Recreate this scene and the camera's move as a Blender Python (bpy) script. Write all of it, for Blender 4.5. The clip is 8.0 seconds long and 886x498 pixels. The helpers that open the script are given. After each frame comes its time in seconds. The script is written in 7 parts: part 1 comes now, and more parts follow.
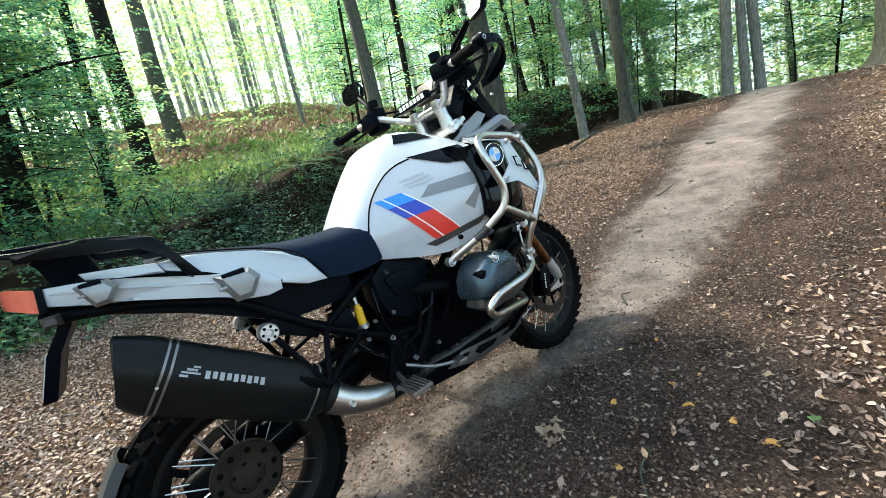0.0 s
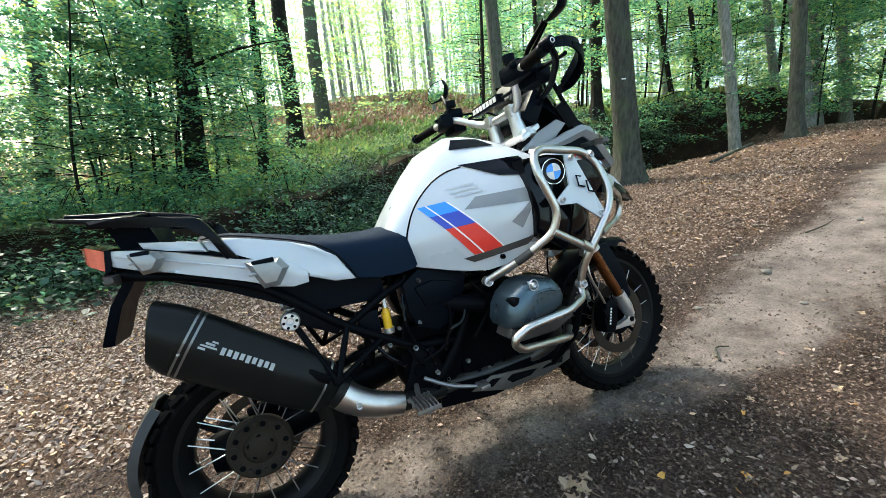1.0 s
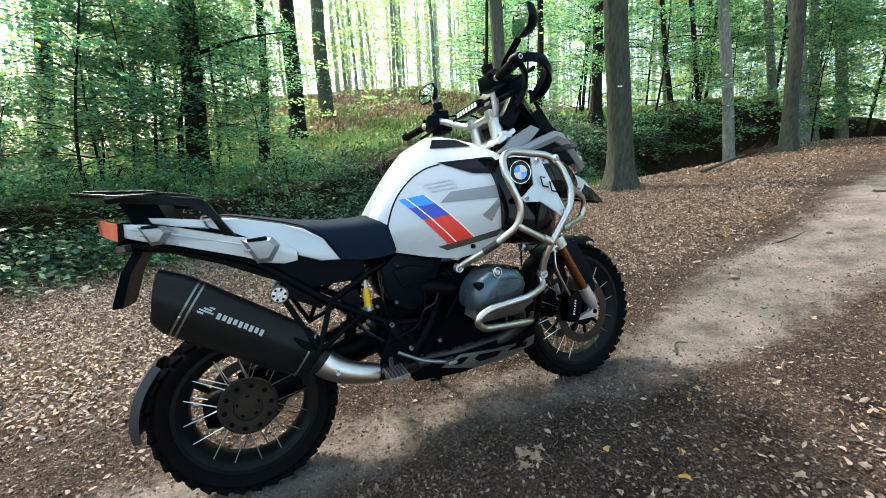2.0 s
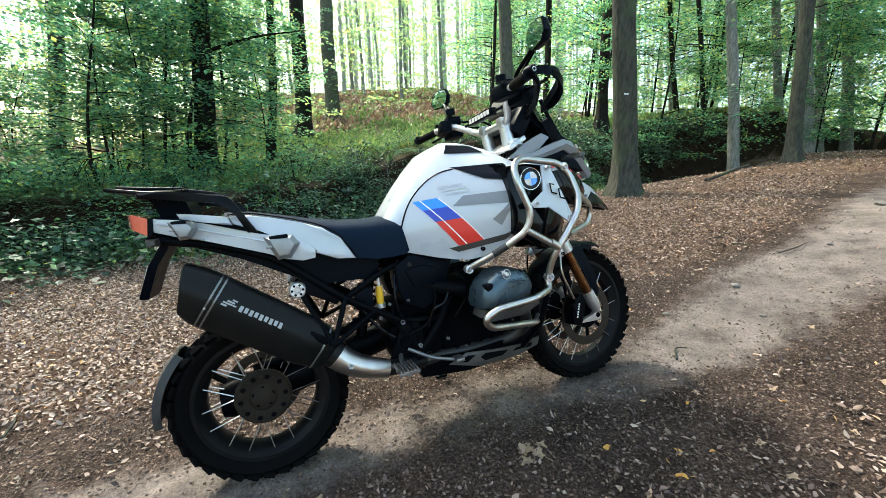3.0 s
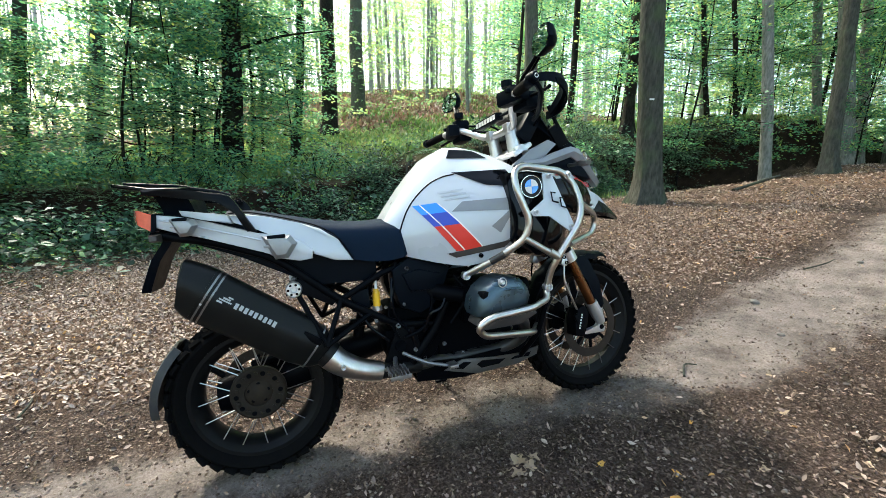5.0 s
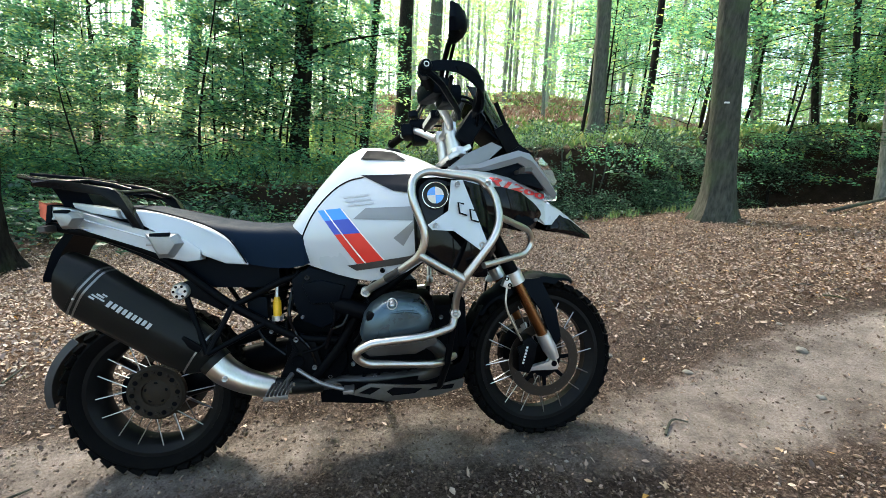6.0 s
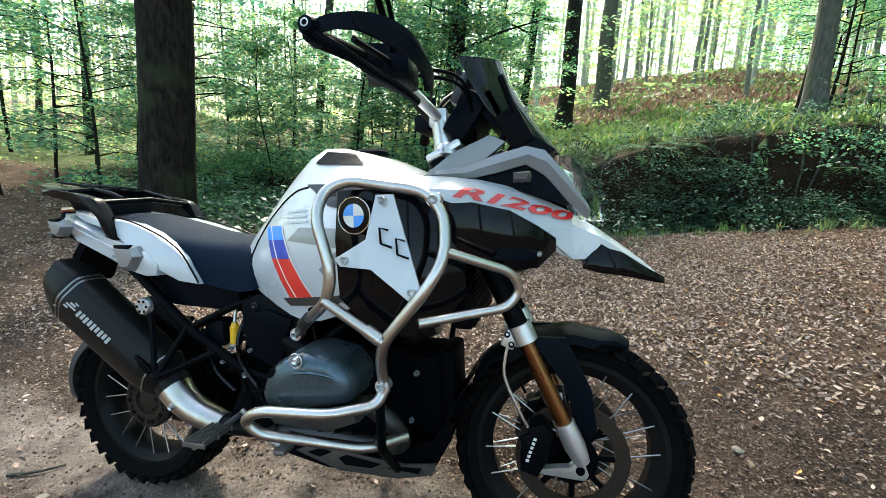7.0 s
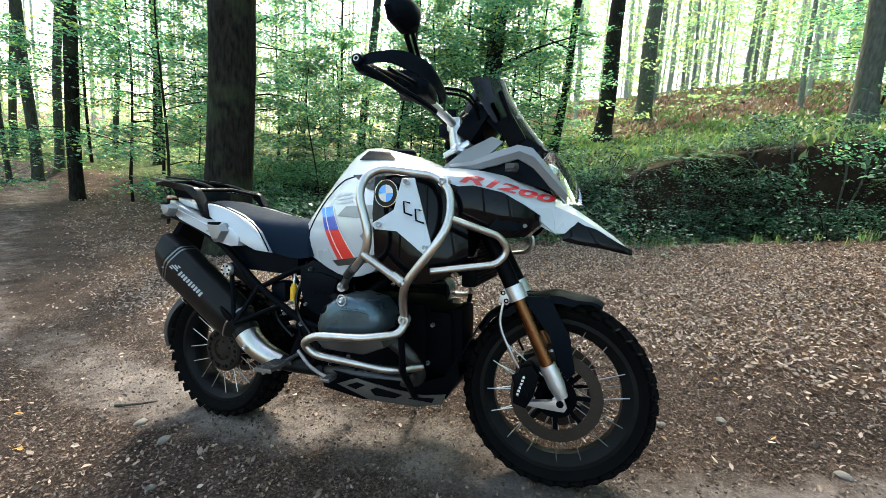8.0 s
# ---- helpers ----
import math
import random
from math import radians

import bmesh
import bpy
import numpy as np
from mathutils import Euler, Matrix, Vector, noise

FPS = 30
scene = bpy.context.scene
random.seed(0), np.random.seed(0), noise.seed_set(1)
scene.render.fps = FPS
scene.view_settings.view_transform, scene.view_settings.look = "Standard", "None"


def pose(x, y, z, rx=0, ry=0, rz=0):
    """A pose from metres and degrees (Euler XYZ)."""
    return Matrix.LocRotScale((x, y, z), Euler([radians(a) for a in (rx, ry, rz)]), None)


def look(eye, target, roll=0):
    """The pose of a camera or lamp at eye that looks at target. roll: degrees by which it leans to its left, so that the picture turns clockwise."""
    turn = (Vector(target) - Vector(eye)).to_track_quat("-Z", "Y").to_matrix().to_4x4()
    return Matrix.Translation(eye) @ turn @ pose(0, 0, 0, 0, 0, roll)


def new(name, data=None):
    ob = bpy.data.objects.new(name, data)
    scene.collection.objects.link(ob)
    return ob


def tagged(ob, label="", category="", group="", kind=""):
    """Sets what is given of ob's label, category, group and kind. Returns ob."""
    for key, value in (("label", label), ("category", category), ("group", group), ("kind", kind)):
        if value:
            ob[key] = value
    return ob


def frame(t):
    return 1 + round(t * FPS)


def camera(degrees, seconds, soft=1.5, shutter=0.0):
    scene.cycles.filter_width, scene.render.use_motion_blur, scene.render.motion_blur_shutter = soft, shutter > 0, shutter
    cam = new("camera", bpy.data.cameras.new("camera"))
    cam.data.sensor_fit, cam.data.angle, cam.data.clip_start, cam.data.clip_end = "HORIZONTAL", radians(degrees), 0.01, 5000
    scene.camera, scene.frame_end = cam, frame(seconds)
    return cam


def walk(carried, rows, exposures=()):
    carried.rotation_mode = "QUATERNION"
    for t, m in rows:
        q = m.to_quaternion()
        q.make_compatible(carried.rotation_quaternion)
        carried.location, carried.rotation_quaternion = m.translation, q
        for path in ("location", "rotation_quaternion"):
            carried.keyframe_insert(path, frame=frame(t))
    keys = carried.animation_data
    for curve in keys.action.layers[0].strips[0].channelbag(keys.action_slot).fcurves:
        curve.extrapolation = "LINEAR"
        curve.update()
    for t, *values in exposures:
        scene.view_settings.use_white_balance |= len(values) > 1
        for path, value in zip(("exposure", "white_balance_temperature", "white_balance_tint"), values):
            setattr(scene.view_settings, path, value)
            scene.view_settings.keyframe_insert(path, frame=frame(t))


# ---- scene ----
cam = camera(94.0, 8.0, soft=0.55)
# seconds, place, and turn of the camera
ROWS = [
    (0, -0.0819, -1.2983, 1.1354, 79.8299, 6.9707, -36.6522),
    (0.5, 0.1009, -1.2914, 1.1518, 80.0653, 4.2031, -28.3819),
    (1, 0.1703, -1.3394, 1.1752, 79.9696, 0.9888, -20.0695),
    (1.5, 0.2051, -1.4413, 1.1707, 79.6007, -0.8302, -19.5411),
    (3, 0.1348, -1.5566, 1.1800, 79.8304, -3.0368, -19.4269),
    (3.5, 0.1323, -1.5591, 1.1965, 80.0166, -4.2431, -19.0516),
    (4, 0.1235, -1.5569, 1.2012, 80.1402, -5.0119, -18.5815),
    (5.5, 0.4391, -1.5764, 1.2024, 79.3686, -5.2273, -12.6141),
    (6, 0.8209, -1.4967, 1.2627, 79.0361, -6.7858, -5.6249),
    (6.5, 1.1661, -1.2083, 1.2957, 78.0462, -6.7072, 6.1085),
    (7, 1.3474, -1.0151, 1.3422, 75.9807, -5.3733, 17.0232),
    (7.5, 1.3840, -1.1262, 1.3712, 75.2117, -4.6285, 20.6443),
    (8, 1.5310, -1.3015, 1.3059, 77.2299, -5.5065, 22.3253),
]
EXPOSURE = 2.5
walk(cam, [(t, pose(x, y, z, rx, ry, rz)) for t, x, y, z, rx, ry, rz in ROWS], [(0.0, EXPOSURE, 6750, 3), (8.0, EXPOSURE, 6750, 3)])

# ---- light ----
world = bpy.data.worlds.new("sky")
scene.world = world
world.use_nodes = True
wn = world.node_tree.nodes
sky = wn.new("ShaderNodeTexSky")
sky.sky_type, sky.sun_disc = "NISHITA", False
SUN_AZ, SUN_EL = radians(118), radians(45)          # from +x towards +y; height
sky.sun_elevation, sky.sun_rotation = SUN_EL, radians(90) - SUN_AZ
sky.dust_density, sky.air_density, sky.ozone_density = 3.0, 1.0, 1.0
wn["Background"].inputs["Strength"].default_value = 0.15
world.node_tree.links.new(sky.outputs["Color"], wn["Background"].inputs["Color"])
sun = new("sun", bpy.data.lights.new("sun", "SUN"))
sun.data.energy, sun.data.angle, sun.data.color = 2.6, radians(10), (1.0, 0.95, 0.86)
sun_dir = Vector((math.cos(SUN_AZ) * math.cos(SUN_EL), math.sin(SUN_AZ) * math.cos(SUN_EL), math.sin(SUN_EL)))
sun.matrix_world = look(sun_dir * 60, (0, 0, 0))


# ---- materials ----
def node_mat(name):
    m = bpy.data.materials.new(name)
    m.use_nodes = True
    return m, m.node_tree.nodes, m.node_tree.links, m.node_tree.nodes["Principled BSDF"]


def surface(name, colour, rough=0.5, metal=0.0, grain=40.0, vary=0.15, bump=0.05, coat=0.0, dirt=None, dirt_amount=0.0,
            spec=0.5, stretch=(1, 1, 1), rough_vary=0.12):
    """A painted, moulded or cast surface: fine grain, broad blotches of wear and dust, uneven gloss."""
    m, n, l, b = node_mat(name)
    tc = n.new("ShaderNodeTexCoord")
    mp = n.new("ShaderNodeMapping")
    mp.inputs["Scale"].default_value = stretch
    l.new(tc.outputs["Object"], mp.inputs["Vector"])
    fine, broad = n.new("ShaderNodeTexNoise"), n.new("ShaderNodeTexNoise")
    fine.inputs["Scale"].default_value, fine.inputs["Detail"].default_value = grain, 6
    broad.inputs["Scale"].default_value, broad.inputs["Detail"].default_value = grain / 9, 4
    l.new(mp.outputs["Vector"], fine.inputs["Vector"])
    l.new(mp.outputs["Vector"], broad.inputs["Vector"])
    mix = n.new("ShaderNodeMixRGB")
    mix.blend_type = "MIX"
    c = Vector(colour)
    lo, hi = c * (1 - vary), c * (1 + vary)
    mix.inputs["Color1"].default_value, mix.inputs["Color2"].default_value = (*lo, 1), (*[min(v, 0.95) for v in hi], 1)
    l.new(fine.outputs["Fac"], mix.inputs["Fac"])
    out = mix.outputs["Color"]
    if dirt:
        ramp = n.new("ShaderNodeValToRGB")
        ramp.color_ramp.elements[0].position, ramp.color_ramp.elements[1].position = 0.5 - 0.12, 0.5 + 0.2
        ramp.color_ramp.elements[1].color = (dirt_amount,) * 3 + (1,)
        ramp.color_ramp.elements[0].color = (dirt_amount * 0.12,) * 3 + (1,)
        l.new(broad.outputs["Fac"], ramp.inputs["Fac"])
        dm = n.new("ShaderNodeMixRGB")
        dm.inputs["Color2"].default_value = (*dirt, 1)
        l.new(ramp.outputs["Color"], dm.inputs["Fac"])
        l.new(out, dm.inputs["Color1"])
        out = dm.outputs["Color"]
    l.new(out, b.inputs["Base Color"])
    mr = n.new("ShaderNodeMapRange")
    mr.inputs["To Min"].default_value, mr.inputs["To Max"].default_value = max(rough - rough_vary, 0.02), min(rough + rough_vary, 1)
    l.new(broad.outputs["Fac"], mr.inputs["Value"])
    l.new(mr.outputs["Result"], b.inputs["Roughness"])
    b.inputs["Metallic"].default_value = metal
    b.inputs["Coat Weight"].default_value = coat
    b.inputs["Coat Roughness"].default_value = 0.06
    b.inputs["Specular IOR Level"].default_value = spec
    if bump:
        bp = n.new("ShaderNodeBump")
        bp.inputs["Strength"].default_value, bp.inputs["Distance"].default_value = bump, 0.004
        l.new(fine.outputs["Fac"], bp.inputs["Height"])
        l.new(bp.outputs["Normal"], b.inputs["Normal"])
    return m


DUST = (0.23, 0.19, 0.15)
white_paint = surface("white_paint", (0.42, 0.445, 0.47), 0.3, 0, 30, 0.03, 0.0, coat=0.7, dirt=(0.55, 0.53, 0.5), dirt_amount=0.18)
grey_paint = surface("grey_paint", (0.17, 0.18, 0.19), 0.38, 0.0, 60, 0.06, 0.0, coat=0.4, dirt=DUST, dirt_amount=0.12)
dark_grey = surface("dark_grey", (0.011, 0.0115, 0.0125), 0.45, 0.0, 70, 0.1, 0.02, dirt=DUST, dirt_amount=0.15)
blue_light = surface("light_blue_decal", (0.012, 0.22, 0.82), 0.35, 0, 50, 0.06, 0.0, coat=0.12)
blue_dark = surface("dark_blue_decal", (0.008, 0.035, 0.36), 0.35, 0, 50, 0.06, 0.0, coat=0.12)
red_decal = surface("red_decal", (0.66, 0.03, 0.02), 0.38, 0, 50, 0.06, 0.0, coat=0.12)
white_line = surface("white_decal", (0.75, 0.68, 0.63), 0.4, 0, 50, 0.04, 0.0)
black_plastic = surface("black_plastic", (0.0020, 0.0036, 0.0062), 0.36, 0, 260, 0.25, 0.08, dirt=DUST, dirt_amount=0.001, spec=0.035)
rack_black = surface("rack_black", (0.0022, 0.003, 0.004), 0.22, 0, 200, 0.2, 0.04, spec=0.08)
gloss_black = surface("gloss_black", (0.0015, 0.002, 0.003), 0.06, 0, 60, 0.1, 0.0, coat=0.0, dirt=DUST, dirt_amount=0.002, spec=0.14, rough_vary=0.03)
frame_black = surface("frame_black", (0.0015, 0.002, 0.003), 0.4, 0.0, 90, 0.25, 0.05, dirt=DUST, dirt_amount=0.004, spec=0.035)
engine_black = surface("engine_black", (0.0015, 0.002, 0.003), 0.5, 0.0, 70, 0.3, 0.1, dirt=DUST, dirt_amount=0.004, spec=0.012)
head_grey = surface("head_cover_grey", (0.05, 0.08, 0.10), 0.3, 0.65, 120, 0.1, 0.03, dirt=DUST, dirt_amount=0.05)
steel = surface("brushed_steel", (0.52, 0.50, 0.47), 0.33, 1.0, 160, 0.12, 0.05, stretch=(1, 1, 0.25), dirt=(0.22, 0.17, 0.12), dirt_amount=0.28)
silver = surface("cast_silver", (0.60, 0.60, 0.60), 0.38, 0.85, 120, 0.08, 0.05, dirt=DUST, dirt_amount=0.14)
exhaust_black = surface("exhaust_black", (0.0055, 0.006, 0.006), 0.4, 0.0, 140, 0.2, 0.03, dirt=(0.08, 0.07, 0.05), dirt_amount=0.03, spec=0.14)
rubber = surface("tyre_rubber", (0.0036, 0.0036, 0.0038), 0.75, 0, 110, 0.3, 0.15, dirt=(0.06, 0.05, 0.042), dirt_amount=0.03, spec=0.02)
seat_leather = surface("seat_cover", (0.006, 0.0125, 0.024), 0.6, 0, 380, 0.2, 0.12, spec=0.03)
rim_black = surface("rim_black", (0.005, 0.0052, 0.0056), 0.38, 0.0, 60, 0.15, 0.03, dirt=(0.10, 0.08, 0.065), dirt_amount=0.05, spec=0.08)
spoke_metal = surface("spoke_metal", (0.36, 0.36, 0.37), 0.3, 1.0, 90, 0.1, 0.0)
disc_metal = surface("disc_metal", (0.035, 0.03, 0.026), 0.42, 0.6, 120, 0.2, 0.05, dirt=(0.04, 0.024, 0.015), dirt_amount=0.5, spec=0.2)
fork_gold = surface("anodised_bronze", (0.15, 0.06, 0.022), 0.28, 0.9, 90, 0.12, 0.0)
yellow_plastic = surface("yellow_plastic", (0.72, 0.40, 0.02), 0.35, 0, 60, 0.08, 0.0)
red_lens = surface("red_lens", (0.72, 0.15, 0.09), 0.12, 0, 90, 0.2, 0.0, coat=0.8)
band_metal = surface("dull_band", (0.20, 0.195, 0.19), 0.4, 0.8, 90, 0.15, 0.03)
mount_grey = surface("cast_grey", (0.26, 0.265, 0.27), 0.36, 0.5, 90, 0.12, 0.04, dirt=DUST, dirt_amount=0.1)
chrome = surface("chrome", (0.75, 0.75, 0.76), 0.1, 1.0, 60, 0.04, 0.0)
mark_grey = surface("printed_grey", (0.30, 0.30, 0.29), 0.5, 0, 50, 0.1, 0.0)
mark_white = surface("printed_white", (0.62, 0.61, 0.58), 0.5, 0, 50, 0.05, 0.0)
mark_red = surface("printed_red", (0.60, 0.02, 0.02), 0.4, 0, 50, 0.05, 0.0, coat=0.3)
roundel_blue = surface("emblem_blue", (0.03, 0.25, 0.70), 0.2, 0, 50, 0.04, 0.0, coat=0.8)


def clear(name, colour, rough=0.03):
    m, n, l, b = node_mat(name)
    b.inputs["Base Color"].default_value = (*colour, 1)
    b.inputs["Roughness"].default_value = rough
    b.inputs["Transmission Weight"].default_value = 1.0
    b.inputs["IOR"].default_value = 1.3
    return m


screen_clear = clear("smoked_screen", (0.012, 0.013, 0.015), 0.03)
lamp_glass = clear("lamp_glass", (0.9, 0.93, 0.95), 0.02)
mirror_glass, _n, _l, _b = node_mat("mirror_glass")
_b.inputs["Metallic"].default_value, _b.inputs["Roughness"].default_value = 1.0, 0.03
_b.inputs["Base Color"].default_value = (0.8, 0.85, 0.87, 1)


def leaf_mat(name, stops, translucent=0.4, rough=0.5):
    """Leaves: a colour for each one out of a ramp, light coming through the blade."""
    m, n, l, b = node_mat(name)
    geo, ramp = n.new("ShaderNodeNewGeometry"), n.new("ShaderNodeValToRGB")
    while len(ramp.color_ramp.elements) < len(stops):
        ramp.color_ramp.elements.new(0.5)
    for e, (p, c) in zip(ramp.color_ramp.elements, stops):
        e.position, e.color = p, (*c, 1)
    l.new(geo.outputs["Random Per Island"], ramp.inputs["Fac"])
    tc, ns = n.new("ShaderNodeTexCoord"), n.new("ShaderNodeTexNoise")
    ns.inputs["Scale"].default_value, ns.inputs["Detail"].default_value = 90, 3
    l.new(tc.outputs["Object"], ns.inputs["Vector"])
    hv = n.new("ShaderNodeHueSaturation")
    mr = n.new("ShaderNodeMapRange")
    mr.inputs["To Min"].default_value, mr.inputs["To Max"].default_value = 0.7, 1.3
    l.new(ns.outputs["Fac"], mr.inputs["Value"])
    l.new(mr.outputs["Result"], hv.inputs["Value"])
    l.new(ramp.outputs["Color"], hv.inputs["Color"])
    l.new(hv.outputs["Color"], b.inputs["Base Color"])
    b.inputs["Roughness"].default_value = rough
    if translucent:
        tr, mx = n.new("ShaderNodeBsdfTranslucent"), n.new("ShaderNodeMixShader")
        hv2 = n.new("ShaderNodeHueSaturation")
        hv2.inputs["Saturation"].default_value, hv2.inputs["Value"].default_value = 1.1, 1.7
        l.new(hv.outputs["Color"], hv2.inputs["Color"])
        l.new(hv2.outputs["Color"], tr.inputs["Color"])
        mx.inputs["Fac"].default_value = translucent
        l.new(b.outputs["BSDF"], mx.inputs[1])
        l.new(tr.outputs["BSDF"], mx.inputs[2])
        l.new(mx.outputs["Shader"], n["Material Output"].inputs["Surface"])
    return m


leaf_green = leaf_mat("beech_leaf", [(0, (0.03, 0.085, 0.055)), (0.4, (0.09, 0.21, 0.125)), (0.8, (0.17, 0.33, 0.15)), (1, (0.36, 0.38, 0.11))], 0.58)
# bramble green with the bank's shade put in as very dark leaves
leaf_shade = leaf_mat("shaded_bramble_leaf", [(0, (0.008, 0.022, 0.014)), (0.5, (0.022, 0.055, 0.034)), (0.75, (0.07, 0.15, 0.095)), (1, (0.19, 0.29, 0.18))], 0.35, 0.4)
# paler green for far foliage: distance haze painted into the leaf colour
leaf_far = leaf_mat("hazy_leaf", [(0, (0.14, 0.22, 0.12)), (0.6, (0.2, 0.3, 0.14)), (1, (0.36, 0.36, 0.13))], 0.65, 0.7)
leaf_fern = leaf_mat("fern_frond", [(0, (0.03, 0.075, 0.035)), (0.6, (0.085, 0.17, 0.075)), (1, (0.17, 0.26, 0.12))], 0.35, 0.45)
leaf_grass = leaf_mat("grass_blade", [(0, (0.08, 0.15, 0.05)), (0.7, (0.15, 0.23, 0.075)), (1, (0.26, 0.25, 0.10))], 0.4)
leaf_bracken = leaf_mat("dead_bracken", [(0, (0.17, 0.085, 0.062)), (0.5, (0.28, 0.165, 0.125)), (0.75, (0.32, 0.25, 0.17)), (1, (0.15, 0.18, 0.07))], 0.3)
leaf_litter = leaf_mat("fallen_leaf", [(0, (0.03, 0.018, 0.013)), (0.25, (0.115, 0.074, 0.055)), (0.5, (0.23, 0.158, 0.12)), (0.82, (0.34, 0.248, 0.195)), (0.96, (0.42, 0.33, 0.27)), (1, (0.44, 0.22, 0.05))], 0.12, 0.6)
leaf_crumb = leaf_mat("leaf_crumb", [(0, (0.025, 0.014, 0.01)), (0.5, (0.11, 0.066, 0.045)), (0.85, (0.16, 0.105, 0.07)), (1, (0.24, 0.17, 0.12))], 0.0, 0.7)
soil_bit = leaf_mat("soil_bit", [(0, (0.05, 0.031, 0.022)), (0.6, (0.12, 0.08, 0.06)), (0.9, (0.2, 0.15, 0.12)), (1, (0.28, 0.23, 0.19))], 0.0, 0.85)
leaf_orange = leaf_mat("orange_leaf", [(0, (0.46, 0.17, 0.03)), (1, (0.56, 0.30, 0.06))], 0.15, 0.5)
leaf_pale = leaf_mat("pale_oak_leaf", [(0, (0.25, 0.165, 0.10)), (1, (0.33, 0.235, 0.15))], 0.15, 0.55)


def bark_mat(name, c1, c2, moss=0.25):
    m, n, l, b = node_mat(name)
    tc, mp = n.new("ShaderNodeTexCoord"), n.new("ShaderNodeMapping")
    mp.inputs["Scale"].default_value = (1, 1, 0.28)
    l.new(tc.outputs["Object"], mp.inputs["Vector"])
    a, c = n.new("ShaderNodeTexNoise"), n.new("ShaderNodeTexNoise")
    a.inputs["Scale"].default_value, a.inputs["Detail"].default_value = 26, 8
    c.inputs["Scale"].default_value, c.inputs["Detail"].default_value = 2.6, 5
    l.new(mp.outputs["Vector"], a.inputs["Vector"])
    l.new(tc.outputs["Object"], c.inputs["Vector"])
    r = n.new("ShaderNodeValToRGB")
    r.color_ramp.elements[0].position, r.color_ramp.elements[1].position = 0.3, 0.72
    r.color_ramp.elements[0].color, r.color_ramp.elements[1].color = (*c1, 1), (*c2, 1)
    l.new(a.outputs["Fac"], r.inputs["Fac"])
    r2 = n.new("ShaderNodeValToRGB")
    r2.color_ramp.elements[0].position, r2.color_ramp.elements[1].position = 0.5, 0.68
    r2.color_ramp.elements[0].color, r2.color_ramp.elements[1].color = (0, 0, 0, 1), (moss, moss, moss, 1)
    l.new(c.outputs["Fac"], r2.inputs["Fac"])
    mx = n.new("ShaderNodeMixRGB")
    mx.inputs["Color2"].default_value = (0.06, 0.085, 0.04, 1)
    l.new(r2.outputs["Color"], mx.inputs["Fac"])
    l.new(r.outputs["Color"], mx.inputs["Color1"])
    l.new(mx.outputs["Color"], b.inputs["Base Color"])
    b.inputs["Roughness"].default_value = 0.85
    b.inputs["Specular IOR Level"].default_value = 0.06
    bp = n.new("ShaderNodeBump")
    bp.inputs["Strength"].default_value, bp.inputs["Distance"].default_value = 0.6, 0.02
    l.new(a.outputs["Fac"], bp.inputs["Height"])
    l.new(bp.outputs["Normal"], b.inputs["Normal"])
    return m


bark_light = bark_mat("beech_bark", (0.05, 0.052, 0.042), (0.115, 0.115, 0.092), 0.5)
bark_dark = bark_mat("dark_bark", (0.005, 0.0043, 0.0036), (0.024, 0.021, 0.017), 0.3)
# two paler copies for distance; haze is put into the bark colour
bark_far = bark_mat("haze_pale_bark", (0.11, 0.115, 0.10), (0.26, 0.26, 0.23), 0.3)
bark_haze = bark_mat("haze_silver_bark", (0.24, 0.25, 0.23), (0.42, 0.42, 0.38), 0.2)
bark_mid = bark_mat("grey_bark", (0.026, 0.027, 0.022), (0.07, 0.07, 0.056), 0.5)


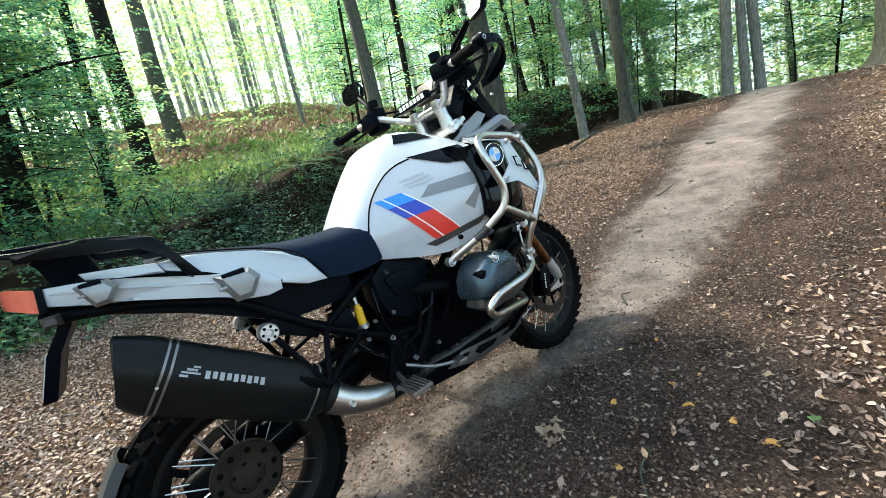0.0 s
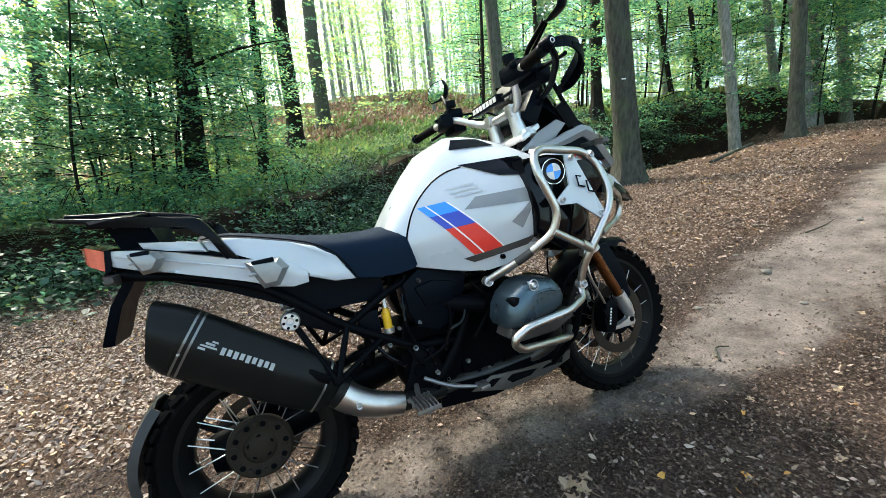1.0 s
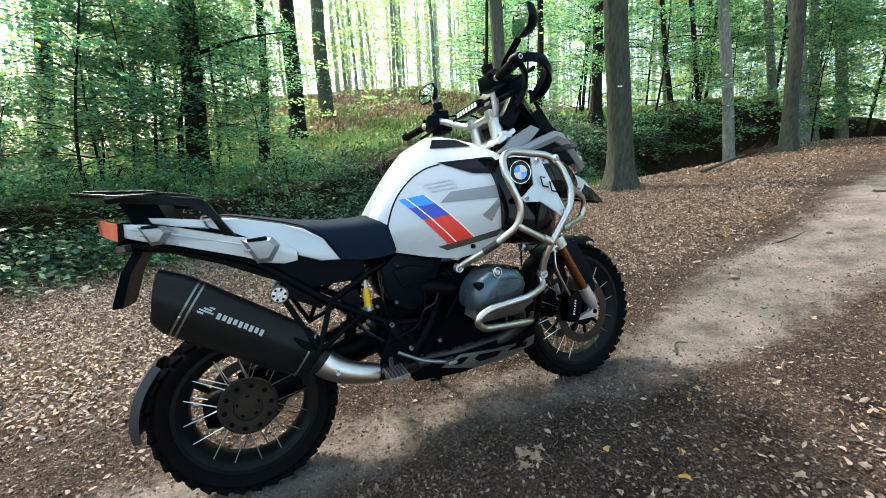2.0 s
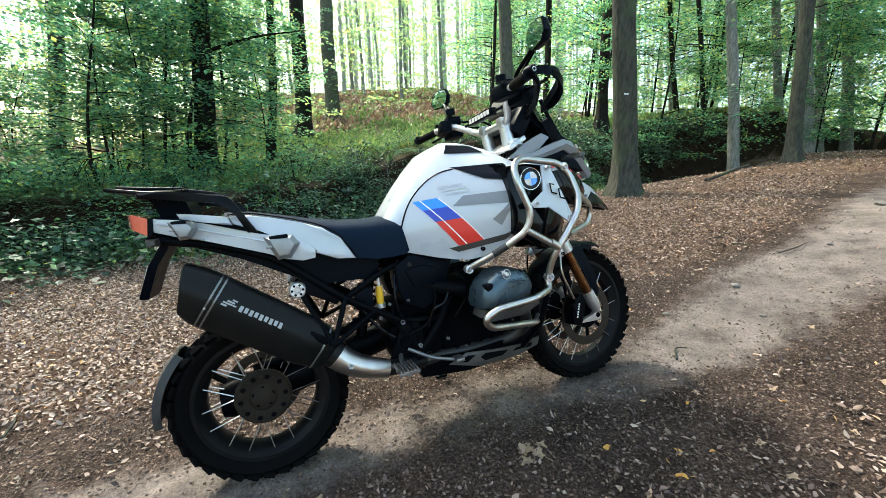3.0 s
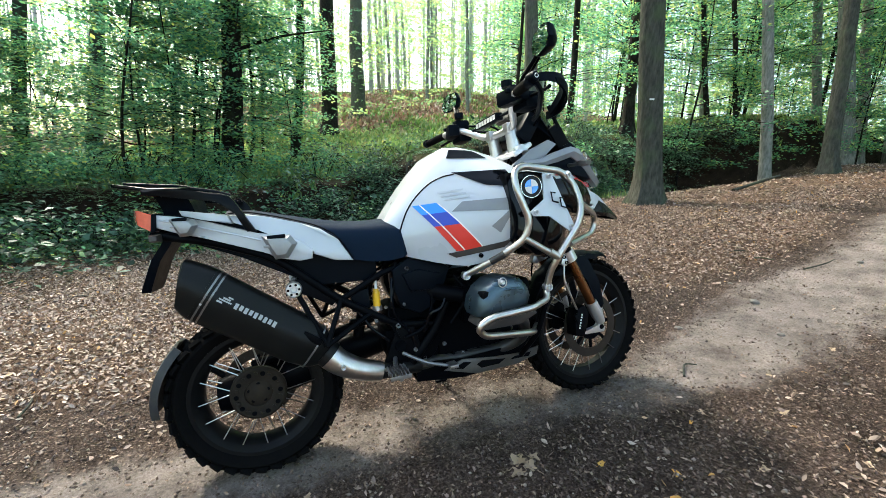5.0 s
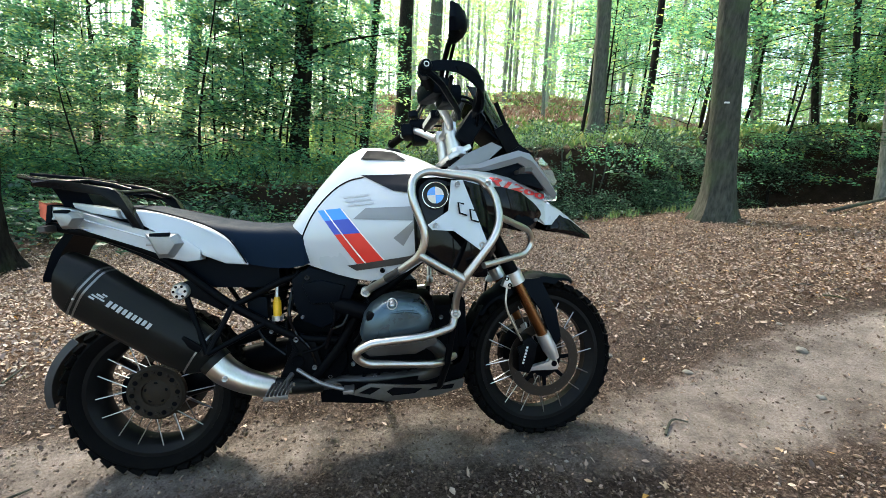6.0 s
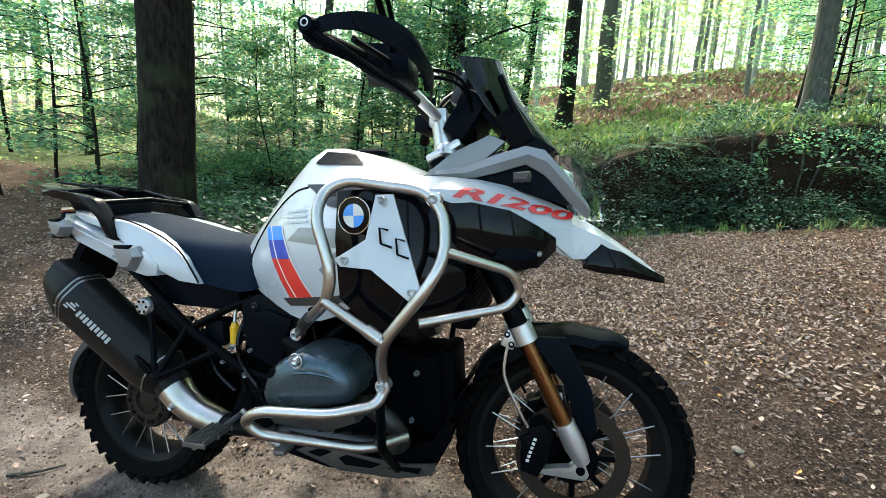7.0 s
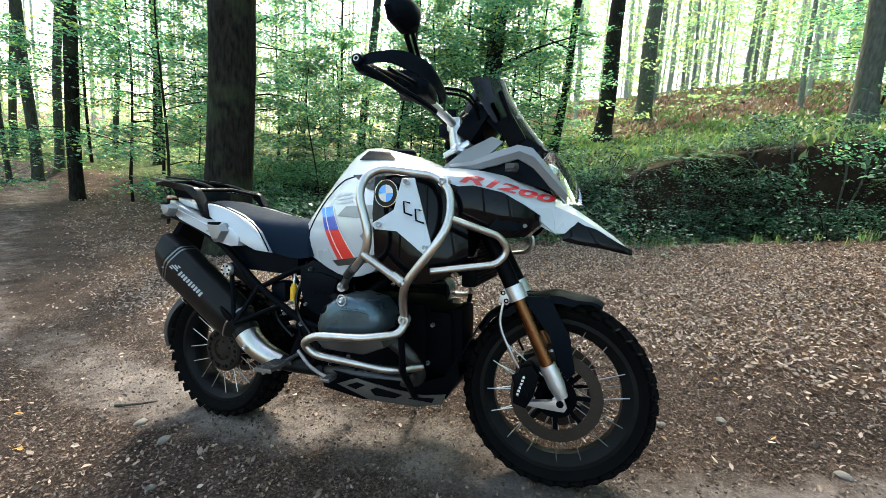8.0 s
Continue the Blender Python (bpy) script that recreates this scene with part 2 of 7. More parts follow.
def ground_mat():
    """Forest floor: dry trodden soil, moist soil and leaf mould, told apart by two masks on the sheet."""
    m, n, l, b = node_mat("forest_floor")
    tc = n.new("ShaderNodeTexCoord")
    tread, bare, green, earth = (n.new("ShaderNodeAttribute") for _ in range(4))
    earth.attribute_name = "earth"
    tread.attribute_name, bare.attribute_name, green.attribute_name = "tread", "bare", "green"

    def noise_at(scale, detail=6, rough=0.6):
        x = n.new("ShaderNodeTexNoise")
        x.inputs["Scale"].default_value, x.inputs["Detail"].default_value, x.inputs["Roughness"].default_value = scale, detail, rough
        l.new(tc.outputs["Object"], x.inputs["Vector"])
        return x.outputs["Fac"]

    def ramp(fac, stops):
        r = n.new("ShaderNodeValToRGB")
        while len(r.color_ramp.elements) < len(stops):
            r.color_ramp.elements.new(0.5)
        for e, (p, c) in zip(r.color_ramp.elements, stops):
            e.position, e.color = p, (*c, 1)
        l.new(fac, r.inputs["Fac"])
        return r.outputs["Color"]

    def blend(fac, a, c):
        x = n.new("ShaderNodeMixRGB")
        l.new(fac, x.inputs["Fac"])
        l.new(a, x.inputs["Color1"])
        l.new(c, x.inputs["Color2"])
        return x.outputs["Color"]

    def uneven(att, amount, scale):
        """The mask with a ragged edge."""
        a = n.new("ShaderNodeMath")
        a.operation, a.inputs[1].default_value = "SUBTRACT", 0.5
        l.new(noise_at(scale, 8, 0.7), a.inputs[0])
        s = n.new("ShaderNodeMath")
        s.operation, s.inputs[1].default_value = "MULTIPLY_ADD", amount
        l.new(a.outputs[0], s.inputs[0])
        l.new(att.outputs["Fac"], s.inputs[2])
        c = n.new("ShaderNodeMapRange")
        c.inputs["From Min"].default_value, c.inputs["From Max"].default_value = 0.25, 0.75
        l.new(s.outputs[0], c.inputs["Value"])
        return c.outputs["Result"]

    fine, mid = noise_at(85, 10, 0.85), noise_at(9, 8, 0.65)
    dry = ramp(fine, [(0.32, (0.115, 0.092, 0.08)), (0.5, (0.23, 0.19, 0.17)), (0.68, (0.36, 0.31, 0.28))])
    moist = ramp(fine, [(0.38, (0.014, 0.0085, 0.006)), (0.5, (0.062, 0.041, 0.032)), (0.64, (0.19, 0.14, 0.112))])
    mould = ramp(fine, [(0.3, (0.03, 0.017, 0.012)), (0.5, (0.10, 0.062, 0.043)), (0.7, (0.27, 0.185, 0.135))])
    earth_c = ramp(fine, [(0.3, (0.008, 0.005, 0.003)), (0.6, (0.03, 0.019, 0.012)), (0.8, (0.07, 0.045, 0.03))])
    herb = ramp(mid, [(0.3, (0.03, 0.045, 0.015)), (0.7, (0.09, 0.11, 0.035))])
    col = blend(uneven(bare, 1.3, 5), mould, moist)
    col = blend(uneven(tread, 1.4, 6), col, dry)
    col = blend(uneven(green, 0.8, 4), col, herb)
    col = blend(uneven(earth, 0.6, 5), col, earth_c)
    worn = n.new("ShaderNodeMixRGB")
    worn.blend_type, worn.inputs["Fac"].default_value = "MULTIPLY", 1.0
    l.new(col, worn.inputs["Color1"])
    l.new(ramp(noise_at(3.2, 9, 0.7), [(0.33, (0.5, 0.48, 0.46)), (0.5, (0.95, 0.94, 0.93)), (0.68, (1.4, 1.38, 1.36))]), worn.inputs["Color2"])
    l.new(worn.outputs["Color"], b.inputs["Base Color"])
    b.inputs["Roughness"].default_value = 0.9
    b.inputs["Specular IOR Level"].default_value = 0.1
    h = n.new("ShaderNodeMath")
    h.operation, h.inputs[1].default_value = "MULTIPLY_ADD", 2.0
    l.new(mid, h.inputs[0])
    l.new(fine, h.inputs[2])
    bp = n.new("ShaderNodeBump")
    bp.inputs["Strength"].default_value, bp.inputs["Distance"].default_value = 1.0, 0.02
    l.new(h.outputs[0], bp.inputs["Height"])
    l.new(bp.outputs["Normal"], b.inputs["Normal"])
    return m


# ---- mesh helpers ----
def part(name, bm, material, parent=None, label="", smooth=True, at=None):
    """Links a bmesh as one mesh object under a thing or under a part."""
    me = bpy.data.meshes.new(name)
    bmesh.ops.recalc_face_normals(bm, faces=bm.faces)
    bm.to_mesh(me)
    bm.free()
    if material:
        me.materials.append(material)
    if smooth:
        me.polygons.foreach_set("use_smooth", [True] * len(me.polygons))
        me.set_sharp_from_angle(angle=radians(38))
    ob = new(name, me)
    if parent:
        ob.parent = parent
    if at is not None:
        ob.matrix_basis = at
    return tagged(ob, label)


def mesh_np(name, v, f, material, smooth=False):
    """A mesh out of number arrays: v (n, 3), f (m, 3 or 4)."""
    me = bpy.data.meshes.new(name)
    k = f.shape[1]
    me.vertices.add(len(v))
    me.vertices.foreach_set("co", np.ascontiguousarray(v, dtype=np.float32).ravel())
    me.loops.add(f.size)
    me.loops.foreach_set("vertex_index", np.ascontiguousarray(f, dtype=np.int32).ravel())
    me.polygons.add(len(f))
    me.polygons.foreach_set("loop_start", np.arange(len(f), dtype=np.int32) * k)
    me.polygons.foreach_set("loop_total", np.full(len(f), k, dtype=np.int32))
    if smooth:
        me.polygons.foreach_set("use_smooth", np.ones(len(f), dtype=bool))
    me.update(calc_edges=True)
    me.validate()
    if material:
        me.materials.append(material)
    return me


def curve_pts(pts, n=6, closed=False):
    """Points along a smooth line through pts."""
    p = [Vector(q) for q in pts]
    out = []
    m = len(p)
    for i in range(m if closed else m - 1):
        a, b, c, d = (p[(i - 1) % m], p[i], p[(i + 1) % m], p[(i + 2) % m]) if closed else (p[max(i - 1, 0)], p[i], p[i + 1], p[min(i + 2, m - 1)])
        for k in range(n):
            t = k / n
            out.append(0.5 * ((2 * b) + (c - a) * t + (2 * a - 5 * b + 4 * c - d) * t * t + (3 * b - a - 3 * c + d) * t ** 3))
    if not closed:
        out.append(p[-1])
    return out


def bend_pts(pts, radius=0.03, n=5):
    """Straight runs with rounded bends, as a pipe is bent."""
    p = [Vector(q) for q in pts]
    out = [p[0]]
    for a, b, c in zip(p, p[1:], p[2:]):
        u, w = (a - b), (c - b)
        r = min(radius, u.length * 0.48, w.length * 0.48)
        s, e = b + u.normalized() * r, b + w.normalized() * r
        for k in range(n + 1):
            t = k / n
            out.append((1 - t) ** 2 * s + 2 * t * (1 - t) * b + t * t * e)
    out.append(p[-1])
    return out


def tube_into(bm, pts, r, seg=10, closed=False):
    """A pipe along pts into bm; r is one radius or one for each point."""
    n = len(pts)
    rs = r if isinstance(r, (list, tuple)) else [r] * n
    rings, up = [], None
    for i in range(n):
        d = (pts[(i + 1) % n] - pts[i - 1]) if closed else (pts[min(i + 1, n - 1)] - pts[max(i - 1, 0)])
        d.normalize()
        if up is None:
            up = d.orthogonal().normalized()
        up = (up - d * up.dot(d))
        up = up.normalized() if up.length > 1e-6 else d.orthogonal().normalized()
        side = d.cross(up)
        rings.append([bm.verts.new(pts[i] + (up * math.cos(a) + side * math.sin(a)) * rs[i]) for a in (2 * math.pi * k / seg for k in range(seg))])
    for i in range(n if closed else n - 1):
        a, b = rings[i], rings[(i + 1) % n]
        for k in range(seg):
            bm.faces.new((a[k], a[(k + 1) % seg], b[(k + 1) % seg], b[k]))
    if not closed:
        bm.faces.new(rings[0][::-1])
        bm.faces.new(rings[-1])
    return bm


def tube(pts, r, seg=10, closed=False):
    return tube_into(bmesh.new(), [Vector(p) for p in pts], r, seg, closed)


def loft_into(bm, rings, caps=True, closed=True):
    vs = [[bm.verts.new(p) for p in r] for r in rings]
    m = len(vs[0])
    for a, b in zip(vs, vs[1:]):
        for k in range(m if closed else m - 1):
            bm.faces.new((a[k], a[(k + 1) % m], b[(k + 1) % m], b[k]))
    if caps:
        bm.faces.new(vs[0][::-1])
        bm.faces.new(vs[-1])
    return bm


def loft(rings, caps=True, closed=True):
    return loft_into(bmesh.new(), rings, caps, closed)


def lathe_into(bm, profile, seg=32, at=None, caps=True):
    """Turned about the local y axis: profile of (radius, y)."""
    at = at or Matrix()
    rings = [[at @ Vector((r * math.cos(a), y, r * math.sin(a))) for a in (2 * math.pi * k / seg for k in range(seg))] for r, y in profile]
    return loft_into(bm, rings, caps)


def lathe(profile, seg=32, at=None, caps=True):
    return lathe_into(bmesh.new(), profile, seg, at, caps)


def block_into(bm, c, s, bevel=0.0, turn=None):
    """A block with worn edges: centre, full sizes."""
    m = Matrix.Translation(c) @ (turn or Matrix()) @ Matrix.Diagonal((*s, 1))
    vs = bmesh.ops.create_cube(bm, size=1, matrix=m)["verts"]
    if bevel:
        es = list({e for v in vs for e in v.link_edges})
        bmesh.ops.bevel(bm, geom=es, offset=bevel, segments=2, affect="EDGES", profile=0.6)
    return bm


def block(c, s, bevel=0.004, turn=None):
    return block_into(bmesh.new(), c, s, bevel, turn)


def plate_into(bm, poly, y0, y1, bevel=0.0, place=None):
    """A flat piece with the outline poly, in x and z, from y0 to y1. place may bend it: (x, y, z) to a point."""
    place = place or (lambda x, y, z: Vector((x, y, z)))
    a = [bm.verts.new((x, y0, z)) for x, z in poly]
    b = [bm.verts.new((x, y1, z)) for x, z in poly]
    n = len(poly)
    fs = [bm.faces.new(a), bm.faces.new(b[::-1])] + [bm.faces.new((a[i], b[i], b[(i + 1) % n], a[(i + 1) % n])) for i in range(n)]
    if bevel:
        es = list({e for f in fs[:2] for e in f.edges})
        r = bmesh.ops.bevel(bm, geom=es, offset=bevel, segments=2, affect="EDGES", profile=0.6)
    for v in bm.verts:
        v.co = place(*v.co)
    return bm


def plate(poly, y0, y1, bevel=0.0, place=None):
    return plate_into(bmesh.new(), poly, y0, y1, bevel, place)


def joined(*bms):
    """Several bmeshes as one."""
    out = bmesh.new()
    for b in bms:
        me = bpy.data.meshes.new("tmp")
        b.to_mesh(me)
        b.free()
        out.from_mesh(me)
        bpy.data.meshes.remove(me)
    return out

# ---- ground ----
GX = (-60, -12, -6, -3, -1, 0, 1.5, 2.1, 3.4, 4.2, 5, 6.5, 8, 10.5, 13, 16, 24, 60)
GZ = (-0.9, -0.6, -0.45, -0.31, -0.10, 0.03, 0.212, 0.29, 0.50, 0.72, 0.92, 1.22, 1.48, 1.90, 2.28, 2.46, 2.1, 1.5)
HY = (-60, 5.2, 5.8, 6.2, 6.75, 7.4, 9, 14, 20, 27, 36, 46, 70, 120)
HZ = (0, 0, -0.12, 0.0, 0.75, 0.9, 0.95, 1.25, 2.3, 3.9, 6.2, 8.6, 10.5, 11)
PX = (-30, -14, -10, -6, -3, 0, 2, 3, 4.2, 5.7, 8.2, 13, 20, 40)
PY = (11, 5.4, 3.5, 1.4, 0.15, -0.02, 0.03, 0.22, 0.42, 0.75, 1.3, 2.35, 5.2, 12)


def sstep(a, b, x):
    t = np.clip((x - a) / (b - a), 0, 1)
    return t * t * (3 - 2 * t)


def bumps(x, y):
    """Uneven soil: broad hollows down to small lumps."""
    return (0.5 * np.sin(x * 1.3 + 1.7 * np.sin(y * 0.9)) * np.cos(y * 1.1 + 0.8 * np.sin(x * 0.7))
            + 0.3 * np.sin(x * 3.7 + 2.1 * np.sin(y * 2.9)) * np.sin(y * 4.3 + 1.3 * np.sin(x * 3.1))
            + 0.2 * np.sin(x * 9.1 + 1.9 * np.sin(y * 7.3)) * np.sin(y * 8.7 + 2.2 * np.sin(x * 6.1)))


def edge_shift(x):
    """How far the foot of the bank wanders."""
    return 0.35 * np.sin(x * 0.8 + 0.4) + 0.2 * np.sin(x * 2.1) + np.interp(x, (-6, 2, 6, 12), (0.2, -0.1, 0.6, 1.2))


def ground_z(x, y):
    """Height of the forest floor."""
    x, y = np.asarray(x, float), np.asarray(y, float)
    base = sum(np.interp(x + d, GX, GZ) for d in (-0.5, -0.25, 0, 0.25, 0.5)) / 5
    hill = np.interp(y - edge_shift(x), HY, HZ) * (0.35 + 0.65 * sstep(-13, -3, x))
    yy = y - edge_shift(x)
    hill = hill + 0.5 * sstep(0.4, 3.0, x) * sstep(6.1, 6.8, yy) * sstep(20, 10, yy)
    low = -0.3 * sstep(-4, -16, x) * sstep(9, 26, y)
    gully = -0.75 * sstep(5.0, 7.0, x) * sstep(14, 9, x) * np.exp(-((y - 7.0) / 1.3) ** 2)
    right = 0.05 * sstep(-3, -8, y) * (-3 - y)
    d = np.hypot(x - 0.7, y)
    lumps = bumps(x, y) * (0.012 + 0.03 * sstep(3, 9, d) + 0.06 * sstep(5.0, 7.0, y))
    near = sstep(0.5, 1.6, np.abs(y - 0.02)) + sstep(1.0, 2.0, np.abs(x - 0.75))
    return base + hill + low + gully + right + lumps * np.clip(0.25 + near, 0, 1)


def path_y(x):
    return sum(np.interp(np.asarray(x, float) + d, PX, PY) for d in (-0.6, -0.3, 0, 0.3, 0.6)) / 5


def tread_mask(x, y):
    d = np.abs(y - path_y(x) - 0.06 * np.sin(x * 2.3)) / (0.22 + 0.008 * np.abs(x) + 0.22 * sstep(1.6, 4, x) + 0.22 * sstep(-1.2, -5, x))
    # the pale colour is weaker along the motorcycle, wider and fainter behind it
    return (1 - sstep(0.3, 1.7, d)) * (0.9 - 0.3 * sstep(-0.4, 0.3, x) * sstep(2.4, 1.7, x)) * (0.40 + 0.60 * sstep(-2.2, 0.4, x))


def bare_mask(x, y):
    """1 on bare soil, 0 where the leaves lie."""
    d = y - path_y(x)
    left, right_ = 0.75 + 0.2 * np.sin(x * 1.1), 1.2 + 0.2 * np.sin(x * 1.7 + 1)
    return np.where(d > 0, 1 - sstep(left * 0.7, left * 1.8, d), 1 - sstep(right_ * 0.6, right_ * 1.5, -d))


def green_mask(x, y):
    e = 5.2 + edge_shift(x)
    return sstep(e + 1.0, e + 2.6, y) * sstep(28, 18, y) * 0.9


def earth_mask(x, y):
    """1 on steep faces, which are coloured near black."""
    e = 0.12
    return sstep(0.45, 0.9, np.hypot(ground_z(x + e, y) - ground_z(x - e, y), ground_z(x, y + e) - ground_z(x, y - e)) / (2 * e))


def spaced(lo, hi, c, fine, grow):
    """Places along one axis, close together near c and ever wider away from it."""
    out, p, s = [c], c, fine
    while p < hi:
        p += s
        s = fine if p < c + 4 else s * grow
        out.append(p)
    p, s = c, fine
    while p > lo:
        p -= s
        s = fine if p > c - 4 else s * grow
        out.insert(0, p)
    return np.array(out)


def build_ground():
    xs, ys = spaced(-120, 160, 1.0, 0.055, 1.05), spaced(-60, 160, 2.2, 0.055, 1.045)
    X, Y = np.meshgrid(xs, ys)
    Z = ground_z(X, Y)
    v = np.stack([X.ravel(), Y.ravel(), Z.ravel()], 1)
    w, h = len(xs), len(ys)
    i = np.arange((h - 1) * (w - 1))
    a = (i // (w - 1)) * w + i % (w - 1)
    f = np.stack([a, a + 1, a + w + 1, a + w], 1)
    me = mesh_np("ground", v, f, ground_mat(), True)
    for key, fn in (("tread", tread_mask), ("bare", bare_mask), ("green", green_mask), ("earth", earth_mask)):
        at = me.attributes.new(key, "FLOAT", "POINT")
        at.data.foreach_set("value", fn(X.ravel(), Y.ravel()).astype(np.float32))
    return tagged(new("ground", me), "brown forest floor with a pale trodden dirt path", "ground", kind="structure")


ground = build_ground()
rng = np.random.default_rng(7)


# ---- leaves as geometry ----
def blades(c, along, normal, length, width, curl=0.15, shape="leaf"):
    """Leaves: centres c, directions along and normal (n, 3), sizes (n). Six corners, folded on the midrib, curled at the tip."""
    n = len(c)
    along = along / np.linalg.norm(along, axis=1, keepdims=True)
    side = np.cross(normal, along)
    side /= np.linalg.norm(side, axis=1, keepdims=True) + 1e-9
    nor = np.cross(along, side)
    L, W = length[:, None], width[:, None]
    cu = (np.asarray(curl) * np.ones(n))[:, None]
    base, tip = c - along * L * 0.5, c + along * L * 0.5 + nor * L * cu
    if shape == "leaf":
        l1, l2 = c - along * L * 0.12 + side * W * 0.5 + nor * W * 0.22, c + along * L * 0.22 + side * W * 0.36 + nor * (W * 0.2 + L * cu * 0.4)
        r1, r2 = c - along * L * 0.12 - side * W * 0.5 + nor * W * 0.22, c + along * L * 0.22 - side * W * 0.36 + nor * (W * 0.2 + L * cu * 0.4)
        v = np.stack([base, l1, l2, tip, r2, r1], 1).reshape(-1, 3)
        k = np.arange(n)[:, None] * 6
        f = np.concatenate([k + np.array([[0, 3, 2, 1]]), k + np.array([[0, 5, 4, 3]])], 0)
    else:
        l1, r1 = c + side * W * 0.5 + nor * W * 0.15, c - side * W * 0.5 + nor * W * 0.15
        v = np.stack([base, l1, tip, r1], 1).reshape(-1, 3)
        k = np.arange(n)[:, None] * 4
        f = k + np.array([[0, 1, 2, 3]])
    return v, f


def scatter(n, x0, x1, y0, y1):
    return rng.uniform(x0, x1, n), rng.uniform(y0, y1, n)


def litter(name, n, box, size, keep, lift=0.006, label="", mat=None):
    x, y = scatter(n, *box)
    ok = rng.uniform(0, 1, n) < keep(x, y)
    x, y = x[ok], y[ok]
    n = len(x)
    a = rng.uniform(0, 2 * np.pi, n)
    tilt = rng.normal(0, 0.5, (n, 2))
    normal = np.stack([tilt[:, 0], tilt[:, 1], np.ones(n)], 1)
    along = np.stack([np.cos(a), np.sin(a), rng.normal(0, 0.34, n)], 1)
    ln = size * rng.uniform(0.55, 1.25, n)
    c = np.stack([x, y, ground_z(x, y) + lift + rng.uniform(0, 1, n) ** 2 * 0.02], 1)
    v, f = blades(c, along, normal, ln, ln * rng.uniform(0.35, 0.68, n), rng.normal(0.15, 0.3, n))
    return tagged(new(name, mesh_np(name, v, f, mat or leaf_litter)), label, "leaves", kind="stuff")


def lie(x, y):
    """How thick the leaves lie."""
    patchy = 0.75 + 0.25 * np.sin(x * 2.7 + np.sin(y * 3.1)) * np.sin(y * 2.3 + 1)
    return np.clip((1 - bare_mask(x, y)) * patchy, 0.035, 1) * (1 - 0.93 * tread_mask(x, y)) * (1 - sstep(5.0, 6.5, y - edge_shift(x)) * 0.8)


def close_by(x, y):
    """1 round the motorcycle, falling to 0 some metres away, with an uneven edge."""
    d = np.hypot((x - 1.5) / 1.15, y - 0.55) + 0.5 * np.sin(x * 1.9 + y) + 0.4 * np.sin(y * 2.3 - x)
    return 1 - sstep(4.2, 6.2, d)


litter("leaf_litter", 560000, (-6.0, 9.0, -4.6, 6.5), 0.0295, lambda x, y: lie(x, y) * close_by(x, y), label="dry brown beech leaves lying thick beside the path")
litter("leaf_litter", 100000, (-16, 15, -7, 9), 0.05, lambda x, y: lie(x, y) * (1 - close_by(x, y)), label="dry brown beech leaves on the slope beside the path")
litter("leaf_crumbs", 110000, (-2.5, 5.5, -2.6, 2.2), 0.015, lambda x, y: np.clip(bare_mask(x, y) * (1 - 1.0 * tread_mask(x, y)), 0.05, 0.8), 0.003, "crumbled leaf bits trodden into the soil", leaf_crumb)


def clods(n, box):
    """Small lumps of soil trodden loose, each one an uneven eight-sided bit."""
    x, y = scatter(n, *box)
    ok = rng.uniform(0, 1, n) < np.clip(bare_mask(x, y) * (1 - 0.95 * tread_mask(x, y)), 0.03, 1)
    x, y = x[ok], y[ok]
    n = len(x)
    r = 0.0022 + 0.0075 * rng.uniform(0, 1, n) ** 3
    c = np.stack([x, y, ground_z(x, y) + r * 0.3], 1)
    dirs = np.array([[1, 0, 0], [0, 1, 0], [-1, 0, 0], [0, -1, 0], [0, 0, 0.8], [0, 0, -0.8]])
    a = rng.uniform(0, 6.28, n)
    ca, sa = np.cos(a), np.sin(a)
    d = dirs[None] * rng.uniform(0.6, 1.35, (n, 6, 1))
    d = np.stack([d[..., 0] * ca[:, None] - d[..., 1] * sa[:, None], d[..., 0] * sa[:, None] + d[..., 1] * ca[:, None], d[..., 2]], 2)
    v = (c[:, None] + d * r[:, None, None]).reshape(-1, 3)
    tri = np.array([[0, 1, 4], [1, 2, 4], [2, 3, 4], [3, 0, 4], [1, 0, 5], [2, 1, 5], [3, 2, 5], [0, 3, 5]])
    f = (np.arange(n)[:, None, None] * 6 + tri[None]).reshape(-1, 3)
    return tagged(new("soil_clods", mesh_np("soil_clods", v, f, soil_bit)), "small brown clods of soil on the path", "soil", kind="stuff")


clods(52000, (-1.6, 4.2, -1.9, 1.5))


# ---- trees ----
class Wood:
    """Collects tapered limbs as one mesh."""

    def __init__(self):
        self.bm = bmesh.new()

    def limb(self, pts, r0, r1, seg=7):
        n = len(pts)
        tube_into(self.bm, [Vector(p) for p in pts], [r0 + (r1 - r0) * i / (n - 1) for i in range(n)], seg)


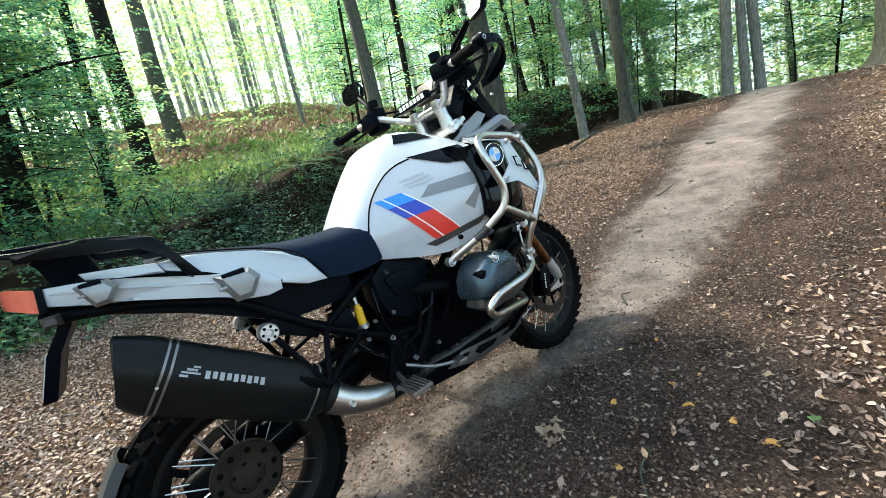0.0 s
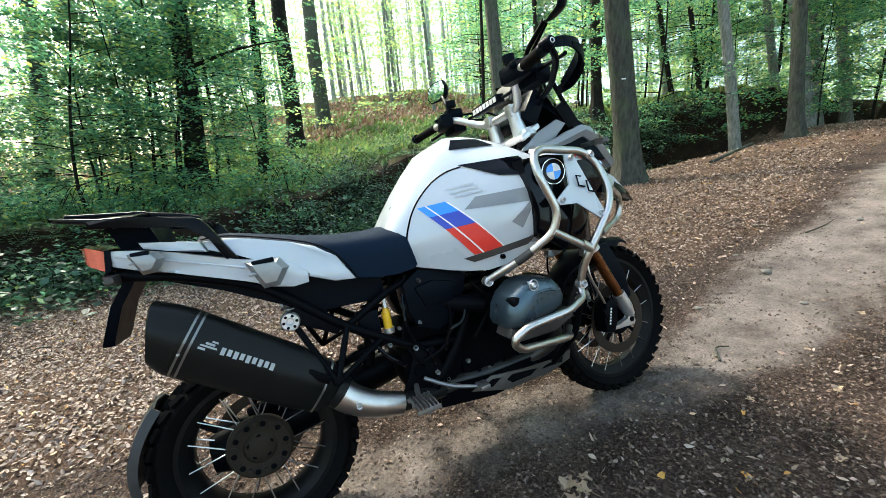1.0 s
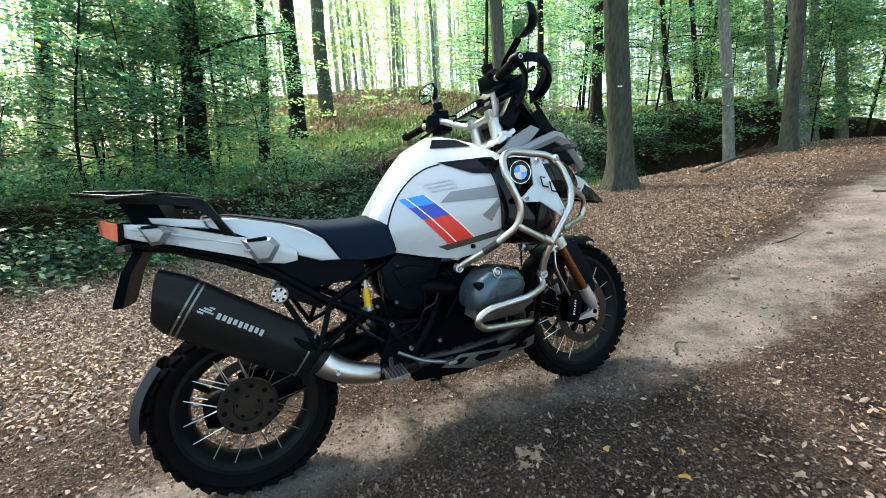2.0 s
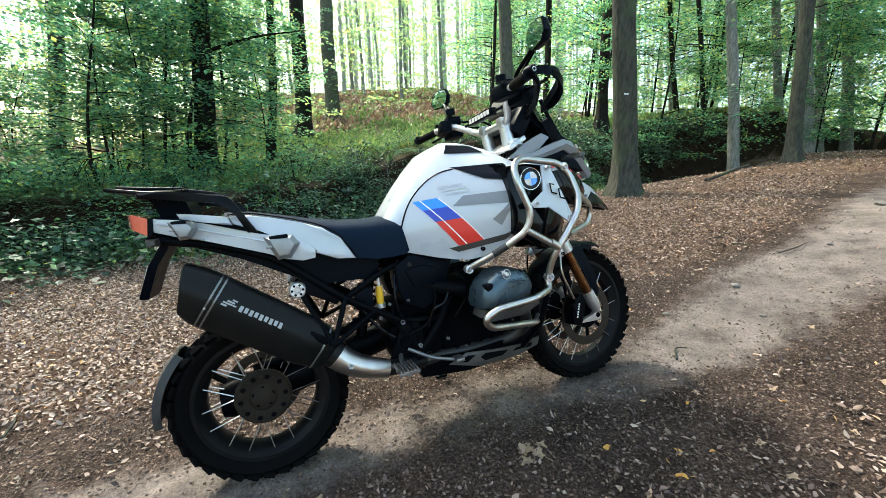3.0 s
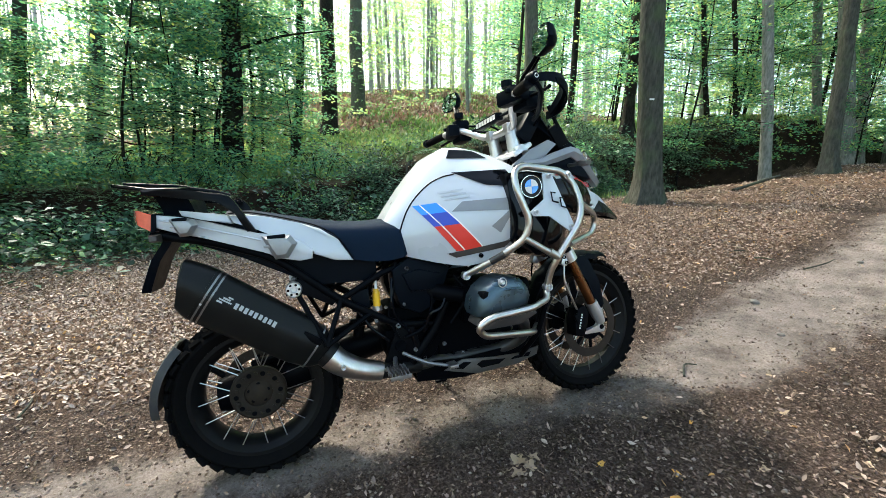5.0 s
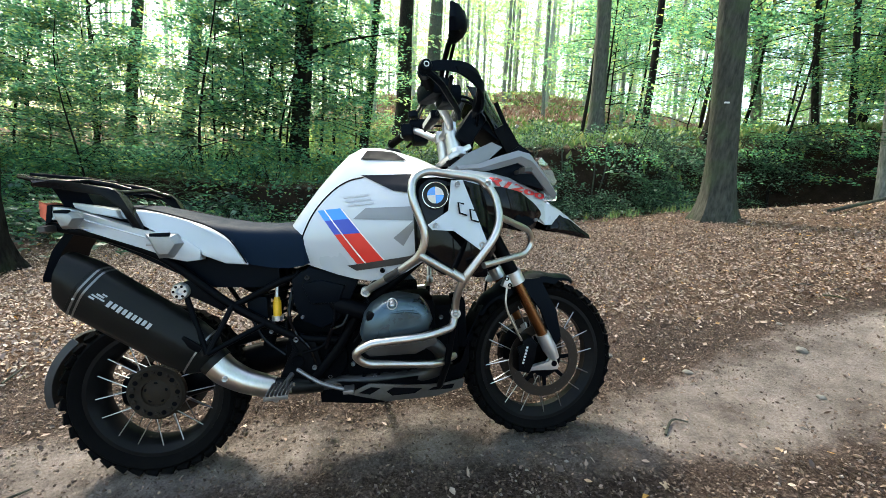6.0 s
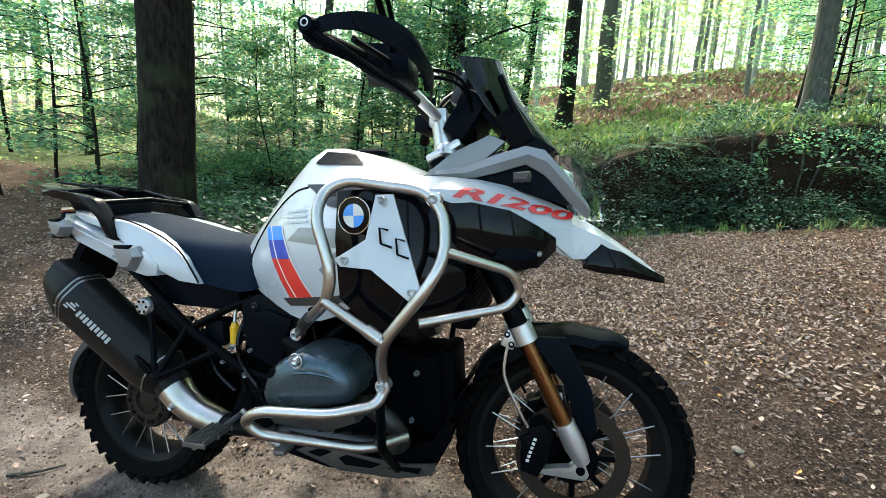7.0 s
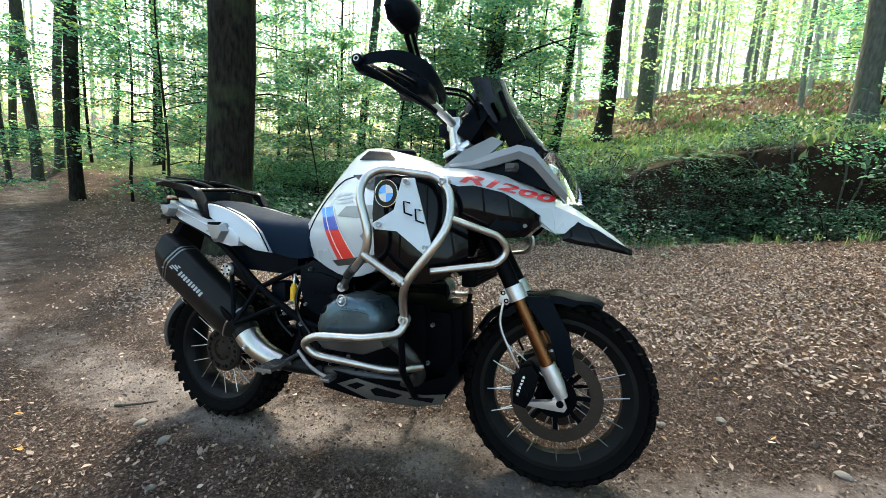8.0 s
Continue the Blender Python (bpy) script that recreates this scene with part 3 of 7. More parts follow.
def trunk_bm(r, height, lean=(0, 0), roots=True, seed=0, seg=14, kink=0.04):
    rd = random.Random(seed)
    bm = bmesh.new()
    rings = []
    hs = [-0.35, 0.0, 0.08, 0.2, 0.4, 0.8, 1.6, 2.6, 3.8, 5.2, 7, 9, 12, height]
    ph = rd.uniform(0, 6)
    for h in [q for q in hs if q <= height]:
        flare = 1 + (0.75 * math.exp(-max(h, 0) / 0.28) if roots else 0.25 * math.exp(-max(h, 0) / 0.2))
        rr = r * flare * (1 - 0.035 * max(h, 0) / 1.0 * 0.75)
        rr = max(rr, r * 0.35)
        ox = lean[0] * h + kink * math.sin(h * 0.9 + ph) * min(1, max(h, 0) / 2)
        oy = lean[1] * h + kink * math.cos(h * 0.7 + ph) * min(1, max(h, 0) / 2)
        ring = []
        for k in range(seg):
            a = 2 * math.pi * k / seg
            lob = 1 + (0.16 * math.exp(-max(h, 0) / 0.35) * math.sin(a * 5 + ph) if roots else 0) + 0.03 * math.sin(a * 3 + h * 0.8 + ph)
            ring.append(Vector((ox + rr * lob * math.cos(a), oy + rr * lob * math.sin(a), h)))
        rings.append(ring)
    return loft_into(bm, rings)


def spray_arrays(rg, p, d, length, n, size):
    """A flat fan of leaves along a twig from p in direction d, as beech carries them."""
    t = rg.uniform(0.12, 1.0, n)
    side = np.cross(d, (0, 0, 1.0))
    side /= np.linalg.norm(side) + 1e-9
    off = rg.normal(0, 0.34, n) * length * (0.25 + 0.75 * np.sin(t * 2.6))
    c = p + d * (t * length)[:, None] + side * off[:, None] + np.stack([np.zeros(n), np.zeros(n), rg.normal(0, 0.055, n) - 0.16 * length * t ** 2 - 0.12 * np.abs(off)], 1)
    along = d * 0.8 + side * np.sign(off)[:, None] * rg.uniform(0.2, 1.1, n)[:, None] + rg.normal(0, 0.25, (n, 3))
    normal = np.array([0, 0, 1.0]) + rg.normal(0, 0.38, (n, 3))
    ln = size * rg.uniform(0.65, 1.2, n)
    return blades(c, along, normal, ln, ln * 0.62, rg.normal(0, 0.12, n), "quad")


def merge_np(parts):
    vs, fs, o = [], [], 0
    for v, f in parts:
        vs.append(v)
        fs.append(f + o)
        o += len(v)
    return np.concatenate(vs), np.concatenate(fs)


def sapling_meshes(seed, height, low, reach, branches, leaves, size):
    """Trunk with limbs, and crown of leaf sprays, of a young beech."""
    rg, rd = np.random.default_rng(seed), random.Random(seed)
    wood = Wood()
    sway = [rd.uniform(-0.25, 0.25) for _ in range(4)]

    def axis(h):
        t = h / height
        return Vector((sway[0] * t * t + 0.12 * math.sin(t * 5 + sway[2] * 9), sway[1] * t * t + 0.1 * math.sin(t * 4 + sway[3] * 9), h))
    r0 = 0.006 * height
    wood.limb([axis(height * k / 12) if k else Vector((0, 0, -0.2)) for k in range(13)], r0, 0.006, 8)
    sprays = []
    for i in range(branches):
        u = (i + rd.random()) / branches
        h = low + (height - low) * u ** 0.9
        a = rd.uniform(0, 2 * math.pi)
        ln = reach * (1.0 - 0.6 * u) * rd.uniform(0.55, 1.15)
        rise = rd.uniform(-0.05, 0.35)
        p = axis(h)
        d = Vector((math.cos(a), math.sin(a), rise)).normalized()
        e = p + d * ln
        m = p + d * ln * 0.5 + Vector((rd.uniform(-0.06, 0.06), rd.uniform(-0.06, 0.06), 0.05))
        e2 = e - Vector((0, 0, ln * 0.12))
        wood.limb(curve_pts([p, m, e2], 3), r0 * 0.42 * (1.1 - u), 0.003, 5)
        sprays.append(spray_arrays(rg, np.array(p.lerp(e, 0.3)), np.array(d), ln * 0.75, leaves, size))
        for s in (-1, 1):
            b = a + s * rd.uniform(0.45, 0.9)
            q = p.lerp(e2, rd.uniform(0.3, 0.6))
            d2 = Vector((math.cos(b), math.sin(b), rise * 0.5)).normalized()
            l2 = ln * rd.uniform(0.35, 0.6)
            wood.limb([q, q + d2 * l2], r0 * 0.12, 0.002, 4)
            sprays.append(spray_arrays(rg, np.array(q), np.array(d2), l2, leaves // 2, size))
    me = bpy.data.meshes.new("trunk")
    wood.bm.to_mesh(me)
    wood.bm.free()
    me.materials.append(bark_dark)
    me.polygons.foreach_set("use_smooth", [True] * len(me.polygons))
    v, f = merge_np(sprays)
    return me, mesh_np("crown", v, f, leaf_green)


SAPLINGS = [sapling_meshes(11, 7.0, 0.9, 2.5, 34, 84, 0.096), sapling_meshes(12, 5.2, 0.5, 2.2, 28, 84, 0.092), sapling_meshes(13, 8.5, 1.3, 2.9, 38, 84, 0.10),
            sapling_meshes(14, 3.4, 0.3, 1.7, 22, 80, 0.082), sapling_meshes(15, 9.5, 1.8, 3.3, 40, 84, 0.103), sapling_meshes(16, 2.0, 0.15, 1.2, 16, 70, 0.072)]


def sapling(kind, x, y, turn, scale=1.0):
    t = new("sapling")
    t.matrix_basis = pose(x, y, float(ground_z(x, y)) - 0.02, 0, 0, turn) @ Matrix.Scale(scale, 4)
    for nm, me in zip(("trunk", "crown"), SAPLINGS[kind]):
        o = new(nm, me)
        o.parent = t
    return tagged(t, "slender young beech tree with flat sprays of green leaves", "tree", "young beeches")


def crown_mesh(seed, base, top, reach, n, size):
    """High crown: limbs and many leaf clumps with gaps."""
    rg, rd = np.random.default_rng(seed), random.Random(seed)
    out = []
    for i in range(n):
        u = rd.random()
        h = base + (top - base) * u
        a = rd.uniform(0, 2 * math.pi)
        rr = reach * math.sin(math.pi * min(0.95, 0.12 + u * 0.85)) * rd.uniform(0.3, 1.0)
        p = np.array([rr * math.cos(a), rr * math.sin(a), h + rd.uniform(-0.3, 0.3)])
        d = np.array([math.cos(a), math.sin(a), rd.uniform(-0.2, 0.3)])
        out.append(spray_arrays(rg, p, d, 1.1, 16, size))
    v, f = merge_np(out)
    return mesh_np("crown", v, f, leaf_green)


CROWNS = [crown_mesh(31, 7.0, 19, 4.4, 150, 0.26), crown_mesh(32, 8.0, 21, 4.2, 150, 0.26), crown_mesh(33, 6.0, 17, 4.0, 150, 0.24)]


def shoots_mesh(seed, n, size):
    """Small leafy shoots that spring from a trunk."""
    rg, rd = np.random.default_rng(seed), random.Random(seed)
    out = []
    for i in range(n):
        h, a = 2.4 + 6.0 * (i + rd.random()) / n, rd.uniform(0, 2 * math.pi)
        d = np.array([math.cos(a), math.sin(a), rd.uniform(-0.15, 0.3)])
        out.append(spray_arrays(rg, np.array([0.12 * d[0], 0.12 * d[1], h]), d, rd.uniform(0.6, 1.5), 64, size))
    return mesh_np("shoot_foliage", *merge_np(out), leaf_green)


SHOOTS = [shoots_mesh(71, 9, 0.1), shoots_mesh(72, 11, 0.1), shoots_mesh(73, 7, 0.1)]


def tall_tree(x, y, dia, lean=(0, 0), bark=None, crown=0, height=16, roots=True, limbs=(), label="", cat_group="forest trees", seed=None):
    seed = int(abs(x * 131 + y * 37) * 10) if seed is None else seed
    if y > 6:
        lean = (lean[0] - 0.02, lean[1] + 0.08)
    t = new("tree")
    t.matrix_basis = Matrix.Translation((x, y, float(ground_z(x, y)) - 0.03))
    wood = trunk_bm(dia / 2, height, lean, roots, seed)
    for h, a, ln, rise in limbs:
        p = Vector((lean[0] * h, lean[1] * h, h))
        d = Vector((math.cos(radians(a)), math.sin(radians(a)), rise))
        tube_into(wood, curve_pts([p, p + d * ln * 0.5 + Vector((0, 0, 0.1)), p + d * ln], 3), [0.05 - 0.045 * k / 6 for k in range(7)], 6)
    part("trunk", wood, bark or bark_mid, t)
    if crown is None:
        o = new("shoot_foliage", SHOOTS[seed % 3])
        o.parent = t
        tagged(o, kind="stuff")
        o.matrix_basis = Matrix(((1, 0, lean[0], 0), (0, 1, lean[1], 0), (0, 0, 1, 0), (0, 0, 0, 1))) @ pose(0, 0, 0, 0, 0, (seed * 61) % 360)
    if crown is not None:
        o = new("crown", CROWNS[crown % 3])
        o.parent = t
        o.matrix_basis = pose(lean[0] * 9, lean[1] * 9, 0, 0, 0, (seed * 47) % 360)
    return tagged(t, label or "tall beech tree with a bare grey trunk", "tree", cat_group)

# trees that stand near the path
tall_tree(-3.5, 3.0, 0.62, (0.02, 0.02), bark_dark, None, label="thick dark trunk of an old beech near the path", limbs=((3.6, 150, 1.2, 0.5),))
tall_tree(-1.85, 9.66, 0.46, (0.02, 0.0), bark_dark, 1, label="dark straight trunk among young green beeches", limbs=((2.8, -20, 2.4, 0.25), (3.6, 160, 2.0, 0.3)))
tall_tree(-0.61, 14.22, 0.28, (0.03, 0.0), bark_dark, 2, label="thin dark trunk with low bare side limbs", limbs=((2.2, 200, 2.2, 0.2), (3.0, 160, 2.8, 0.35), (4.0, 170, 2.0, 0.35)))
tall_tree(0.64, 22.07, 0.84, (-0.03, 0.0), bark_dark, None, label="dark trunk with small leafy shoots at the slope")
tall_tree(2.5, 27.2, 0.95, (-0.04, 0.0), bark_light, None, label="pale beech trunk at the foot of the lit slope")
tall_tree(5.45, 4.12, 0.39, (-0.13, 0.03), bark_mid, None, label="grey beech trunk with a small white painted mark")
tall_tree(5.4, 8.4, 0.34, (-0.10, -0.04), bark_light, None, label="grey beech trunk with flared roots on the bank")
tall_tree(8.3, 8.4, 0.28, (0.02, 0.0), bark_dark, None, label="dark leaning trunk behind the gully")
tall_tree(10.4, 4.63, 0.27, (-0.06, 0.06), bark_mid, 1, label="grey trunk at the edge of the leafy slope")
tall_tree(14.1, 0.35, 0.72, (-0.05, 0.05), bark_light, 2, label="stout beech with spreading roots on the crest")
for k, (x, y, d, b) in enumerate(((10.7, 6.1, 0.26, bark_light), (15.2, 8.2, 0.26, bark_light), (13.9, 6.4, 0.4, bark_mid), (17.9, 7.5, 0.34, bark_light), (14.6, 3.85, 0.30, bark_light), (14.95, 3.5, 0.26, bark_light),
                                  (15.3, 3.25, 0.28, bark_mid), (24.2, 4.6, 0.3, bark_mid), (11.9, 9.2, 0.16, bark_dark), (7.6, 10.2, 0.2, bark_dark), (15.0, 14.6, 0.38, bark_light), (14.8, 12.0, 0.3, bark_mid),
                                  (11.7, 8.0, 0.14, bark_dark), (16.7, 7.7, 0.3, bark_light), (-5.3, 11.2, 0.34, bark_mid), (-6.9, 11.5, 0.3, bark_mid), (-10.0, 4.5, 0.28, bark_dark), (-14.9, 6.0, 0.3, bark_mid),
                                  (-15.6, 6.9, 0.26, bark_mid), (-14.1, 5.0, 0.14, bark_mid), (-13.5, 3.7, 0.34, bark_mid), (-19, 6.3, 0.24, bark_mid), (-20.7, 7.9, 0.26, bark_mid), (-20, 11.2, 0.24, bark_mid), (-16.7, 10.9, 0.3, bark_dark),
                                  (6.5, 11.9, 0.11, bark_dark), (-2.0, -9.0, 0.5, bark_mid), (5.0, -8.0, 0.4, bark_mid), (11.0, -6.0, 0.5, bark_mid), (-9.0, -6.0, 0.45, bark_mid))):
    rdm = random.Random(k + 90)
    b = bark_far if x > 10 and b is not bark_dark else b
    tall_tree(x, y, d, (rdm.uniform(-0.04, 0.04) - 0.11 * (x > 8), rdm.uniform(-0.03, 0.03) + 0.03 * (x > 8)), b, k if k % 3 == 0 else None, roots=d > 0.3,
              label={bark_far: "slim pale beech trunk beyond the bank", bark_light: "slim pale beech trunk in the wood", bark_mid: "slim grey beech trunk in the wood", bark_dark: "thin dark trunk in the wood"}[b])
# bare stems up the lit slope, without low crowns
for k, (x, y, d) in enumerate(((3.5, 38.2, 0.55), (7.7, 42.7, 0.5), (9.0, 35.3, 0.45), (-1.1, 25.5, 0.4), (6.4, 47.9, 0.5), (1.3, 43.3, 0.5), (9.9, 26.7, 0.36), (4.6, 40.0, 0.55), (5.95, 36.4, 0.34), (8.5, 43.1, 0.4), (10.0, 37.7, 0.4),
                               (11.4, 31.0, 0.4), (12.4, 45.4, 0.4), (14.5, 31.2, 0.4), (-3.5, 40, 0.45), (-7, 44, 0.5), (0.0, 52, 0.5), (16, 44, 0.45), (20, 38, 0.4), (-9, 33, 0.4), (13.0, 22.0, 0.3), (17.5, 24, 0.35))):
    rdm = random.Random(k + 300)
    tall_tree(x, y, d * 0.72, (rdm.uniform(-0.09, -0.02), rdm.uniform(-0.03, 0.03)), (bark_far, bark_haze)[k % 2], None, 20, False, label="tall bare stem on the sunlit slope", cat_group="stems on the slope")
# far wood all round, past counting
far = bmesh.new()
rdm = random.Random(5)
for _ in range(640):
    a, d = rdm.uniform(-0.5, math.pi + 0.5), rdm.uniform(40, 110)
    x, y = d * math.cos(a), d * math.sin(a)
    z = float(ground_z(x, y))
    r = rdm.uniform(0.05, 0.19)
    lean = rdm.uniform(-0.6, 0.6)
    tube_into(far, [Vector((x, y, z - 0.5)), Vector((x + lean - 1.7, y + 2.0, z + 26))], [r, r * 0.6], 6)
part("far_wood", far, bark_haze, label="distant trunks of the beech wood, paled for haze")["category"] = "trees"
bpy.data.objects["far_wood"]["kind"] = "stuff"
parts_np = []
rg = np.random.default_rng(77)
for _ in range(3200):
    a, d = rg.uniform(-0.4, np.pi + 0.4), rg.uniform(20, 75)
    x, y = d * np.cos(a), d * np.sin(a)
    if y > 0 and -3 - 0.1 * y < x < 5 + 0.22 * y and rg.uniform() < 0.25:
        continue
    z = float(ground_z(x, y)) + rg.uniform(0.05, 1) ** 1.7 * 15
    for _k in range(2):
        b = rg.uniform(0, 2 * np.pi)
        parts_np.append(spray_arrays(rg, np.array([x, y, z]) + rg.normal(0, 0.8, 3), np.array([np.cos(b), np.sin(b), 0.1]), 2.8, 34, 0.25))
for _ in range(420):
    x, y, b = rg.uniform(19, 42), rg.uniform(-8, 16), rg.uniform(0, 2 * np.pi)
    parts_np.append(spray_arrays(rg, np.array([x, y, float(ground_z(x, y)) + rg.uniform(0.5, 9)]), np.array([np.cos(b), np.sin(b), 0.1]), 2.6, 36, 0.2))
for _ in range(800):
    a, d = rg.uniform(1.75, np.pi + 0.15), rg.uniform(13, 40)
    x, y = d * np.cos(a), d * np.sin(a)
    if abs(y - float(path_y(x))) < 2.2:
        continue
    b = rg.uniform(0, 2 * np.pi)
    parts_np.append(spray_arrays(rg, np.array([x, y, float(ground_z(x, y)) + rg.uniform(0.2, 4.5)]), np.array([np.cos(b), np.sin(b), 0.1]), 2.0, 40, 0.14))
# last row: unseen foliage added behind the camera to hold off sky light
for lo, hi, d0, d1, h0, h1, n in ((-0.15, 0.75, 15, 46, 2.0, 13, 1300), (-0.15, 0.7, 20, 60, 0.3, 6, 800), (0.9, 1.75, 24, 46, 7.0, 15, 420), (0.8, 2.0, 52, 90, 1.0, 20, 1500), (1.0, 1.75, 36, 52, 3.0, 14, 500), (-2.9, -0.25, 9, 40, 0.3, 13, 1100)):
    for _ in range(n):
        a, d, b = rg.uniform(lo, hi), rg.uniform(d0, d1), rg.uniform(0, 2 * np.pi)
        x, y = d * np.cos(a), d * np.sin(a)
        if h0 < 5 and abs(y - float(path_y(x))) < 2.0:
            continue
        parts_np.append(spray_arrays(rg, np.array([x, y, float(ground_z(x, y)) + rg.uniform(h0, h1)]), np.array([np.cos(b), np.sin(b), 0.1]), 2.4, 36, 0.17 * max(1.0, d / 28)))
tagged(new("far_foliage", mesh_np("far_foliage", *merge_np(parts_np), leaf_far)), "green foliage of the distant beech wood and unseen foliage behind the camera", "foliage", kind="stuff")

# nearer leaves behind the crest of the path
parts_np = []
for _ in range(520):
    a, d, b = rg.uniform(-0.42, 0.62), rg.uniform(16.5, 34), rg.uniform(0, 2 * np.pi)
    x, y = d * np.cos(a), d * np.sin(a)
    if abs(y - float(path_y(x))) < 1.6 and x < 20:
        continue
    parts_np.append(spray_arrays(rg, np.array([x, y, float(ground_z(x, y)) + 0.3 + 9 * rg.uniform() ** 1.2]), np.array([np.cos(b), np.sin(b), 0.05]), 2.6, 110, 0.12))
tagged(new("crest_foliage", mesh_np("crest_foliage", *merge_np(parts_np), leaf_green)), "green beech sprays behind the crest of the path", "foliage", kind="stuff")

# young beeches
for k, (x, y, kind, s) in enumerate((
        (-4.9, 6.6, 3, 1), (-2.6, 8.0, 3, 1.1), (-3.1, 10.2, 1, 1), (-2.0, 9.8, 1, 1), (-1.8, 11.8, 2, 1), (-0.7, 11.4, 3, 1.1), (-6.4, 9.5, 3, 1.1), (-7.6, 7.4, 2, 1),
        (8.4, 15.0, 2, 1), (11.2, 17.4, 4, 1), (8.0, 8.8, 3, 0.9), (9.6, 7.6, 0, 0.9), (12.6, 8.6, 2, 1), (11.6, 7.0, 1, 0.8), (15.3, 8.4, 4, 1), (13.4, 5.9, 1, 0.7), (10.2, 10.5, 2, 1),
        (-9.8, 2.9, 1, 0.9), (-9.8, 5.6, 0, 1), (-6.2, 4.0, 1, 1), (-3.2, 12.6, 4, 1), (-2.4, 9.0, 0, 0.9),
        (-0.6, 14.0, 1, 1), (9.4, 16.4, 0, 1), (11.6, 11.4, 4, 1), (14.3, 6.6, 3, 1.1), (16.6, 6.3, 0, 1), (18.5, 5.4, 2, 1), (17.8, 3.2, 1, 1), (20.2, 2.4, 2, 1), (22.5, 1.2, 4, 1),
        (-10.5, 9.5, 4, 1.1), (-13, 8.6, 2, 1.1), (-8.6, 12.5, 4, 1.1), (-11.5, 14, 2, 1.2), (-5.5, 15.0, 4, 1), (19.5, 9.5, 4, 1), (14, 10, 2, 1), (17.5, 13, 4, 1.1), (12.6, 14.6, 2, 1), (-17, 8.6, 4, 1), (11, 22, 2, 1.2), (13, 26, 2, 1.3), (-2.2, 21, 1, 1.2), (17, 29, 4, 1.5), (20, -3, 4, 1), (16, -2.6, 1, 1))):
    sapling(kind, x, y, (k * 77) % 360, s)

# low ones to the left of the open slope
rdm = random.Random(909)
for k in range(16):
    sapling((3, 5, 3, 1)[k % 4], rdm.uniform(-13, -2.5), rdm.uniform(7.0, 15), rdm.uniform(0, 360), rdm.uniform(0.8, 1.2))
# more of them, thick to both sides of the open slope
rdm = random.Random(404)
for k in range(24):
    if k < 14:
        x, y = rdm.uniform(-13, -1.6), rdm.uniform(7.2, 17)
    else:
        x, y = rdm.uniform(9, 23), rdm.uniform(6.5, 17)
        if y < 6.2 + 0.25 * (x - 9):
            y += 3
    sapling(3 if -7 < x < -1 and y < 11 else (0, 2, 4, 1, 4, 3)[k % 6], x, y, rdm.uniform(0, 360), rdm.uniform(0.85, 1.25))


# ---- undergrowth on the bank ----
def bush_mesh(seed, w, h, n, size, mat, arch=0.5):
    rg = np.random.default_rng(seed)
    out = []
    for _ in range(n):
        a, r = rg.uniform(0, 2 * np.pi), w * np.sqrt(rg.uniform(0, 1))
        z = h * (1 - (r / w) ** 2) * rg.uniform(0.15, 1.0)
        d = np.array([np.cos(a), np.sin(a), rg.uniform(-0.3, 0.5)])
        out.append(spray_arrays(rg, np.array([r * np.cos(a), r * np.sin(a), z + 0.05]), d, rg.uniform(0.25, arch), int(22 * arch / 0.5), size))
    return mesh_np("leaves", *merge_np(out), mat)


BUSHES = [bush_mesh(51, 0.6, 0.6, 18, 0.075, leaf_shade, 0.9), bush_mesh(52, 0.8, 0.5, 20, 0.075, leaf_shade, 1.0), bush_mesh(53, 0.6, 0.45, 40, 0.055, leaf_green)]


def stems_bm(seed, w, h):
    rd = random.Random(seed)
    bm = bmesh.new()
    for _ in range(7):
        a = rd.uniform(0, 6.28)
        tube_into(bm, curve_pts([(0.1 * math.cos(a), 0.1 * math.sin(a), -0.05), (w * 0.5 * math.cos(a), w * 0.5 * math.sin(a), h * 0.8), (w * 0.95 * math.cos(a), w * 0.95 * math.sin(a), h * 0.35)], 4), 0.004, 4)
    me = bpy.data.meshes.new("stems")
    bm.to_mesh(me)
    bm.free()
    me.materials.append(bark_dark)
    return me


STEMS = [stems_bm(61, 0.6, 0.55), stems_bm(62, 0.8, 0.45), stems_bm(63, 0.5, 0.4)]


def bush(kind, x, y, turn, s):
    t = new("bramble_bush")
    t.matrix_basis = pose(x, y, float(ground_z(x, y)), 0, 0, turn) @ Matrix.Scale(s, 4)
    for nm, me in (("foliage", BUSHES[kind]), ("stem_tangle", STEMS[kind])):
        o = new(nm, me)
        o.parent = t
    return tagged(t, "low dark green bramble bush on the shaded bank", "bush", "brambles on the bank")


rdm = random.Random(21)
for k in range(170):
    x = rdm.uniform(-8.5, 6.0) if k < 138 else rdm.uniform(4.5, 12)
    if x > 0.8 and k % 3 and k < 138 or k >= 138 and k % 2:
        continue
    e = 5.35 + float(edge_shift(x))
    if k >= 138:
        e += 0.5
    # past x 0.3 mostly the darker bushes, their colour painting the bank's shade
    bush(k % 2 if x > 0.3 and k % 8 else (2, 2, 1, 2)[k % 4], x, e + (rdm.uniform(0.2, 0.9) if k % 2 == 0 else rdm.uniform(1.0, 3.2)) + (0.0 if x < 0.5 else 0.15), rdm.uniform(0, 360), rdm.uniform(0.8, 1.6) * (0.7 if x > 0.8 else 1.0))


rdm = random.Random(33)
for k in range(104):
    x = rdm.uniform(0.6, 10.5)
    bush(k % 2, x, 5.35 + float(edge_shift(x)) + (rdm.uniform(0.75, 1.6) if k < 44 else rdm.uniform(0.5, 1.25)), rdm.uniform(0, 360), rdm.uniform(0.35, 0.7))


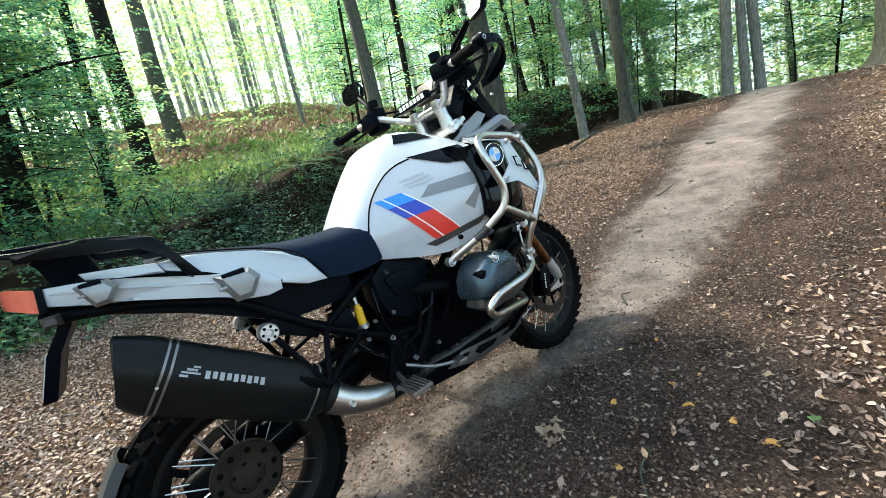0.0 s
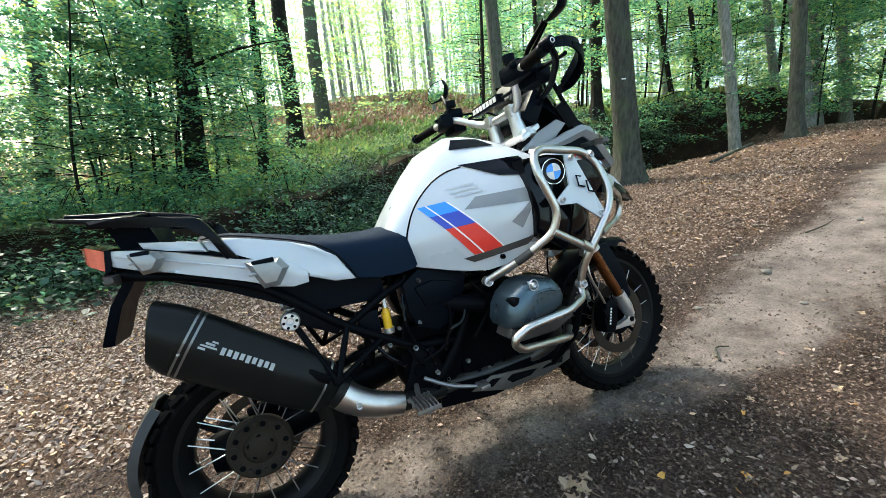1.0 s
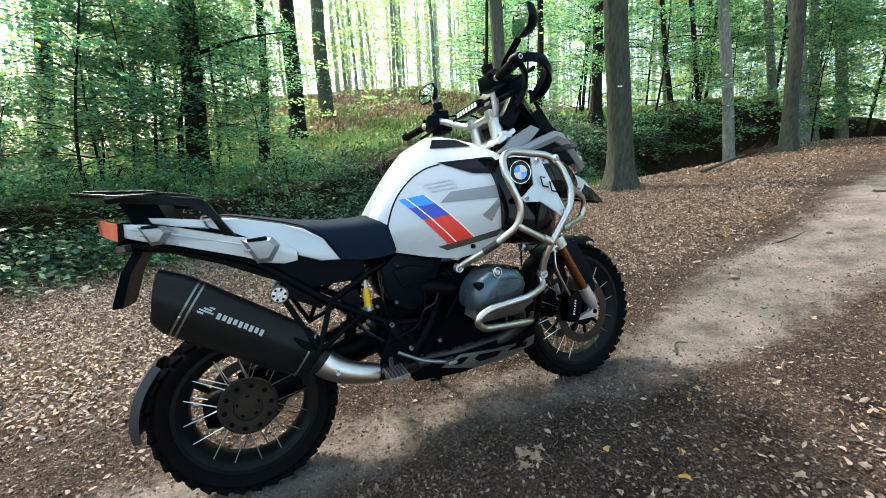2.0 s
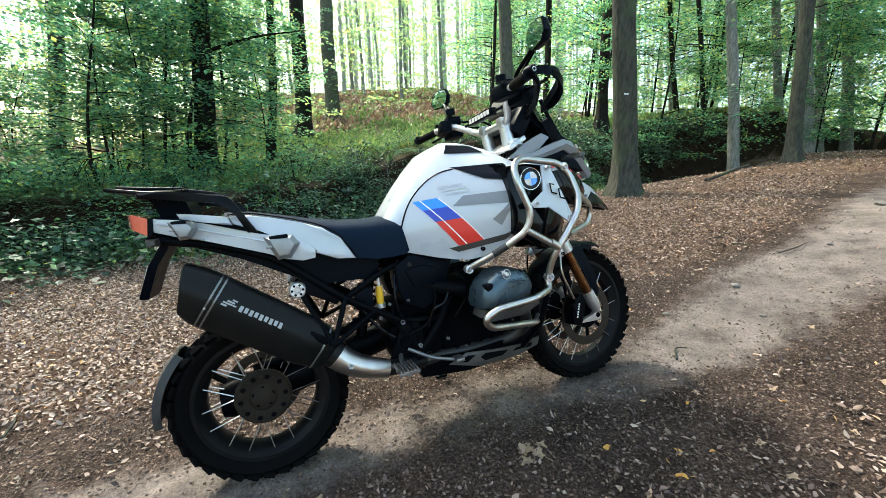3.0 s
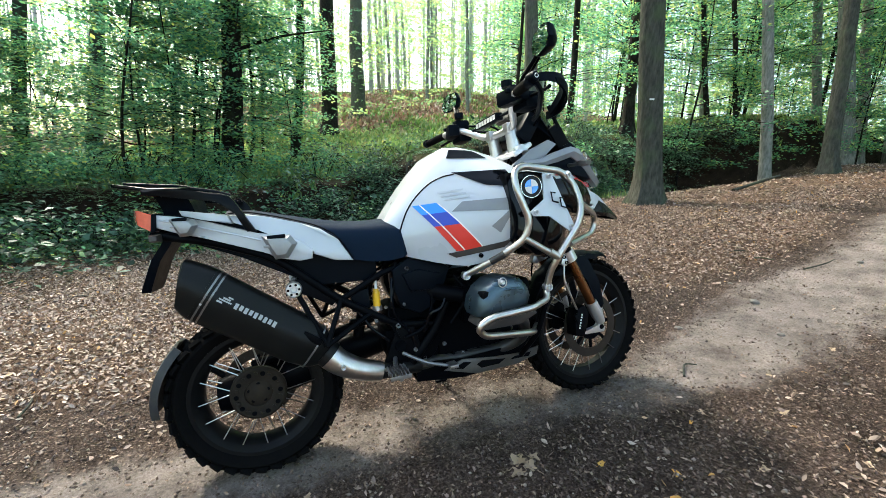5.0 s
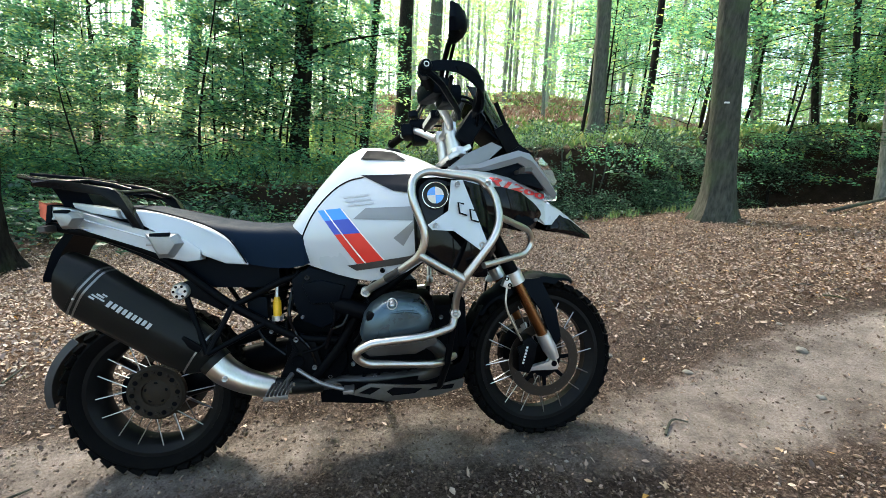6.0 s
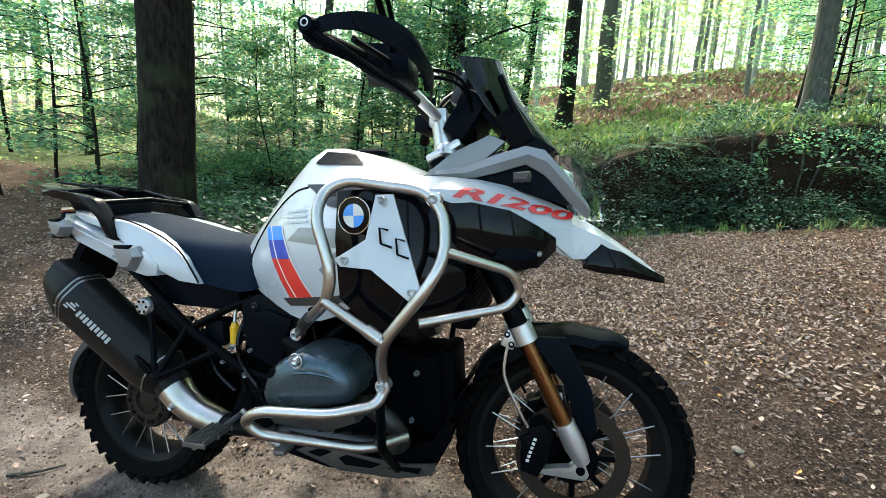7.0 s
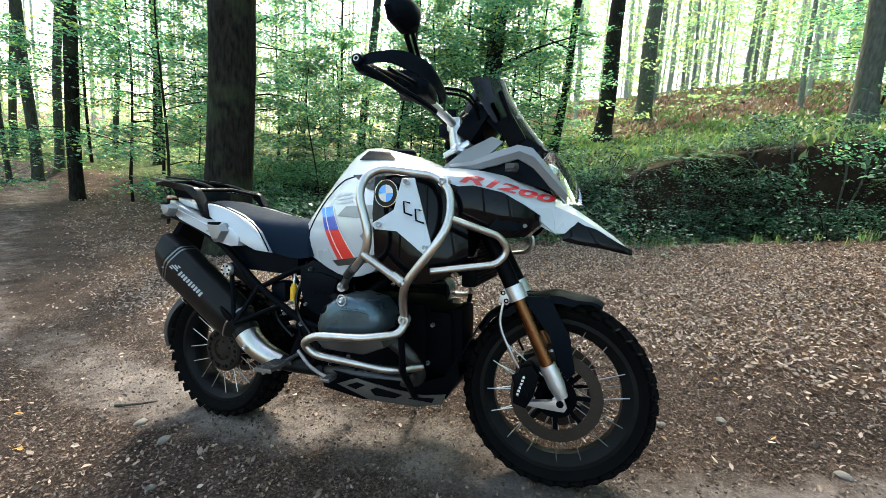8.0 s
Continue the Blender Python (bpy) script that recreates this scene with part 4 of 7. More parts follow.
def fern_mesh(seed, fronds, length):
    """Arching fronds, each a drooping rib with two rows of narrow leaflets."""
    rg = np.random.default_rng(seed)
    out = []
    for i in range(fronds):
        a = 2 * np.pi * (i + rg.uniform(-0.3, 0.3)) / fronds
        ln, rise = length * rg.uniform(0.7, 1.15), rg.uniform(0.35, 0.8)
        d = np.array([np.cos(a), np.sin(a), 0.0])
        sd = np.array([-np.sin(a), np.cos(a), 0.0])
        t = np.linspace(0.12, 1, 17)
        rib = d * (t * ln)[:, None] + np.array([0, 0, 1.0]) * (ln * (rise * t - (rise + 0.35) * t * t))[:, None]
        wide = ln * 0.2 * np.sin(np.pi * (0.12 + 0.88 * t)) + 0.012
        for s in (-1, 1):
            along = sd * s + d * 0.35 + rg.normal(0, 0.06, (17, 3)) - np.array([0, 0, 0.2])
            c = rib + along * (wide * 0.5)[:, None]
            out.append(blades(c, along, np.tile([0, 0, 1.0], (17, 1)) + rg.normal(0, 0.15, (17, 3)), wide * 1.05, np.full(17, ln * 0.045), 0.05, "quad"))
        out.append(blades(rib[8:9], rib[16:17] - rib[0:1], np.array([[0, 0, 1.0]]), np.array([ln]), np.array([0.008]), 0.0, "quad"))
    return mesh_np("fronds", *merge_np(out), leaf_fern)


FERNS = [fern_mesh(81, 9, 0.75), fern_mesh(82, 7, 0.6), fern_mesh(83, 11, 0.55)]


def fern(kind, x, y, turn, s):
    t = new("fern", FERNS[kind])
    t.matrix_basis = pose(x, y, float(ground_z(x, y)) + 0.02, 0, 0, turn) @ Matrix.Scale(s, 4)
    return tagged(t, "green fern with arching fronds on the shaded bank", "fern", "ferns on the bank")


rdm = random.Random(57)
for k in range(112):
    x = rdm.uniform(-6.5, 11.0)
    fern(k % 3, x, 5.3 + float(edge_shift(x)) + (rdm.uniform(0.3, 1.0), rdm.uniform(1.1, 1.9), rdm.uniform(1.0, 3.6))[k % 3], rdm.uniform(0, 360), rdm.uniform(0.65, 1.25))


def tufts(name, n, box, size, keep, mat, label, category, droop=0.35):
    """Upright blades in small groups."""
    x, y = scatter(n, *box)
    ok = rng.uniform(0, 1, n) < keep(x, y)
    x, y = x[ok], y[ok]
    m = 7
    x, y = np.repeat(x, m) + rng.normal(0, size * 0.25, len(x) * m), np.repeat(y, m) + rng.normal(0, size * 0.25, len(y) * m)
    n = len(x)
    a = rng.uniform(0, 2 * np.pi, n)
    ln = size * rng.uniform(0.5, 1.3, n)
    along = np.stack([droop * 1.6 * np.cos(a) * rng.uniform(0, 1.6, n), droop * 1.6 * np.sin(a) * rng.uniform(0, 1.6, n), np.ones(n)], 1)
    nor = np.stack([np.cos(a), np.sin(a), rng.uniform(0.1, 0.5, n)], 1)
    c = np.stack([x, y, ground_z(x, y) + ln * 0.38], 1)
    v, f = blades(c, along, nor, ln, ln * (0.09 if category == "grass" else 0.4), -0.2 * np.ones(n), "quad")
    return tagged(new(name, mesh_np(name, v, f, mat)), label, category, kind="stuff")


tufts("grass_edge", 900, (-7, 9, 4.6, 6.6), 0.16, lambda x, y: np.exp(-((y - 5.2 - edge_shift(x)) / 0.22) ** 2), leaf_grass, "short grass along the foot of the bank", "grass")
tufts("herbs", 15000, (-9, 16, 6.5, 28), 0.17, lambda x, y: green_mask(x, y) * (0.4 + 0.6 * (np.sin(x * 0.9) * np.sin(y * 0.7) > -0.2)), leaf_grass, "bright green herbs and grass on the bank top", "plants", 0.6)
tufts("dead_bracken", 4200, (-12, 24, 20, 42), 0.36, lambda x, y: sstep(21, 28, y) * (0.3 + 0.7 * (np.sin(x * 0.7 + 1) * np.sin(y * 0.5) > -0.35)), leaf_bracken, "rusty brown dead bracken on the lit slope", "bracken", 0.9)
tufts("slope_herbs", 5200, (-12, 24, 14, 44), 0.34, lambda x, y: 0.75 * (np.sin(x * 0.6) * np.sin(y * 0.45 + 1) > 0.0), leaf_grass, "patches of green plants on the lit slope", "plants", 0.8)


# roots and hanging stems on the raw bank
def root(x, seed):
    rd = random.Random(seed)
    e = float(edge_shift(x))
    pts = []
    for k in range(6):
        yy = e + 6.95 - 0.22 * k
        xx = x + rd.uniform(-0.12, 0.12) + 0.1 * k * rd.uniform(-1, 1)
        pts.append(Vector((xx, yy, float(ground_z(xx, yy)) + 0.02 + rd.uniform(0, 0.05))))
    ob = part("root", tube(curve_pts(pts, 4), [0.022 * (1 - 0.7 * k / 20) for k in range(21)], 7), bark_mid, None, "bare tree root hanging down the earth bank")
    return tagged(ob, "", "root", "roots on the bank")


for k in range(16):
    root(1.2 + 0.42 * k + 0.15 * math.sin(k * 2.7), k)

# ---- motorcycle ----
# its own axes: x ahead from the rear wheel's foot, y to its left, z up
BIKE = Matrix.Translation((0, -0.03, 0)) @ Matrix.Rotation(0.05, 4, "Z") @ Matrix.Rotation(-math.atan(0.228 / 1.49), 4, "Y") @ Matrix.Rotation(-0.13, 4, "X")
bike = new("motorcycle")
bike.matrix_basis = BIKE
tagged(bike, "white adventure motorcycle with red and blue stripes on its side stand", "motorcycle")
STEER = Matrix.Translation((1.40, 0, 0.69)) @ Matrix.Rotation(radians(5), 4, Vector((-0.44, 0, 0.9))) @ Matrix.Translation((-1.40, 0, -0.69))
BOTH = (-1, 1)


def flip(bm, s):
    """Mirror to the left side where s is 1 (shapes are drawn for the right side, y negative)."""
    if s > 0:
        bmesh.ops.scale(bm, vec=(1, -1, 1), verts=bm.verts)
    return bm


def steer(bm):
    bmesh.ops.transform(bm, matrix=STEER, verts=bm.verts)
    return bm


def y_bolt(c, r=0.009, h=0.008):
    """A bolt head with its socket, axis across the bike, at c on the right side."""
    return lathe([(r * 0.45, 0.003), (r * 0.5, -h * 0.5), (r * 0.9, -h), (r, -h * 0.8), (r, 0.003)][::-1] + [(r * 0.1, 0.003)], 14, Matrix.Translation(c))


# ---- wheels ----
def wheel(name, centre, big_r, width, rim_r, rim_w, knob_n, disc_r, discs, turn=None, hub_r=0.05, hub_w=0.12, disc_y=0.07, hub_mat=None):
    at = Matrix.Translation(centre)
    if turn:
        at = turn @ at
    prof = [(rim_r - 0.006, -rim_w / 2), (rim_r + 0.008, -rim_w / 2), (rim_r + 0.008, -rim_w / 2 + 0.006), (rim_r - 0.012, -rim_w / 2 + 0.012), (rim_r - 0.028, -rim_w * 0.18), (rim_r - 0.03, rim_w * 0.18), (rim_r - 0.012, rim_w / 2 - 0.012),
            (rim_r + 0.008, rim_w / 2 - 0.006), (rim_r + 0.008, rim_w / 2), (rim_r - 0.006, rim_w / 2), (rim_r - 0.022, rim_w / 2 - 0.014), (rim_r - 0.038, rim_w * 0.2), (rim_r - 0.038, -rim_w * 0.2), (rim_r - 0.022, -rim_w / 2 + 0.014)]
    rim = bmesh.new()
    seg = 56
    rings = [[Vector((r * math.cos(2 * math.pi * k / seg), y, r * math.sin(2 * math.pi * k / seg))) for r, y in prof] for k in range(seg)]
    loft_into(rim, rings + [rings[0]], caps=False)
    bmesh.ops.remove_doubles(rim, verts=rim.verts, dist=1e-5)
    w = part(name, rim, rim_black, bike, "black spoked wheel with a knobbly tyre", at=at)
    # tyre with a rounded tread
    tp = [(rim_r + 0.004, -rim_w * 0.46), (rim_r + 0.025, -width * 0.47), (rim_r + (big_r - rim_r) * 0.5, -width * 0.5), (big_r - 0.032, -width * 0.46), (big_r - 0.016, -width * 0.3), (big_r - 0.011, 0.0)]
    tp += [(r, -y) for r, y in tp[-2::-1]]
    ty = bmesh.new()
    rings = [[Vector((r * math.cos(2 * math.pi * k / seg), y, r * math.sin(2 * math.pi * k / seg))) for r, y in tp] for k in range(seg)]
    loft_into(ty, rings + [rings[0]], caps=False, closed=False)
    bmesh.ops.remove_doubles(ty, verts=ty.verts, dist=1e-5)
    part("tyre", ty, rubber, w, "dusty black knobbly tyre")
    kb = bmesh.new()
    sx, sy, sz = 0.009, width * 0.085, math.pi * big_r / knob_n * 0.72
    loft_into(kb, [[Vector((sx * ex, sy * ey * ta, sz * ez * ta)) for ey, ez in ((-1, -1), (1, -1), (1, 1), (-1, 1))] for ex, ta in ((-0.9, 1.0), (0.9, 0.86))])
    kme = bpy.data.meshes.new("tread_knob")
    bmesh.ops.recalc_face_normals(kb, faces=kb.faces)
    kb.to_mesh(kme)
    kb.free()
    kme.materials.append(rubber)
    for row, (yy, rr, tilt, off) in enumerate(((-width * 0.41, big_r - 0.021, 0.62, 0.0), (-width * 0.19, big_r - 0.008, 0.22, 0.5), (width * 0.02, big_r - 0.005, 0.0, 0.1), (width * 0.22, big_r - 0.008, -0.22, 0.5), (width * 0.41, big_r - 0.020, -0.62, 0.0))):
        for k in range(knob_n):
            o = new("tread_knob", kme)
            o.parent = w
            o.matrix_basis = Matrix.Rotation(-2 * math.pi * (k + off) / knob_n, 4, "Y") @ Matrix.Translation((rr, yy, 0)) @ Matrix.Rotation(tilt, 4, "Z") @ Matrix.Rotation(0.25 * (-1) ** row, 4, "X")
    part("hub", lathe([(hub_r * 0.35, -hub_w * 0.55), (hub_r * 0.6, -hub_w * 0.5), (hub_r, -hub_w * 0.42), (hub_r * 1.05, -hub_w * 0.3), (hub_r * 0.7, -hub_w * 0.1), (hub_r * 0.7, hub_w * 0.1), (hub_r * 1.05, hub_w * 0.3), (hub_r, hub_w * 0.42), (hub_r * 0.5, hub_w * 0.5)], 28), hub_mat or engine_black, w)
    # crossed spokes, paired, out to the rim's flange
    sp = None
    n = 32
    for k in range(n):
        s = 1 if k % 2 else -1
        a0 = 2 * math.pi * (k // 2) / (n / 2) + (0.1 if s > 0 else 0)
        a1 = a0 + (0.42 if (k // 2) % 2 else -0.42)
        if sp is None:
            sp = tube([(0, 0, 0), (0, 0, 1)], 0.002, 6)
            me = bpy.data.meshes.new("spoke")
            sp.to_mesh(me)
            sp.free()
            me.materials.append(spoke_metal)
        p = Vector((hub_r * 0.95 * math.cos(a0), s * hub_w * 0.36, hub_r * 0.95 * math.sin(a0)))
        q = Vector(((rim_r - 0.012) * math.cos(a1), s * rim_w * 0.36, (rim_r - 0.012) * math.sin(a1)))
        d = q - p
        o = new("spoke", me)
        o.parent = w
        o.matrix_basis = Matrix.Translation(p) @ d.to_track_quat("Z", "Y").to_matrix().to_4x4() @ Matrix.Diagonal((1, 1, d.length, 1))
    for s in discs:
        db = bmesh.new()
        seg2 = 60
        prof2 = [(disc_r, 0.0025), (disc_r, -0.0025), (disc_r * 0.74, -0.0025), (disc_r * 0.74, 0.0025)]
        rings = [[Vector(((r * (1 + (0.012 if k % 5 == 0 and r > disc_r * 0.9 else 0))) * math.cos(2 * math.pi * k / seg2), y + s * disc_y, r * math.sin(2 * math.pi * k / seg2))) for r, y in prof2] for k in range(seg2)]
        loft_into(db, rings + [rings[0]], caps=False)
        bmesh.ops.remove_doubles(db, verts=db.verts, dist=1e-5)
        for k in range(40):
            a = 2 * math.pi * k / 40
            r = disc_r * (0.80 + 0.06 * (k % 3))
            lathe_into(db, [(0.0035, -0.0033), (0.0035, 0.0033)], 8, Matrix.Translation((r * math.cos(a), s * disc_y, r * math.sin(a))))
        d = part("brake_disc", db, disc_metal, w, "drilled steel brake disc")
        for k in range(8):
            m = Matrix.Rotation(2 * math.pi * k / 8, 4, "Y")
            part("carrier_arm", block(m @ Vector((disc_r * 0.58, s * (disc_y - 0.006), 0)), (disc_r * 0.46, 0.006, 0.016), 0.002, m), engine_black, d)
        cb = bmesh.new()
        lathe_into(cb, [(disc_r * 0.45, s * disc_y - 0.009), (disc_r * 0.45, s * disc_y + 0.0), (disc_r * 0.3, s * disc_y + 0.0), (disc_r * 0.3, s * disc_y - 0.009)], 28)
        part("disc_carrier", cb, engine_black, d)
    return w


hub_dusty = surface("hub_dusty", (0.018, 0.014, 0.0105), 0.65, 0.0, 90, 0.3, 0.2, dirt=(0.035, 0.025, 0.017), dirt_amount=0.5, spec=0.1)
rear_w = wheel("rear_wheel", (0.072, -0.005, 0.336), 0.306, 0.165, 0.226, 0.125, 34, 0.136, (1,), hub_r=0.055, hub_w=0.10, disc_y=0.075, hub_mat=hub_dusty)
wheel("front_wheel", (1.54, 0.018, 0.312), 0.325, 0.12, 0.256, 0.085, 38, 0.152, (-1, 1), STEER, 0.045, 0.13, 0.068)
# pierced flange on the open side of the rear hub
fl = bmesh.new()
rings = [[Vector((r * math.cos(a), y, r * math.sin(a))) for r, y in ((0.046, -0.034), (0.05, -0.052), (0.09, -0.056), (0.099, -0.048), (0.099, -0.03))] for a in (2 * math.pi * k / 40 for k in range(40))]
loft_into(fl, rings + [rings[0]], caps=False)
bmesh.ops.remove_doubles(fl, verts=fl.verts, dist=1e-5)
flange = part("hub_flange", fl, hub_dusty, rear_w, "dusty hub flange with a ring of bolts")
for k in range(10):
    a = 2 * math.pi * (k + 0.5) / 10
    part("flange_bolt", lathe([(0.0075, -0.052), (0.0085, -0.0605), (0.004, -0.062)], 8, Matrix.Translation((0.076 * math.cos(a), 0, 0.076 * math.sin(a)))), hub_dusty, flange)
    part("flange_gap", lathe([(0.009, -0.0566), (0.001, -0.0568)], 10, Matrix.Translation((0.076 * math.cos(a + 0.31), 0, 0.076 * math.sin(a + 0.31)))), frame_black, flange)

part("axle_bore", lathe([(0.044, -0.036), (0.04, -0.04), (0.024, -0.043), (0.021, -0.036), (0.020, -0.026)], 26), hub_dusty, flange)
for k in range(5):
    a = 2 * math.pi * (k + 0.2) / 5
    part("wheel_bolt", lathe([(0.0065, -0.036), (0.0075, -0.049), (0.003, -0.05)], 8, Matrix.Translation((0.034 * math.cos(a), 0, 0.034 * math.sin(a)))), frame_black, flange)

# ---- fork and front end ----
for s in BOTH:
    top, mid, low = Vector((1.185, -0.105, 1.13)), Vector((1.408, -0.105, 0.665)), Vector((1.535, -0.105, 0.385))
    up = part("fork_upper", steer(flip(tube([top, mid], 0.027, 16), s)), frame_black, bike)
    gold = part("fork_tube", steer(flip(tube([mid, low], 0.0215, 18), s)), fork_gold, bike, "bronze anodised fork tube")
    dirv = (low - mid).normalized()
    cl = joined(tube([mid - dirv * 0.028, mid + dirv * 0.022], 0.033, 18), block(mid + Vector((-0.032, -0.004, -0.012)), (0.035, 0.032, 0.048), 0.005, Matrix.Rotation(0.43, 4, "Y")))
    clamp = part("fork_clamp", steer(flip(cl, s)), silver, bike, "silver fork clamp")
    for dz in (-0.012, 0.014):
        part("bolt", steer(flip(y_bolt(mid + Vector((-0.034 - dz * 0.4, -0.018, -0.012 + dz)), 0.008), s)), frame_black, clamp)
    lw = bmesh.new()
    tube_into(lw, [low - dirv * 0.055, low + dirv * 0.015, low + dirv * 0.06], [0.027, 0.028, 0.02], 18)
    plate_into(lw, [(1.525, 0.375), (1.552, 0.362), (1.575, 0.30), (1.566, 0.286), (1.545, 0.288), (1.43, 0.297), (1.428, 0.308), (1.53, 0.316), (1.545, 0.33)], -0.115, -0.093, 0.004)
    tube_into(lw, [Vector((1.435, -0.104, 0.305)), Vector((1.465, -0.104, 0.392))], 0.006, 8)
    lower = part("fork_foot", steer(flip(lw, s)), silver, bike, "silver fork foot")
    part("axle_end", steer(flip(lathe([(0.004, -0.02), (0.011, -0.018), (0.014, -0.01), (0.014, 0.02)], 18, Matrix.Translation((1.553, -0.1, 0.312))), s)), engine_black, lower)
    ca = joined(plate([(1.40, 0.30), (1.445, 0.285), (1.47, 0.33), (1.487, 0.40), (1.462, 0.432), (1.425, 0.42), (1.402, 0.36)], -0.118, -0.052, 0.008), block((1.425, -0.118, 0.36), (0.03, 0.012, 0.085), 0.004, Matrix.Rotation(-0.35, 4, "Y")))
    cal = part("brake_caliper", steer(flip(ca, s)), frame_black, bike)
    for k in range(6):
        part("printed_bar", steer(flip(block((1.418 + 0.004 * k, -0.1252, 0.335 + 0.0115 * k), (0.008, 0.001, 0.0075), 0, Matrix.Rotation(0.3, 4, "Y")), s)), mark_white, cal, "small white marking", smooth=False)
    part("brake_hose", steer(flip(tube(curve_pts([(1.37, -0.12, 0.64), (1.36, -0.125, 0.56), (1.395, -0.122, 0.47), (1.42, -0.115, 0.42)], 6), 0.0045, 8), s)), steel if s < 0 else frame_black, bike)

# fender: an arched shell over the wheel, long tail behind
fr = []
for k in range(25):
    a = radians(64 + (142 - 64) * k / 24)
    r = 0.348 + 0.004 * math.sin(k)
    hw = 0.078 * min(1, 0.55 + 0.08 * min(k, 24 - k))
    drop = 0.035 if 4 < k < 19 else 0.02
    cx, cz = 1.54 + r * math.cos(a), 0.316 + r * math.sin(a)
    inx, inz = -math.cos(a), -math.sin(a)
    sec = [(-hw, drop), (-hw * 0.97, 0.010), (-hw * 0.55, -0.003), (0, -0.006), (hw * 0.55, -0.003), (hw * 0.97, 0.010), (hw, drop), (hw * 0.93, drop), (hw * 0.9, 0.014), (0, 0.001), (-hw * 0.9, 0.014), (-hw * 0.93, drop)]
    fr.append([Vector((cx + inx * d, y, cz + inz * d)) for y, d in sec])
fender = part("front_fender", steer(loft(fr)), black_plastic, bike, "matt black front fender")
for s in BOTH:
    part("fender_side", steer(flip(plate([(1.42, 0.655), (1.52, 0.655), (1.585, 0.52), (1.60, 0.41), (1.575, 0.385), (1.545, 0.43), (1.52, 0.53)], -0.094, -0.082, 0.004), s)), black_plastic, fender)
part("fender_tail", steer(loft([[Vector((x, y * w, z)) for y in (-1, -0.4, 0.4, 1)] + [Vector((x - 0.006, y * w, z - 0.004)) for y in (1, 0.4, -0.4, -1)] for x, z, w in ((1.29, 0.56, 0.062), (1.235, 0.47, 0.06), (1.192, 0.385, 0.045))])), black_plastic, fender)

# ---- engine, gearbox, frame ----
engine = part("engine_block", block((0.93, 0, 0.47), (0.34, 0.25, 0.30), 0.03), engine_black, bike, "black engine housing")
part("gearbox", block((0.70, 0, 0.45), (0.26, 0.22, 0.26), 0.03), engine_black, engine)
part("timing_case", block((1.13, 0, 0.47), (0.12, 0.20, 0.24), 0.03), engine_black, engine)
part("clutch_cover", lathe([(0.02, -0.135), (0.085, -0.13), (0.095, -0.11), (0.095, 0.11), (0.085, 0.13)], 24, Matrix.Translation((0.68, 0, 0.43))), engine_black, engine)
for k in range(5):
    part("sump_rib", block((0.82 + 0.055 * k, 0, 0.335), (0.012, 0.27, 0.05), 0.003), engine_black, engine)
part("front_cover", joined(block((1.2, 0, 0.50), (0.05, 0.16, 0.20), 0.02), lathe([(0.05, -0.03), (0.05, 0.03)], 18, pose(1.225, 0, 0.42, 0, 0, 90))), engine_black, engine)
cooler = part("oil_cooler", block((1.27, 0.0, 0.77), (0.05, 0.34, 0.16), 0.01), frame_black, bike)
for k in range(12):
    part("cooler_fin", block((1.298, 0, 0.70 + 0.012 * k), (0.006, 0.33, 0.004), 0), frame_black, cooler)
